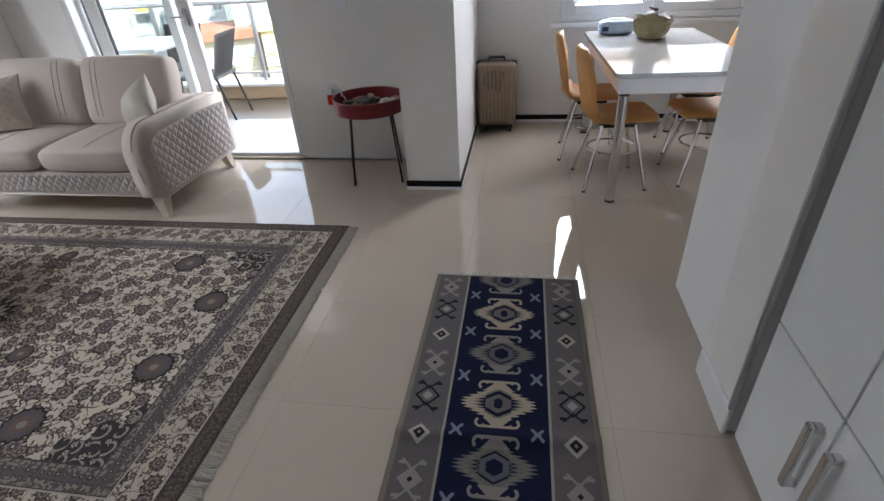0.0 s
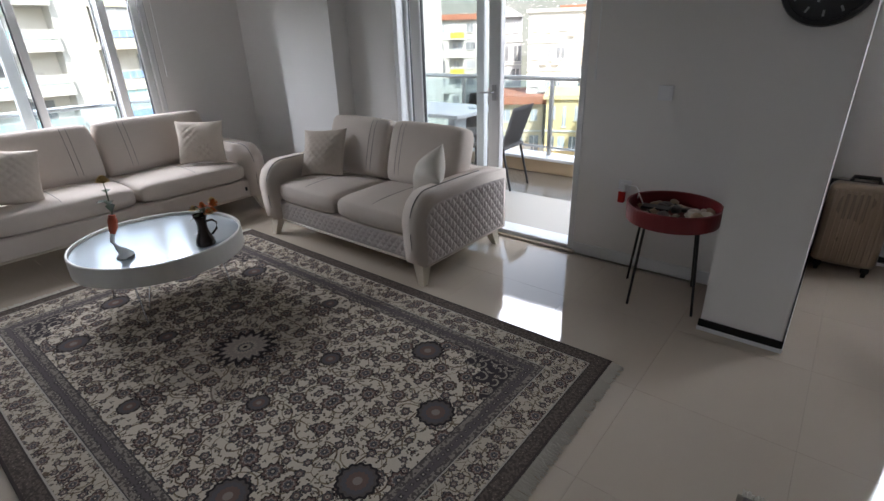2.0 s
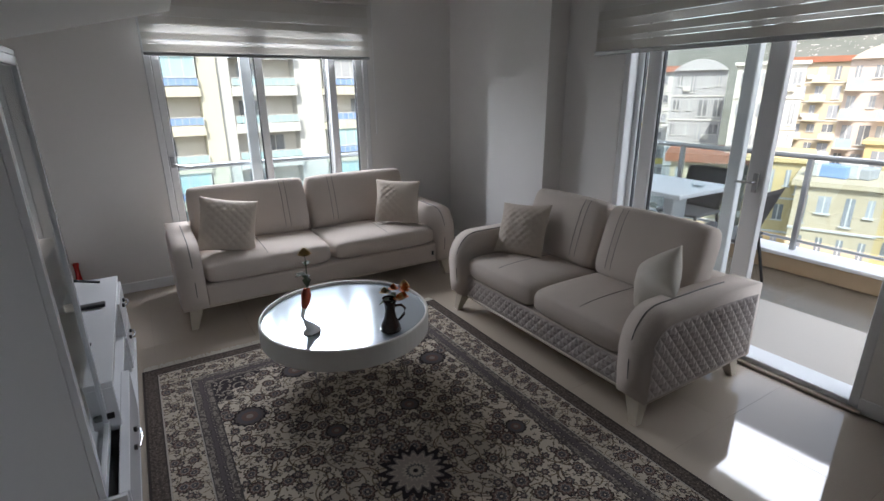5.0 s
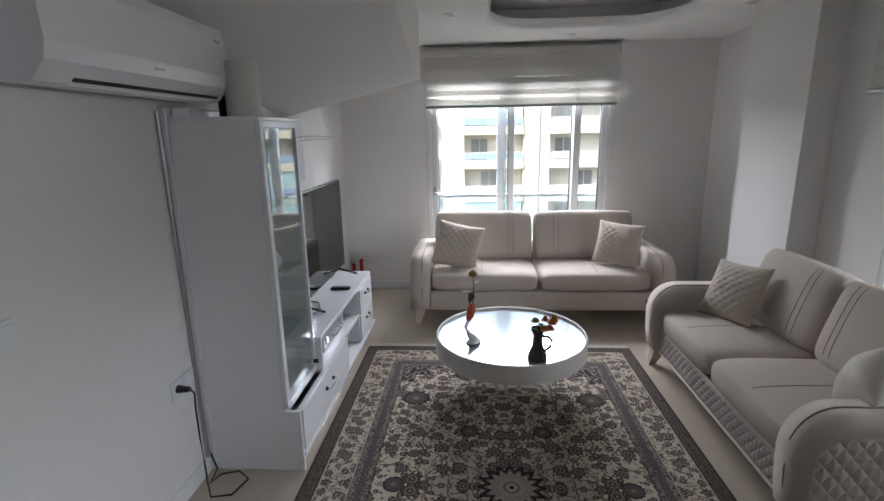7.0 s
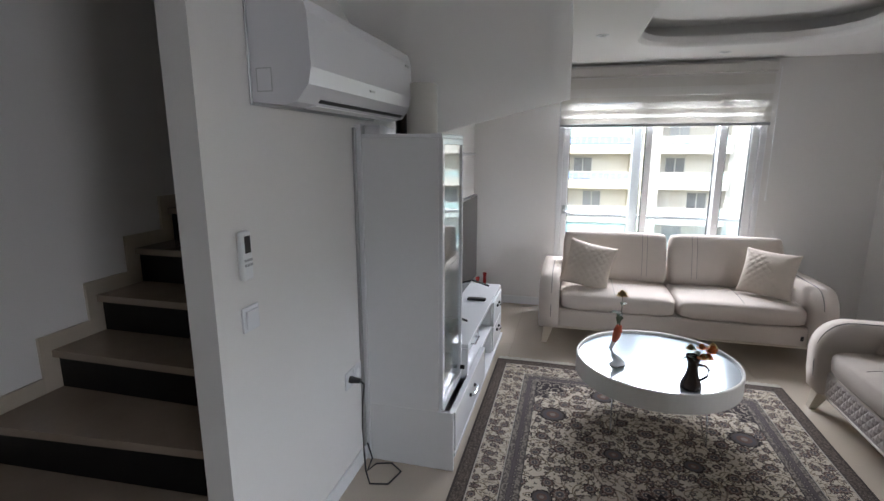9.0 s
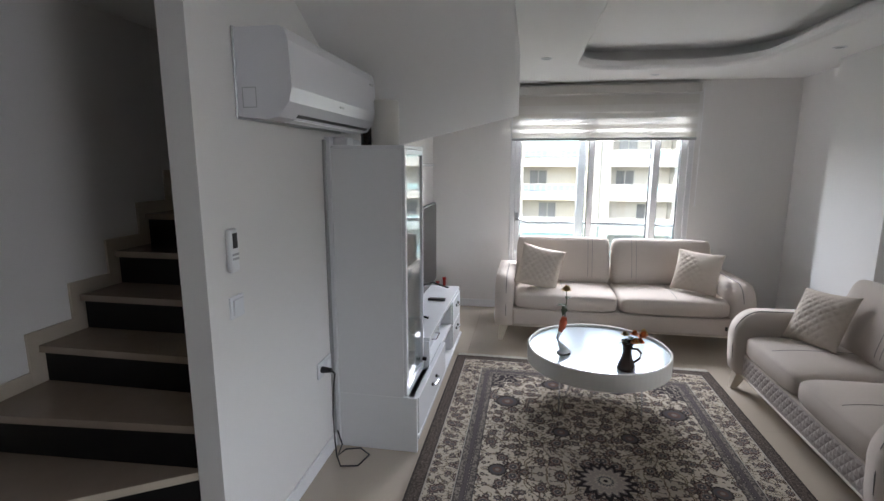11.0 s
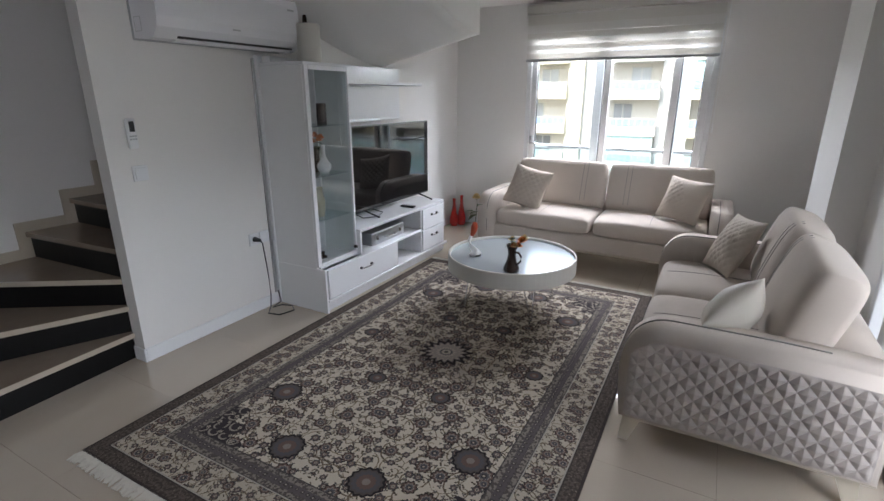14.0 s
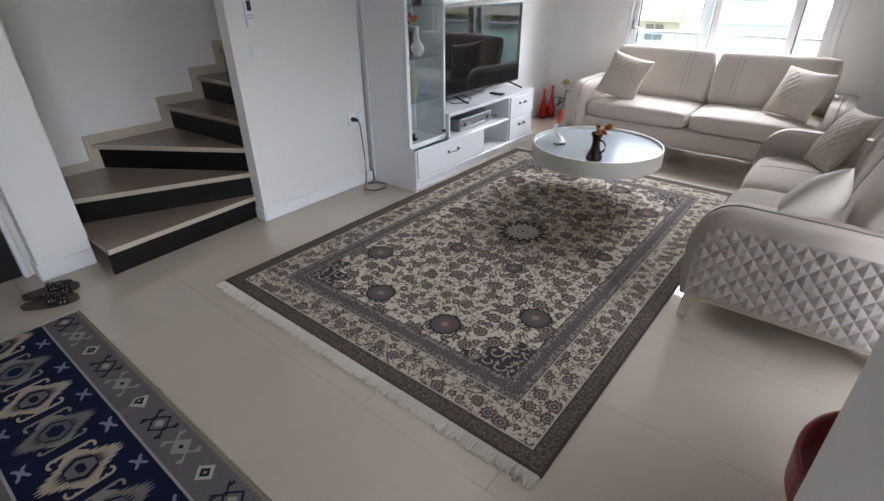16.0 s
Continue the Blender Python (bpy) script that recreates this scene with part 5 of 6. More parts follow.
part("leaf", leaves(bmesh.new(), None, (-2.675, 0.41, 1.17), 0.07, 4, 9), leaf_green, dv)

ornament("trinket", (-2.60, 0.47, 0.3455), [(0, 0.0), (0.03, 0.0), (0.034, 0.012), (0.012, 0.02), (0.018, 0.045), (0, 0.055)], dark_glaze, "small dark trinket on the cabinet floor")

# things on top of the display cabinet
solo("lamp_cylinder", lathe([(0, 0.0), (0.075, 0.0), (0.078, 0.004), (0.078, 0.245), (0.073, 0.25), (0.0, 0.25)], 40, (-2.66, 0.43, 1.72)), table_white, "white cylinder standing on the display cabinet", "ornament", (-2.66, 0.43, 1.72), smooth=False)
solo("dark_bottle", lathe([(0, 0.0), (0.035, 0.0), (0.037, 0.19), (0.03, 0.23), (0.017, 0.28), (0.013, 0.34), (0.019, 0.38), (0.019, 0.43), (0.0, 0.435)], 20, (-2.802, 0.272, 1.72)), dark_glaze, "tall dark wooden object behind the white cylinder", "ornament", (-2.802, 0.272, 1.72), smooth=True)
solo("white_box", soften(B(-2.52, -2.43, 0.21, 0.29, 1.72, 1.762), 0.004, 1), white_matt, "small white box on the display cabinet", "box", (-2.47, 0.25, 1.72))

# wall panel and shelf above the screen
pan = thing("wall_panel", (-3.5, 0.17, 1.30), "glossy white wall panel with a narrow shelf above the television", "wall unit")
part("panel", soften(B(-4.10, -2.86, 0.172, 0.20, 1.30, 1.755), 0.003, 1), white_lacquer, pan)
part("shelf", soften(B(-4.16, -2.86, 0.20, 0.42, 1.60, 1.622), 0.003, 1), white_lacquer, pan)
part("strip", B(-3.75, -3.0, 0.20, 0.215, 1.295, 1.318), brushed, pan, "grey metal strip")

# television
tv = thing("television", (-3.645, 0.42, 0.53), "large black flat-screen television, switched off", "television")
part("case", soften(B(-4.26, -3.03, 0.385, 0.42, 0.575, 1.28), 0.006, 2), black_plastic, tv)
part("screen", B(-4.25, -3.04, 0.42, 0.4225, 0.592, 1.27), screen_black, tv, "dark glossy screen")
for x in (-4.08, -3.2):
    part("foot", tube([(x, 0.28, 0.535), (x, 0.385, 0.585), (x, 0.41, 0.585), (x - 0.02, 0.56, 0.536)], 0.008, 8), black_plastic, tv)
solo("remote_control", soften(B(-3.73, -3.68, 0.46, 0.6, 0.531, 0.548), 0.006, 2), black_plastic, "black remote control lying on the cabinet", "remote control", (-3.7, 0.53, 0.531))
part("cable", tube([(-3.1, 0.3, 0.6), (-3.12, 0.46, 0.54), (-3.25, 0.52, 0.536), (-3.4, 0.46, 0.536), (-3.45, 0.3, 0.54)], 0.004, 6), black_plastic, tv)
rc = thing("set_top_box", (-3.3, 0.45, 0.322), "silver metal case with a handle in the open niche", "device")
part("case", soften(B(-3.55, -3.07, 0.26, 0.58, 0.322, 0.43), 0.008, 2), brushed, rc)
part("handle", tube([(-3.38, 0.58, 0.37), (-3.38, 0.61, 0.37), (-3.24, 0.61, 0.37), (-3.24, 0.58, 0.37)], 0.006, 8), chrome, rc)
for x in (-3.48, -3.14):
    part("clasp", soften(B(x - 0.015, x + 0.015, 0.58, 0.587, 0.36, 0.4), 0.002, 1), chrome, rc)
for k, (x, y, h) in enumerate(((-5.14, 0.27, 0.33), (-5.22, 0.33, 0.36))):
    solo("floor_vase", lathe([(0, 0), (0.04, 0), (0.052, 0.03), (0.05, 0.1), (0.032, h * 0.5), (0.018, h * 0.72), (0.016, h * 0.9), (0.022, h), (0.018, h), (0, h * 0.6)], 24, (x, y, 0)), red_glass, "slim red glass floor vase in the corner", "vase", (x, y, 0), "red vases", True)

# ---- air conditioner, remote, switch, sockets on the partition wall ----
ac = thing("air_conditioner", (-2.12, 0.17, 1.8), "white wall-mounted split air conditioner", "air conditioner")
prof = [(0.178, 1.80), (0.29, 1.788), (0.335, 1.797), (0.38, 1.85), (0.392, 1.90), (0.385, 2.06), (0.372, 2.10), (0.35, 2.11), (0.178, 2.11)]
ac_plastic = plain("ac_plastic", (0.76, 0.76, 0.79), 0.24, vary=0.015, fine=60, relief=0.01)
part("housing", soften(prism(prof, "x", -2.62, -1.62), 0.014, 3), ac_plastic, ac, "white plastic housing", smooth=False)
part("back_plate", soften(B(-2.63, -1.612, 0.1705, 0.178, 1.79, 2.115), 0.002, 1), brushed, ac, "grey mounting plate")
part("flap", soften(prism([(0.29, 1.785), (0.33, 1.792), (0.331, 1.797), (0.29, 1.79)], "x", -2.58, -1.75), 0.001, 1), white_matt, ac)
part("slot", prism([(0.3425, 1.802), (0.3515, 1.8125), (0.348, 1.8155), (0.339, 1.805)], "x", -2.58, -1.75), black_plastic, ac, "dark air slot")
part("badge", B(-2.13, -2.08, 0.3905, 0.3935, 1.872, 1.88), brushed, ac, "small grey badge")
part("badge", B(-2.58, -2.53, 0.384, 0.390, 2.035, 2.045), brushed, ac, "small grey badge")
bm = bmesh.new()
for y0, y1, z0, z1 in ((0.2, 0.25, 1.90, 1.903), (0.2, 0.25, 1.83, 1.833), (0.25, 0.253, 1.83, 1.903), (0.197, 0.2, 1.83, 1.903)):
    box(bm, -1.6205, -1.619, y0, y1, z0, z1)
part("knockout", bm, brushed, ac)
rem = thing("wall_remote", (-1.51, 0.17, 1.23), "white air conditioner remote in a holder on the wall", "remote control")
part("case", soften(B(-1.535, -1.485, 0.172, 0.195, 1.235, 1.395), 0.008, 2), white_matt, rem)
part("display", B(-1.525, -1.497, 0.195, 0.1965, 1.325, 1.38), black_plastic, rem, "dark display")
for i in range(3):
    for j in range(2):
        part("button", B(-1.528 + i * 0.014, -1.519 + i * 0.014, 0.195, 0.1975, 1.282 + j * 0.016, 1.29 + j * 0.016), brushed, rem)


def plate(name, x, z, label, w=0.085):
    o = thing(name, (x, 0.17, z), label, "switch")
    part("plate", soften(B(x - w / 2, x + w / 2, 0.17, 0.179, z - 0.0425, z + 0.0425), 0.003, 2), white_lacquer, o)
    return o


sw = plate("light_switch", -1.525, 1.10, "white wall light switch")
part("rocker", soften(prism([(0.179, 1.07), (0.182, 1.07), (0.187, 1.13), (0.179, 1.13)], "x", -1.555, -1.495), 0.001, 1), white_lacquer, sw)
for x, plugged in ((-2.235, True), (-2.325, False)):
    so = plate("wall_socket", x, 0.54, "white wall socket with a black plug in it" if plugged else "white empty wall socket")
    part("well", lathe([(0.0, 0.0), (0.022, 0.0), (0.024, 0.002)], 20, (0, 0, 0)), white_matt, so, shift=False).matrix_local = pose(0, 0.0095, 0, -90, 0, 0)
pl = thing("power_cable", (-2.25, 0.2, 0.0), "black power cable hanging from the socket to the floor", "cable")
part("plug", R((-2.235, 0.179, 0.54), (-2.235, 0.235, 0.54), 0.019, 0.012), black_plastic, pl)
part("wire", tube([(-2.235, 0.235, 0.54), (-2.24, 0.25, 0.52), (-2.27, 0.225, 0.42), (-2.30, 0.205, 0.25), (-2.30, 0.21, 0.1), (-2.27, 0.23, 0.02), (-2.2, 0.28, 0.006), (-2.22, 0.37, 0.006), (-2.33, 0.4, 0.006), (-2.385, 0.33, 0.006), (-2.36, 0.25, 0.006), (-2.29, 0.23, 0.008), (-2.38, 0.22, 0.02), (-2.39, 0.19, 0.1)], 0.0045, 8), black_plastic, pl, smooth=True)
solo("cable_duct", soften(B(-2.392, -2.372, 0.17, 0.186, 0.088, 1.75), 0.003, 1), brushed, "narrow grey cable duct beside the cabinet", "cable duct", (-2.38, 0.178, 0.088))

# ---- dining area ----
dt = thing("dining_table", (1.125, 3.765, 0), "glossy white dining table with chrome legs", "table")
T0 = 0.785
bm = soften(prism(rounded(-0.4, 0.4, -0.725, 0.725, 0.03, 5), "z", T0 - 0.024, T0), 0.004, 2)
part("tabletop", bm, plain("white_glass", (0.33, 0.32, 0.31), 0.03, vary=0.01, relief=0.0, IOR=2.2), dt, "white glass top", shift=False)
part("apron", soften(B(-0.375, 0.375, -0.70, 0.70, T0 - 0.115, T0 - 0.025), 0.006, 2), white_lacquer, dt, shift=False)
for sx in (-1, 1):
    for sy in (-1, 1):
        lg = part("leg", R((sx * 0.335, sy * 0.655, 0.012), (sx * 0.335, sy * 0.655, T0 - 0.03), 0.029, n=24), chrome, dt, "round chrome leg", shift=False, smooth=False)
        part("foot_pad", R((sx * 0.335, sy * 0.655, 0.0), (sx * 0.335, sy * 0.655, 0.014), 0.031, n=20), black_plastic, lg, "black foot pad", shift=False)
        part("collar", R((sx * 0.335, sy * 0.655, T0 - 0.13), (sx * 0.335, sy * 0.655, T0 - 0.112), 0.032, n=20), black_plastic, lg, "dark collar", shift=False)
dt.rotation_euler = (0, 0, radians(1.5))


def shell_chair():
    """Faces +x. A padded shell on splayed chrome legs with a foot ring."""
    ob = thing("dining_chair", (0, 0, 0), "tan leather-look shell chair on chrome legs at the dining table", "chair", "dining chairs")
    # seat and back are one bent, padded sheet
    prof = [(0.22, 0.445), (0.20, 0.462), (0.1, 0.457), (-0.05, 0.447), (-0.14, 0.455), (-0.185, 0.50), (-0.205, 0.58), (-0.225, 0.70), (-0.245, 0.80), (-0.252, 0.86)]
    half = [0.16, 0.195, 0.205, 0.205, 0.20, 0.185, 0.18, 0.195, 0.185, 0.11]
    curl = [0.0, 0.0, 0.01, 0.015, 0.02, 0.03, 0.035, 0.035, 0.03, 0.02]
    def build(bm, ks, thick):
        top, bot = [], []
        n = 10
        for k in ks:
            (px, pz), h, c = prof[k], half[k], curl[k]
            a, b = prof[max(0, k - 1)], prof[min(len(prof) - 1, k + 1)]
            d = Vector((b[0] - a[0], 0, b[1] - a[1])).normalized()
            nrm = Vector((d.z, 0, -d.x))
            if nrm.z < 0 and k < 4:
                nrm = -nrm
            if k >= 4 and nrm.x < 0:
                nrm = -nrm
            tr, br = [], []
            for j in range(n + 1):
                u = 2 * j / n - 1
                w = max(0.0, 1 - abs(u) ** 4)
                p = Vector((px, u * h, pz)) + nrm * (c * u * u)
                tr.append(bm.verts.new(p + nrm * thick * 0.5 * w))
                br.append(bm.verts.new(p - nrm * thick * (0.5 * w + 0.12)))
            top.append(tr)
            bot.append(br)
        for a, b in zip(range(len(top) - 1), range(1, len(top))):
            for j in range(n):
                bm.faces.new((top[a][j], top[a][j + 1], top[b][j + 1], top[b][j]))
                bm.faces.new((bot[a][j], bot[b][j], bot[b][j + 1], bot[a][j + 1]))
            for j in (0, n):
                bm.faces.new((top[a][j], top[b][j], bot[b][j], bot[a][j]))
        for e in (0, -1):
            for j in range(n):
                bm.faces.new((top[e][j], top[e][j + 1], bot[e][j + 1], bot[e][j]))
        return bm
    part("seat", build(bmesh.new(), range(0, 6), 0.055), tan_leather, ob, smooth=True, shift=False)
    part("backrest", build(bmesh.new(), range(5, 10), 0.04), tan_leather, ob, smooth=True, shift=False)
    part("seat_frame", soften(B(-0.11, 0.11, -0.11, 0.11, 0.395, 0.42), 0.006, 1), black_metal, ob, "black steel seat plate", shift=False)
    for sx in (-1, 1):
        for sy in (-1, 1):
            lg = part("leg", R((sx * 0.10, sy * 0.10, 0.41), (sx * 0.195, sy * 0.19, 0.006), 0.011, n=10), chrome, ob, "thin chrome leg", shift=False)
            part("rubber_foot", R((sx * 0.1935, sy * 0.1885, 0.012), (sx * 0.196, sy * 0.191, 0.0), 0.013, n=10), black_plastic, lg, "black rubber foot", shift=False)
    ringpts = [(0.155 * math.cos(2 * math.pi * k / 32), 0.15 * math.sin(2 * math.pi * k / 32), 0.235) for k in range(33)]
    part("stretcher", tube(ringpts, 0.006, 6), chrome, ob, "chrome foot ring", shift=False)
    return ob


chair = shell_chair()
chair.matrix_basis = pose(0.835, 3.43, 0, 0, 0, 6)
copy_thing(chair, pose(0.74, 3.95, 0, 0, 0, -4))
copy_thing(chair, pose(1.44, 3.53, 0, 0, 0, 186))
copy_thing(chair, pose(1.50, 4.08, 0, 0, 0, 176))

# things on the dining table
paper = thing("tissue_pack", (0.92, 4.32, T0), "pale blue and white pack of wet wipes on the table", "tissue pack")
bm = pillow_form(bmesh.new(), 0.26, 0.13, 0.1, 16, 10, 3.5)
bmesh.ops.translate(bm, verts=bm.verts[:], vec=(0, 0, 0.05))
part("pack", bm, plain("wipes_blue", (0.42, 0.55, 0.72), 0.3, vary=0.3, coarse=14), paper, smooth=True, shift=False)
part("lid", soften(B(-0.06, 0.06, -0.035, 0.035, 0.094, 0.108), 0.006, 2), white_lacquer, paper, "white plastic lid", shift=False)
part("print", B(-0.11, -0.065, -0.066, -0.058, 0.03, 0.06), plain("print_navy", (0.03, 0.05, 0.2), 0.4), paper, "dark blue printed bar", shift=False)
bag = thing("fruit_bowl", (1.13, 4.12, T0), "crumpled paper bag and brown leaf bowl on the table", "bowl")
bm = lathe([(0.0, 0.004), (0.09, 0.004), (0.11, 0.05), (0.125, 0.11), (0.13, 0.14), (0.115, 0.12), (0.09, 0.04), (0.0, 0.03)], 26)
for v in bm.verts:
    if v.co.z > 0.02:
        k = noise.noise(v.co * 22)
        v.co.x *= 1 + 0.18 * k
        v.co.y *= 1 + 0.18 * k
        v.co.z *= 1 + 0.3 * noise.noise(v.co * 30 + Vector((4, 0, 0)))
part("bag", bm, plain("bag_olive", (0.25, 0.22, 0.12), 0.6, vary=0.4, coarse=18), bag, "olive crumpled bag", shift=False)
part("leaf", leaves(bmesh.new(), None, (0.02, 0.02, 0.13), 0.12, 14, 31), plain("dry_leaf", (0.07, 0.035, 0.02), 0.6, vary=0.3), bag, "dry brown leaves", shift=False)

# suitcase
case = thing("suitcase", (0.025, 4.52, 0), "champagne ribbed hard-shell suitcase standing against the wall", "suitcase")
bm = bmesh.new()
box(bm, -0.165, 0.165, -0.115, 0.115, 0.055, 0.575, 0.045, 4)
part("shell", bm, plain("champagne_shell", (0.25, 0.19, 0.135), 0.3, 0.35, vary=0.08), case, smooth=True, shift=False)
for k in range(9):
    x = -0.125 + 0.25 * k / 8
    part("rib", soften(B(x - 0.008, x + 0.008, -0.1205, -0.11, 0.09, 0.54), 0.003, 1), plain("champagne_rib", (0.3, 0.23, 0.17), 0.28, 0.35) if k == 0 else bpy.data.materials["champagne_rib"], case, shift=False)
part("seam_band", soften(B(-0.168, 0.168, -0.012, 0.012, 0.05, 0.58), 0.004, 1), black_plastic, case, "dark zip band", shift=False)
part("handle", tube([(-0.07, 0, 0.575), (-0.06, 0, 0.605), (0.06, 0, 0.605), (0.07, 0, 0.575)], 0.012, 8), black_plastic, case, "dark carry handle", shift=False)
for sx in (-1, 1):
    for sy in (-1, 1):
        part("wheel", R((sx * 0.12 - 0.012, sy * 0.08, 0.027), (sx * 0.12 + 0.012, sy * 0.08, 0.027), 0.027, n=18), black_plastic, case, "small black wheel", shift=False)
        part("wheel_fork", soften(B(sx * 0.12 - 0.022, sx * 0.12 + 0.022, sy * 0.08 - 0.025, sy * 0.08 + 0.025, 0.035, 0.07), 0.004, 1), black_plastic, case, shift=False)

# ---- red tray table with shells ----
TX, TY = -0.79, 3.49
tray = thing("tray_table", (TX, TY, 0), "round dark red metal tray table on thin black legs", "table")
part("tray", lathe([(0, 0.478), (0.232, 0.478), (0.242, 0.482), (0.247, 0.57), (0.245, 0.577), (0.239, 0.577), (0.235, 0.57), (0.232, 0.497), (0, 0.497)], 56, (TX, TY, 0)), red_paint, tray, "dark red painted tray", smooth=False)
for fx, fy in ((-0.907, 3.281), (-1.02, 3.60), (-0.575, 3.345), (-0.665, 3.715)):
    d = Vector((fx - TX, fy - TY, 0))
    part("leg", R((TX + d.x * 0.78, TY + d.y * 0.78, 0.48), (fx, fy, 0.0), 0.0075, n=10), black_metal, tray, "thin black leg")
rng = random.Random(12)
shell_mats = [plain("shell_white", (0.6, 0.56, 0.48), 0.4, vary=0.2, coarse=30), plain("shell_tan", (0.4, 0.3, 0.2), 0.5, vary=0.3, coarse=30), plain("shell_dark", (0.1, 0.085, 0.08), 0.5, vary=0.3, coarse=30)]
for k in range(46):
    a, r = rng.uniform(0, 6.28), 0.2 * math.sqrt(rng.random())
    px, py = TX + r * math.cos(a), TY + r * math.sin(a)
    s = rng.uniform(0.014, 0.034)
    bm = bmesh.new()
    bmesh.ops.create_icosphere(bm, subdivisions=2, radius=1.0)
    for v in bm.verts:
        v.co *= 1 + 0.35 * noise.noise(v.co * 1.6 + Vector((k * 3.1, 0, 0)))
    bmesh.ops.transform(bm, matrix=Matrix.Diagonal((s * rng.uniform(0.8, 1.5), s, s * rng.uniform(0.5, 0.9), 1)), verts=bm.verts[:])
    bmesh.ops.transform(bm, matrix=pose(px, py, 0.497 + s * 0.55, rng.uniform(-25, 25), rng.uniform(-25, 25), rng.uniform(0, 360)), verts=bm.verts[:])
    low = min(v.co.z for v in bm.verts)
    bmesh.ops.translate(bm, verts=bm.verts[:], vec=(0, 0, 0.4975 - low + rng.uniform(0, 0.0)))
    east = px > TX - 0.02
    solo("seashell", bm, shell_mats[0 if east and k % 3 else (1 if k % 2 else 2)], "small seashell or pebble lying in the red tray", "seashell", (px, py, 0.4975), "seashells in the tray", True)
solo("phone", soften(B(TX - 0.17, TX - 0.02, TY - 0.02, TY + 0.055, 0.525, 0.537), 0.004, 2), black_plastic, "black phone lying on the shells in the tray", "phone", (TX - 0.1, TY + 0.02, 0.525))
wl = thing("night_light", (-1.17, N, 0.5), "white wall plug with a small red lamp and white cable", "plug")
part("plate", soften(B(-1.21, -1.13, N - 0.01, N, 0.50, 0.58), 0.003, 2), white_lacquer, wl)
part("plug", soften(B(-1.19, -1.15, N - 0.055, N - 0.01, 0.515, 0.565), 0.006, 2), white_matt, wl)
part("red_body", soften(B(-1.195, -1.155, N - 0.05, N - 0.015, 0.44, 0.512), 0.006, 2), red_glass, wl, "red translucent body")
part("cord", tube([(-1.15, N - 0.04, 0.56), (-1.08, N - 0.06, 0.565), (-1.02, N - 0.12, 0.52), (-1.03, N - 0.2, 0.5), (-1.0, N - 0.26, 0.585), (-0.96, N - 0.28, 0.53)], 0.004, 6), white_matt, wl, "thin white cord", smooth=True)

# ---- on the walls ----
pic = thing("picture", (-0.97, N, 1.62), "dark landscape painting in a carved gilt frame", "picture")
bm = bmesh.new()
for a in ((-1.22, -0.72, 1.62, 1.665), (-1.22, -0.72, 1.975, 2.02), (-1.22, -1.175, 1.665, 1.975), (-0.765, -0.72, 1.665, 1.975)):
    box(bm, a[0], a[1], N - 0.03, N, a[2], a[3])
part("frame", soften(bm, 0.008, 2), plain("gilt", (0.2, 0.12, 0.045), 0.4, 0.4, vary=0.3, coarse=25), pic, "gilt brown frame")
part("canvas", B(-1.175, -0.765, N - 0.012, N - 0.004, 1.665, 1.975), plain("dark_canvas", (0.03, 0.03, 0.02), 0.5, vary=0.8, coarse=12), pic, "dark painted canvas")
clk = thing("wall_clock", (-0.31, 3.24, 1.45), "round black wall clock on the white pillar", "clock")
m = Matrix.Translation((-0.31, 3.24, 1.61)) @ pose(0, 0, 0, 90, 0, 0)
bm = lathe([(0, 0.0), (0.155, 0.0), (0.16, 0.01), (0.155, 0.035), (0.14, 0.04), (0.135, 0.025), (0, 0.025)], 48)
bmesh.ops.transform(bm, matrix=m, verts=bm.verts[:])
part("case", bm, black_plastic, clk)
for k in range(12):
    a = 2 * math.pi * k / 12
    bm = B(-0.004, 0.004, 0.1, 0.122, 0.025, 0.0265)
    bmesh.ops.transform(bm, matrix=m @ pose(0, 0, 0, 0, 0, math.degrees(a)), verts=bm.verts[:])
    part("hour_mark", bm, brushed, clk, "pale hour mark")
for deg, ln in ((160, 0.075), (35, 0.11)):
    bm = B(-0.004, 0.004, -0.02, ln, 0.028, 0.03)
    bmesh.ops.transform(bm, matrix=m @ pose(0, 0, 0, 0, 0, deg), verts=bm.verts[:])
    part("pointer", bm, brushed, clk, "grey pointer")
sw2 = thing("light_switch", (-1.0, N, 1.1), "white wall switch beside the balcony door", "switch")
part("plate", soften(B(-1.045, -0.96, N - 0.009, N, 1.08, 1.165), 0.003, 2), white_lacquer, sw2)
part("rocker", soften(B(-1.032, -0.973, N - 0.013, N - 0.009, 1.093, 1.152), 0.002, 1), white_lacquer, sw2)

# ---- built-in cupboard and tall unit ----
cup = thing("built_in_cupboard", (1.2, 0.55, 0), "tall white built-in cupboard with chrome bar handles", "cabinet")
part("body", soften(B(0.985, 1.5, -0.26, 1.36, 0.0, 2.40), 0.003, 1), white_matt, cup)
cols = [(1.015, 1.345, 1.055), (0.685, 1.009, 0.972), (0.355, 0.679, 0.40), (0.025, 0.349, 0.31), (-0.255, 0.019, -0.02)]
for y0, y1, hy in cols:
    for z0, z1, hz in ((0.03, 0.502, (0.21, 0.44)), (0.508, 2.38, None)):
        dr = part("door", soften(B(0.962, 0.984, y0, y1, z0, z1), 0.002, 1), white_matt, cup)
        if hz:
            h = part("handle", soften(B(0.928, 0.944, hy - 0.012, hy + 0.012, hz[0], hz[1]), 0.006, 3), chrome, dr, "broad chrome bar handle")
            for z in (hz[0] + 0.012, hz[1] - 0.012):
                part("mount", B(0.944, 0.963, hy - 0.009, hy + 0.009, z - 0.01, z + 0.01), chrome, h)
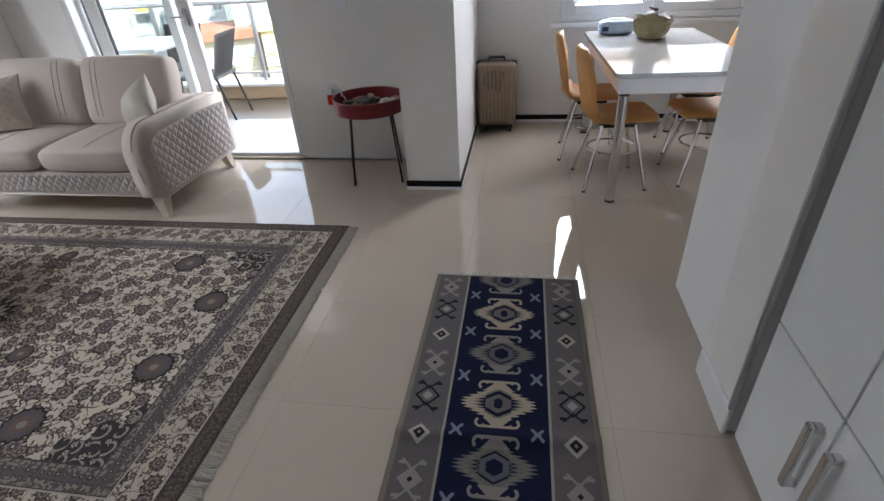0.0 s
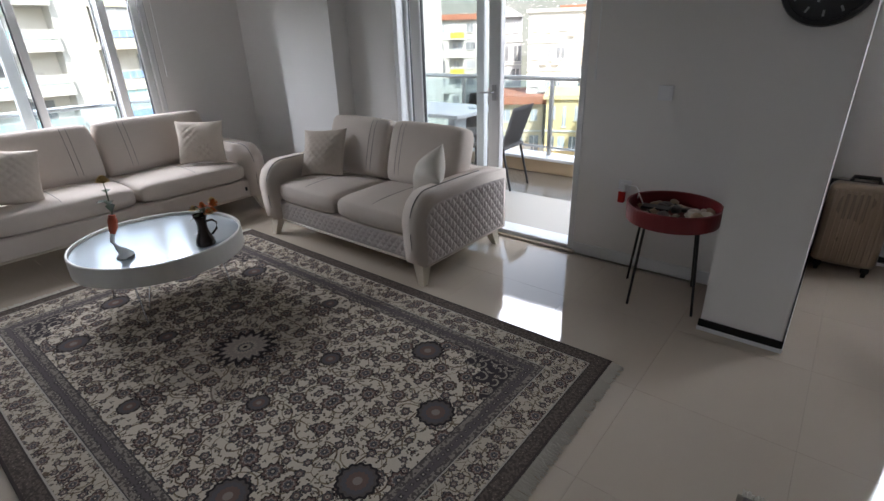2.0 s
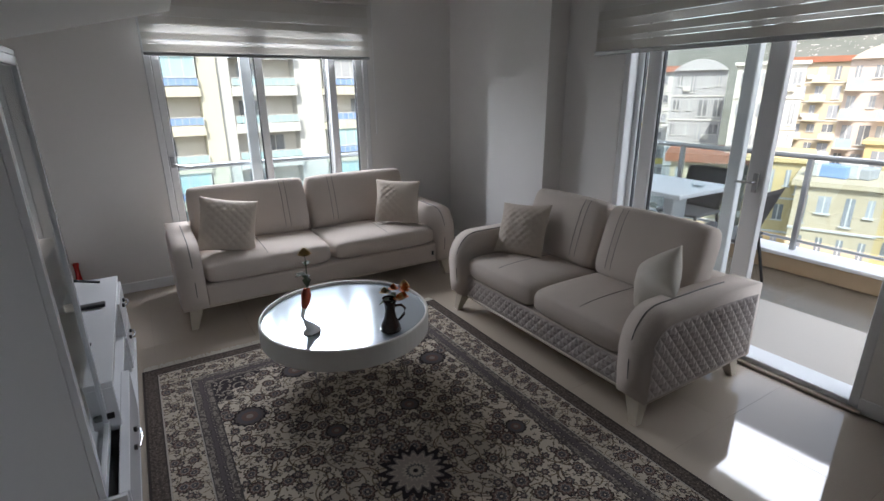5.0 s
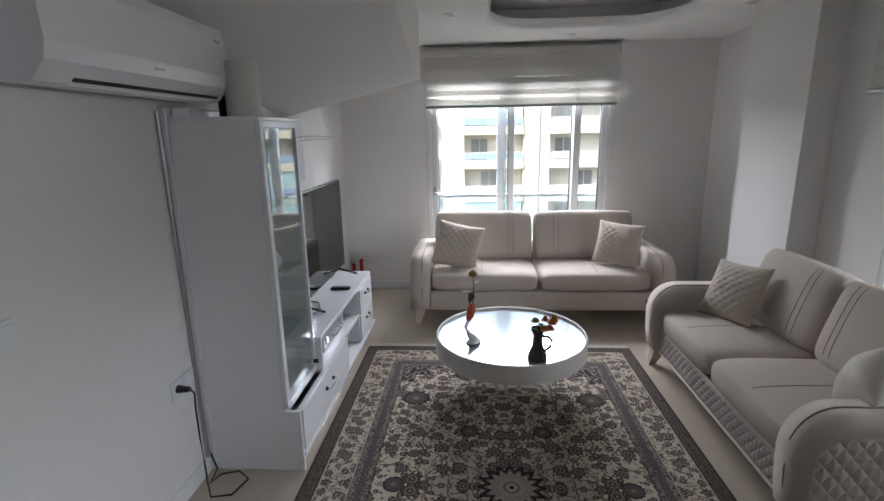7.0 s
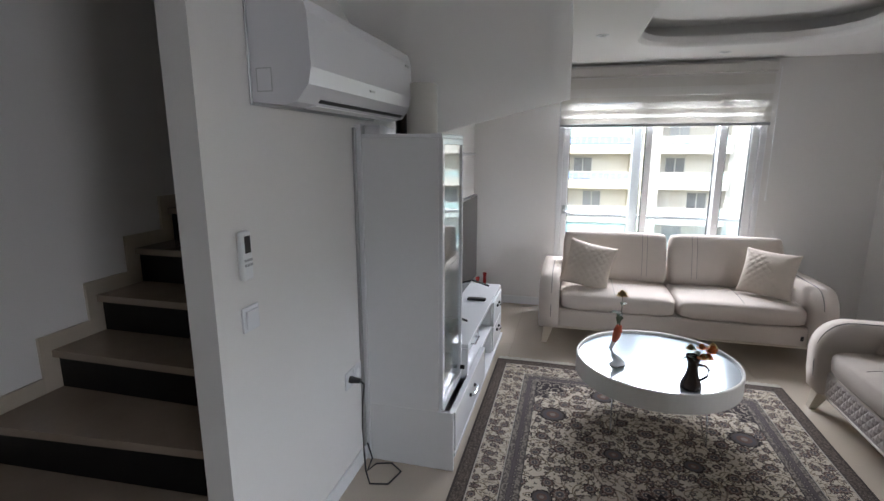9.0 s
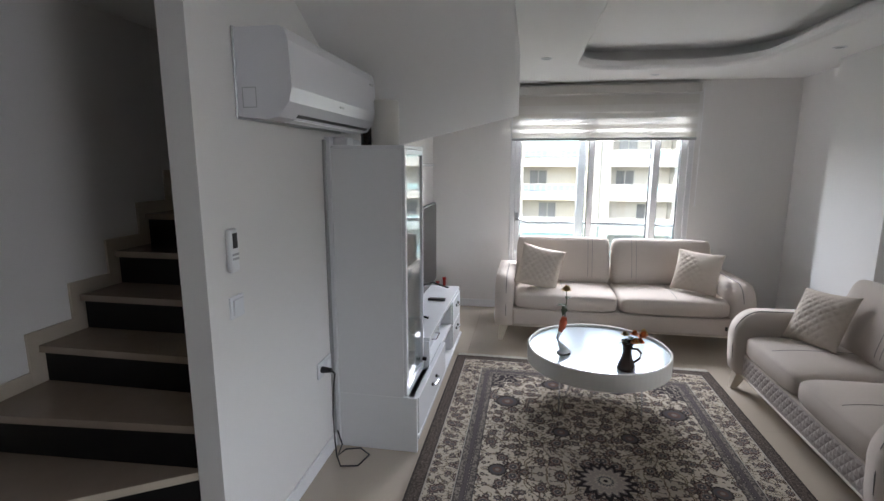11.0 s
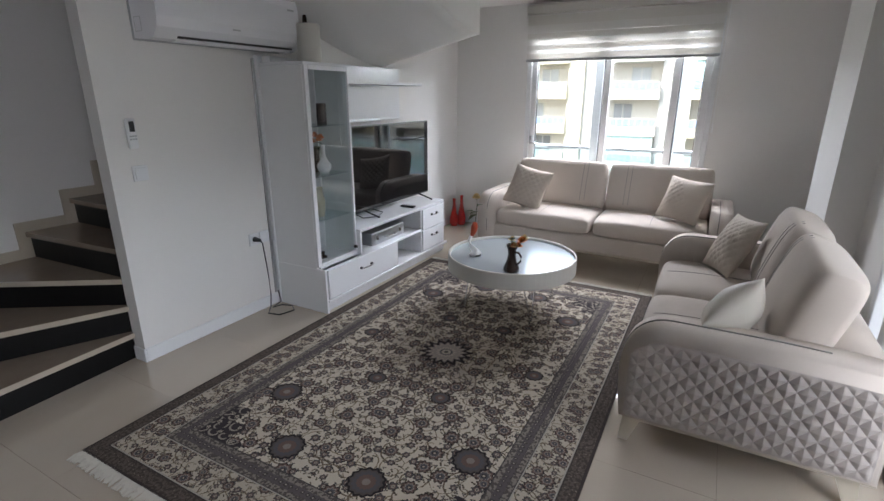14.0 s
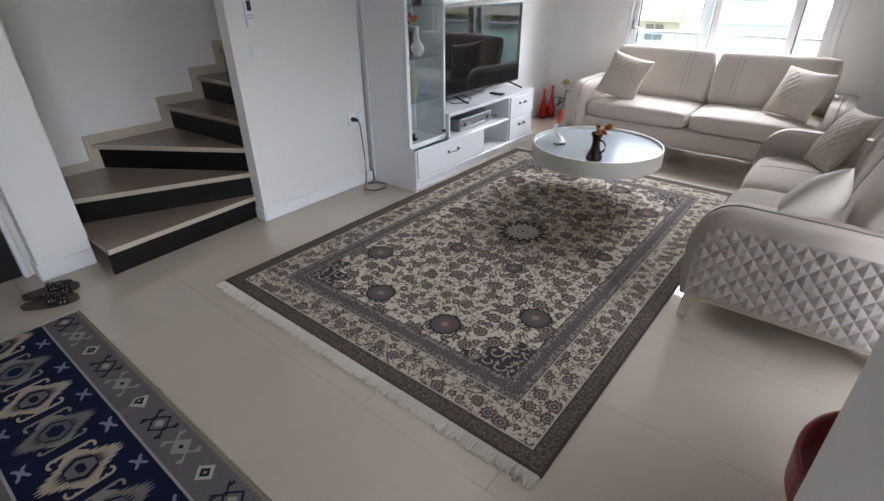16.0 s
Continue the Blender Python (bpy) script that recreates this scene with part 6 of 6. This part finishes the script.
setting("strip_pier", soften(B(0.935, 0.952, 1.372, 1.388, 0.11, 2.42), 0.003, 1), brushed, "narrow grey upright strip at the pier corner", "trim")
tall = thing("tall_cabinet", (1.3, 1.93, 0), "tall plain white kitchen cabinet side panel", "cabinet")
part("side_panel", soften(B(0.99, 1.01, 1.665, 2.205, 0.004, 2.30), 0.002, 1), white_lacquer, tall)
part("body", soften(B(1.01, 1.6, 1.67, 2.20, 0.0, 2.30), 0.003, 1), white_matt, tall)

# ---- slippers by the stairs ----
def slipper(at, deg, group="pair of slippers"):
    ob = thing("slipper", at, "black patterned slide slipper lying on the floor", "shoe", group)
    ob.rotation_euler = (0, 0, radians(deg))
    n = 28
    out = []
    for k in range(n):
        a = 2 * math.pi * k / n
        x, y = 0.13 * math.cos(a), 0.045 * math.sin(a)
        y *= 1 + 0.18 * math.cos(a)
        out.append((x, y))
    part("sole", soften(prism(out, "z", 0.001, 0.024), 0.005, 2), plain("sole_brown", (0.05, 0.035, 0.028), 0.7), ob, "dark brown sole", shift=False)
    bm = bmesh.new()
    g = {}
    for i in range(9):
        x = 0.0 + 0.1 * i / 8
        w = 0.05 * (1 + 0.15 * (1 - abs(2 * i / 8 - 1)))
        for j in range(13):
            a = math.pi * j / 12
            g[i, j] = bm.verts.new((x - 0.015 * math.sin(a), w * math.cos(a), 0.012 + 0.052 * math.sin(a) * (1 - 0.25 * i / 8)))
    for i in range(8):
        for j in range(12):
            bm.faces.new((g[i, j], g[i + 1, j], g[i + 1, j + 1], g[i, j + 1]))
    bmesh.ops.solidify(bm, geom=bm.faces[:], thickness=0.005)
    nn = Nodes("strap_print")
    m_, col, _ = motif(nn, nn.coords(), 55.0, 0.4, 4.0, [(0.0, (0.45, 0.42, 0.36)), (0.6, (0.02, 0.02, 0.02))], 0.8)
    part("strap", bm, nn.out(nn.mix(m_, (0.015, 0.014, 0.014), col), 0.6), ob, "black strap with pale pattern", shift=False, smooth=True)
    return ob


slipper((-0.075, 0.16, 0), 152)
slipper((-0.115, 0.04, 0), 160)

# ---- balcony ----
steel = brushed
bal = setting("balcony_slab", B(-6.6, 0.2, N + 0.2, 6.05, -0.32, -0.03), grout, "concrete balcony slab with pale tiles", "balcony")
beige_tile = stone("beige_tile", (0.42, 0.3, 0.19), (0.5, 0.38, 0.25), 0.3, 4.0)
setting("parapet", soften(B(-6.6, 0.2, 5.76, 6.02, -0.03, 0.115), 0.006, 1), beige_tile, "low beige tiled balcony parapet", "parapet")
setting("parapet_cap", soften(B(-6.6, 0.2, 5.74, 6.04, 0.115, 0.15), 0.006, 1), pvc, "grey cap along the balcony parapet", "parapet")
rail = thing("glass_railing", (-3.2, 5.9, 0.15), "glass balcony railing with steel posts and handrail", "railing")
part("handrail", tube([(-6.55, 5.9, 1.0), (0.15, 5.9, 1.0)], 0.024, 14), steel, rail, "steel handrail")
part("lower_rail", tube([(-6.55, 5.9, 0.24), (0.15, 5.9, 0.24)], 0.014, 10), steel, rail)
for k in range(6):
    x = -2.79 + 1.22 * (k - 3)
    part("post", soften(B(x - 0.022, x + 0.022, 5.88, 5.92, 0.15, 0.985), 0.004, 1), steel, rail)
    p = part("pane", B(x + 0.03, x + 1.19, 5.896, 5.904, 0.27, 0.965), green_glass, rail, "green-tinted glass pane")
    p.visible_shadow = False

table_plastic = plain("table_plastic", (0.5, 0.51, 0.53), 0.4, vary=0.03)
bt = thing("balcony_table", (-3.65, 4.95, -0.028), "white rectangular balcony table on crossed legs", "table")
part("tabletop", soften(B(-4.4, -3.15, 4.62, 5.42, 0.70, 0.74), 0.01, 2), table_plastic, bt)
for x in (-3.95, -3.4):
    part("leg", soften(B(x - 0.05, x + 0.05, 4.85, 5.05, 0.02, 0.70), 0.01, 1), table_plastic, bt)
part("foot", soften(B(-4.05, -3.3, 4.7, 5.2, -0.028, 0.02), 0.01, 1), table_plastic, bt)
solo("ashtray", lathe([(0, 0), (0.05, 0), (0.06, 0.025), (0.052, 0.025), (0.045, 0.008), (0, 0.008)], 24, (-3.3, 5.1, 0.7405)), clear_glass, "small glass ashtray on the balcony table", "ashtray", (-3.3, 5.1, 0.7405))
wicker = plain("wicker", (0.07, 0.065, 0.065), 0.6, vary=0.3, coarse=30, fine=160, relief=0.6)


def wicker_chair():
    """Faces +x."""
    ob = thing("balcony_chair", (0, 0, 0), "dark grey woven balcony chair with slim metal legs", "chair", "balcony chairs")
    part("seat", soften(B(-0.22, 0.22, -0.22, 0.22, 0.42, 0.45), 0.012, 2), wicker, ob, shift=False)
    bm = bmesh.new()
    g = {}
    for i in range(11):
        for j in range(11):
            u, w = 2 * i / 8 - 1, j / 8
            g[i, j] = bm.verts.new((-0.20 - 0.14 * w + 0.03 * u * u, u * (0.21 + 0.02 * w), 0.43 + 0.42 * w - 0.012 * u * u * w))
    for i in range(8):
        for j in range(8):
            bm.faces.new((g[i, j], g[i + 1, j], g[i + 1, j + 1], g[i, j + 1]))
    bmesh.ops.solidify(bm, geom=bm.faces[:], thickness=0.022)
    part("backrest", bm, wicker, ob, smooth=True, shift=False)
    for sx in (-1, 1):
        for sy in (-1, 1):
            part("leg", R((sx * 0.19, sy * 0.19, 0.42), (sx * 0.19 + (0.03 if sx > 0 else -0.1), sy * 0.2, 0.0), 0.014, 0.011, n=10), black_metal, ob, shift=False)
    return ob


wc = wicker_chair()
wc.matrix_basis = pose(-2.98, 5.06, -0.028, 0, 0, 184)
copy_thing(wc, pose(-3.62, 5.52, -0.028, 0, 0, -88))
copy_thing(wc, pose(-4.55, 4.95, -0.028, 0, 0, 4))
copy_thing(wc, pose(-3.75, 4.38, -0.028, 0, 0, 92))

# rail outside the west window
wr = thing("window_railing", (W - 0.3, 1.95, 0.1), "glass guard with a steel rail outside the west window", "railing")
part("handrail", tube([(W - 0.3, 0.6, 0.955), (W - 0.3, 3.3, 0.955)], 0.022, 12), steel, wr)
g = part("pane", B(W - 0.305, W - 0.297, 0.62, 3.28, 0.12, 0.93), green_glass, wr, "green-tinted glass")
g.visible_shadow = False
part("shoe", soften(B(W - 0.34, W - 0.2, 0.55, 3.35, 0.0, 0.12), 0.004, 1), pvc, wr)

# ---- town ----
G = -18.0
n = Nodes("town_ground")
v = n.coords()
n.out(n.mix(n.noise(v, 0.06, 4.0), (0.16, 0.15, 0.13), (0.09, 0.1, 0.06)), 0.9)
bm = B(-1500, 1500, -1500, 1500, G - 1.0, G)
setting("ground", bm, n.material, "dusty town ground between the houses", "ground")

shade = {}
def paint(name, col):
    if name not in shade:
        shade[name] = plain(name, col, 0.8, vary=0.06, coarse=0.15, fine=3.0, relief=0.0)
    return shade[name]


far_glass = plain("far_glass", (0.27, 0.28, 0.3), 0.15, vary=0.5, coarse=0.6, relief=0.0, each=0.9)
roof_tile = plain("roof_tile", (0.3, 0.12, 0.07), 0.8, vary=0.2, coarse=0.5, relief=0.0)


def quad_block(bm, face, u0, u1, z0, z1, d0, d1):
    """A block on a facade: u runs along it, d out of it. face: (origin x, y, cos, sin)."""
    ox, oy, c, s = face
    made = bmesh.ops.create_cube(bm, size=1.0)["verts"]
    bmesh.ops.transform(bm, verts=made, matrix=Matrix.Translation((ox, oy, 0)) @ Matrix(((c, s, 0, 0), (s, -c, 0, 0), (0, 0, 1, 0), (0, 0, 0, 1))) @ Matrix.Translation(((u0 + u1) / 2, (d0 + d1) / 2, (z0 + z1) / 2)) @ Matrix.Diagonal((u1 - u0, d1 - d0, z1 - z0, 1)))
    return bm


def block(name, az0, az1, dist, top, wall, label, bays=4, balcony=None, rail=None, roof="flat", eye=(-0.6, 0.7, 1.5), depth=12.0, low=None, storey=3.0):
    """A block of flats between two bearings (degrees left of north) at a distance, facing the viewer; top is its roof height."""
    a0, a1 = radians(az0), radians(az1)
    p = Vector((eye[0] - dist * math.sin(a0), eye[1] + dist * math.cos(a0), 0))
    q = Vector((eye[0] - dist * math.sin(a1), eye[1] + dist * math.cos(a1), 0))
    d = (q - p).normalized()
    width = (q - p).length
    face = (p.x, p.y, d.x, d.y)
    lowest = G if low is None else low
    ob = thing(name, ((p.x + q.x) / 2, (p.y + q.y) / 2, lowest), label, "building", "town buildings")
    part("wall", quad_block(bmesh.new(), face, 0, width, lowest, top, -depth, 0), wall, ob)
    if roof == "arch":
        bm = bmesh.new()
        pts = [(width * k / 12, top + 0.22 * width * math.sin(math.pi * k / 12) ** 0.8) for k in range(13)]
        prism(pts, "y", -depth, 0.6, bm)
        bmesh.ops.transform(bm, verts=bm.verts[:], matrix=Matrix.Translation((p.x, p.y, 0)) @ Matrix(((d.x, d.y, 0, 0), (d.y, -d.x, 0, 0), (0, 0, 1, 0), (0, 0, 0, 1))))
        part("roof", bm, wall, ob)
    elif roof == "tiled":
        part("roof", quad_block(bmesh.new(), face, -0.6, width + 0.6, top, top + 0.9, -depth - 0.6, 0.6), roof_tile, ob, "red tiled roof")
    else:
        part("roof", quad_block(bmesh.new(), face, -0.3, width + 0.3, top, top + 0.35, -depth - 0.3, 0.3), wall, ob)
    bay = width / bays
    z = top - storey
    level = 0
    rngw = random.Random(int(abs(az0) * 10))
    trim_paint = paint("trim_pale", (0.515, 0.507, 0.484))
    while z > max(lowest, -24.0) and level < 6:
        part("string_course", quad_block(bmesh.new(), face, -0.05, width + 0.05, z - 0.18, z - 0.02, -0.1, 0.12), trim_paint, ob, "pale band between storeys")
        for b in range(bays):
            u = bay * (b + 0.5) + rngw.uniform(-0.12, 0.12) * bay
            w = bay * rngw.choice((0.16, 0.22, 0.3))
            h = rngw.choice((1.2, 1.35, 2.0))
            wn_ = part("window", quad_block(bmesh.new(), face, u - w, u + w, z + 2.35 - h, z + 2.35, -0.25, 0.03), far_glass, ob, "dark window")
            part("mullion", quad_block(bmesh.new(), face, u - 0.05, u + 0.05, z + 2.35 - h, z + 2.35, 0.03, 0.06), trim_paint, wn_)
            part("sill", quad_block(bmesh.new(), face, u - w - 0.1, u + w + 0.1, z + 2.25 - h, z + 2.35 - h, 0.0, 0.15), trim_paint, wn_)
            if balcony and (b + level // 3) % 2 == 0:
                bl = part("balcony", quad_block(bmesh.new(), face, u - bay * 0.45, u + bay * 0.45, z - 0.15, z + 0.05, 0, 1.3), wall, ob)
                part("railing", quad_block(bmesh.new(), face, u - bay * 0.45, u + bay * 0.45, z + 0.05, z + 1.0, 1.2, 1.3), balcony if level % 2 == 0 or rail is None else rail, bl, "coloured balcony front")
            elif rngw.random() < 0.25:
                part("cooling_unit", quad_block(bmesh.new(), face, u + w + 0.2, u + w + 1.0, z + 0.5, z + 1.1, 0.0, 0.35), trim_paint, ob, "small outdoor cooling unit")
        z -= storey
        level += 1
    return ob


WHITE, CREAMW, GREYW, PINK, YELLOW = paint("render_white", (0.484, 0.476, 0.452)), paint("render_cream", (0.484, 0.406, 0.289)), paint("render_grey", (0.36, 0.36, 0.37)), paint("render_pink", (0.5, 0.42, 0.37)), paint("render_yellow", (0.53, 0.413, 0.211))
LEMON, BLUEF, TEAL = paint("front_yellow", (0.65, 0.5, 0.06)), plain("front_blue", (0.2, 0.3, 0.52), 0.3, vary=0.2, coarse=0.8), plain("front_teal", (0.34, 0.5, 0.52), 0.2, vary=0.2, coarse=0.8)
block("apartment_block", 44.5, 34.6, 95, 4.0, WHITE, "white apartment block with yellow balcony fronts", 6, LEMON, WHITE, "tiled")
block("apartment_block", 34.8, 30.0, 75, 3.6, GREYW, "grey apartment block with an arched roof", 4, None, None, "arch")
block("apartment_block", 29.3, 23.9, 62, 3.6, WHITE, "white apartment block with small windows", 4, None, None, "flat")
block("apartment_block", 26.0, 19.6, 105, 5.2, CREAMW, "cream apartment block with a red tiled roof", 5, WHITE, None, "tiled")
block("apartment_block", 20.9, 15.8, 70, 4.2, PINK, "pale pink tower with an arched roof and green bay", 4, TEAL, None, "arch")
block("apartment_block", 60.0, 45.5, 110, 5.0, WHITE, "long white apartment block on the slope", 8, WHITE, None, "flat")
block("low_house", 27.0, 21.9, 52, -4.6, YELLOW, "low ochre house with small windows", 4, None, None, "flat", depth=9)
block("low_house", 22.9, 16.4, 44, -5.2, CREAMW, "low cream house with a cluttered flat roof", 4, None, None, "flat", depth=8)
block("low_house", 34.0, 27.4, 60, -6.0, CREAMW, "low cream house among the blocks", 4, None, None, "tiled", depth=9)
block("low_house", 18.6, 10.0, 66, -4.0, YELLOW, "low yellow house behind", 4, None, None, "flat", depth=9)
block("apartment_block", -4.0, -14.5, 30, 6.0, PINK, "pink rendered apartment block across the street", 4, None, None, "flat", eye=(0.15, 0.2, 1.5))
block("apartment_block", -15.5, -30.0, 90, 2.0, WHITE, "white apartment block with stacked balconies", 6, WHITE, None, "flat", eye=(0.15, 0.2, 1.5))
# roof clutter on the nearest low house
for k, (az, w, h, col) in enumerate(((20.6, 2.6, 0.9, BLUEF), (19.0, 1.2, 1.4, WHITE), (18.0, 0.9, 0.8, GREYW), (21.6, 0.8, 1.1, WHITE))):
    a = radians(az)
    px, py = -0.6 - 47 * math.sin(a), 0.7 + 47 * math.cos(a)
    solo("roof_clutter", soften(B(px - w / 2, px + w / 2, py - 0.8, py + 0.8, -4.85, -4.85 + h), 0.1, 2), col, "blue tarpaulin heap on the flat roof" if k == 0 else "water tank and junk on the flat roof", "roof clutter", (px, py, -4.85))

# the long facade opposite the west window
def facade():
    X = -46.0
    ob = thing("facade_block", (X, 10.0, G), "long white and cream apartment block with blue glazed balconies", "building", "town buildings")
    part("wall", B(X - 12, X - 1.8, -30, 60, G, 13.5), WHITE, ob)
    part("roof", B(X - 12.4, X - 0.2, -30.4, 60.4, 13.5, 13.9), WHITE, ob)
    PALEW = paint("render_pale", (0.515, 0.484, 0.39))
    TAUPE = paint("render_taupe", (0.593, 0.562, 0.515))
    rngf = random.Random(5)
    for i in range(-4, 7):
        y = 1.5 + 7.7 * i
        for a, b, m in ((4.4, 5.8, PALEW if i % 2 == 0 else WHITE), (5.8, 6.8, WHITE)):
            part("pier", B(X - 1.9, X + (0.0 if m is PALEW else -0.25), y + a, y + b, G, 13.5), m, ob, "pale cream pier" if m is PALEW else "white rendered pier")
        for s in range(-4, 5):
            z = -1.2 + 3.0 * s
            sl = part("balcony", B(X - 1.8, X + 0.3, y - 0.95, y + 4.4, z - 0.55, z), PALEW if i % 2 == 0 else WHITE, ob)
            kind = rngf.random()
            part("parapet", B(X + 0.1, X + 0.28, y - 0.9, y + 4.35, z, z + 0.22), PALEW if i % 2 == 0 else WHITE, sl)
            part("railing", B(X + 0.17, X + 0.21, y - 0.88, y + 4.3, z + 0.3, z + 0.82), BLUEF if kind < 0.7 else TEAL, sl, "blue glass balcony front")
            part("handrail", B(X + 0.14, X + 0.24, y - 0.88, y + 4.3, z + 0.86, z + 0.92), WHITE, sl)
            for k in range(11):
                part("baluster", B(X + 0.15, X + 0.24, y - 0.9 + k * 0.52, y - 0.85 + k * 0.52, z + 0.2, z + 0.88), WHITE, sl)
            part("back_wall", B(X - 1.86, X - 1.76, y - 0.88, y + 4.38, z, z + 2.44), TAUPE, ob, "taupe rendered balcony back wall")
            if kind > 0.3:
                w0 = y + rngf.uniform(-0.3, 2.3)
                wd = part("window", B(X - 1.77, X - 1.72, w0, w0 + 1.5, z + 0.05, z + 2.05), far_glass, ob, "balcony door with dark panes")
                for a0, a1, h0, h1 in ((-0.07, 0.0, 0.0, 2.12), (0.71, 0.79, 0.0, 2.12), (1.5, 1.57, 0.0, 2.12), (-0.07, 1.57, 2.05, 2.12)):
                    part("frame", B(X - 1.77, X - 1.68, w0 + a0, w0 + a1, z + h0, z + h1), WHITE, wd)
            else:
                gl = part("window", B(X + 0.1, X + 0.14, y - 0.88, y + 4.3, z + 0.92, z + 2.44), TEAL if kind < 0.15 else GREYW, ob, "glazed-in balcony panes")
                for k in range(7):
                    part("mullion", B(X + 0.09, X + 0.17, y - 0.88 + k * 0.85, y - 0.81 + k * 0.85, z + 0.92, z + 2.44), WHITE, gl)


facade()

# wooded hills behind the town
def hill(name, az0, az1, dist, ridge, seed):
    bm = bmesh.new()
    n_, m_ = 60, 8
    g = {}
    for i in range(n_ + 1):
        a = radians(az0 + (az1 - az0) * i / n_)
        for j in range(m_ + 1):
            r = dist + 260 * j / m_
            hgt = G + (ridge - G) * math.sin(math.pi / 2 * j / m_) * (0.82 + 0.4 * noise.noise(Vector((i * 0.11 + seed, j * 0.12, 0))) + 0.06 * noise.noise(Vector((i * 0.6, j * 0.9, seed))))
            g[i, j] = bm.verts.new((-r * math.sin(a), r * math.cos(a), hgt))
    for i in range(n_):
        for j in range(m_):
            bm.faces.new((g[i, j], g[i + 1, j], g[i + 1, j + 1], g[i, j + 1]))
    nn = Nodes("hill_slope")
    v = nn.coords()
    c = nn.mix(nn.noise(v, 0.05, 5.0), (0.085, 0.1, 0.085), (0.17, 0.165, 0.145))
    c = nn.mix(nn.math("GREATER_THAN", nn.noise(v, 0.22, 2.0), 0.66), c, (0.4, 0.38, 0.35))
    nn.out(c, 0.95)
    setting(name, bm, nn.material, "hazy wooded hill behind the town", "hill", True)


hill("backdrop_hill", 75, -45, 520, 80, 2.0)

# ---- floor tiles, largest joints seen in the sitting area ----
def tile_mesh(w, d, z):
    bm = B(-w / 2, w / 2, -d / 2, d / 2, z - 0.012, z)
    top = [e for e in bm.edges if all(v.co.z > z - 0.001 for v in e.verts)]
    bmesh.ops.bevel(bm, geom=top, offset=0.0003, segments=1, affect="EDGES")
    me = bpy.data.meshes.new("floor_tile")
    bm.to_mesh(me)
    bm.free()
    me.materials.append(floor_stone)
    return me


S = 0.6
me = tile_mesh(S - 0.0008, S - 0.0008, 0.0)
for i in range(-8, 9):
    for j in range(-8, 4):
        cx, cy = -1.21 + S * (i + 0.5), 3.155 + S * (j + 0.5)
        if not (W - 0.3 < cx < 3.9 and -1.0 < cy < 5.0):
            continue
        if cy > 4.05 and cx < -0.4:
            continue
        t = new("floor_tile", me)
        t.location, t.parent = (cx, cy, 0), floor
balcony_stone = stone("balcony_stone", (0.2, 0.16, 0.12), (0.25, 0.205, 0.155), 0.12, 3.0)
me2 = tile_mesh(S - 0.004, S - 0.004, -0.018)
me2.materials[0] = balcony_stone
for i in range(-9, 3):
    for j in range(0, 3):
        t = new("balcony_tile", me2)
        t.location, t.parent = (-1.21 + S * (i + 0.5), 4.0 + S * (j + 0.5) + 0.003, -0.012), bal
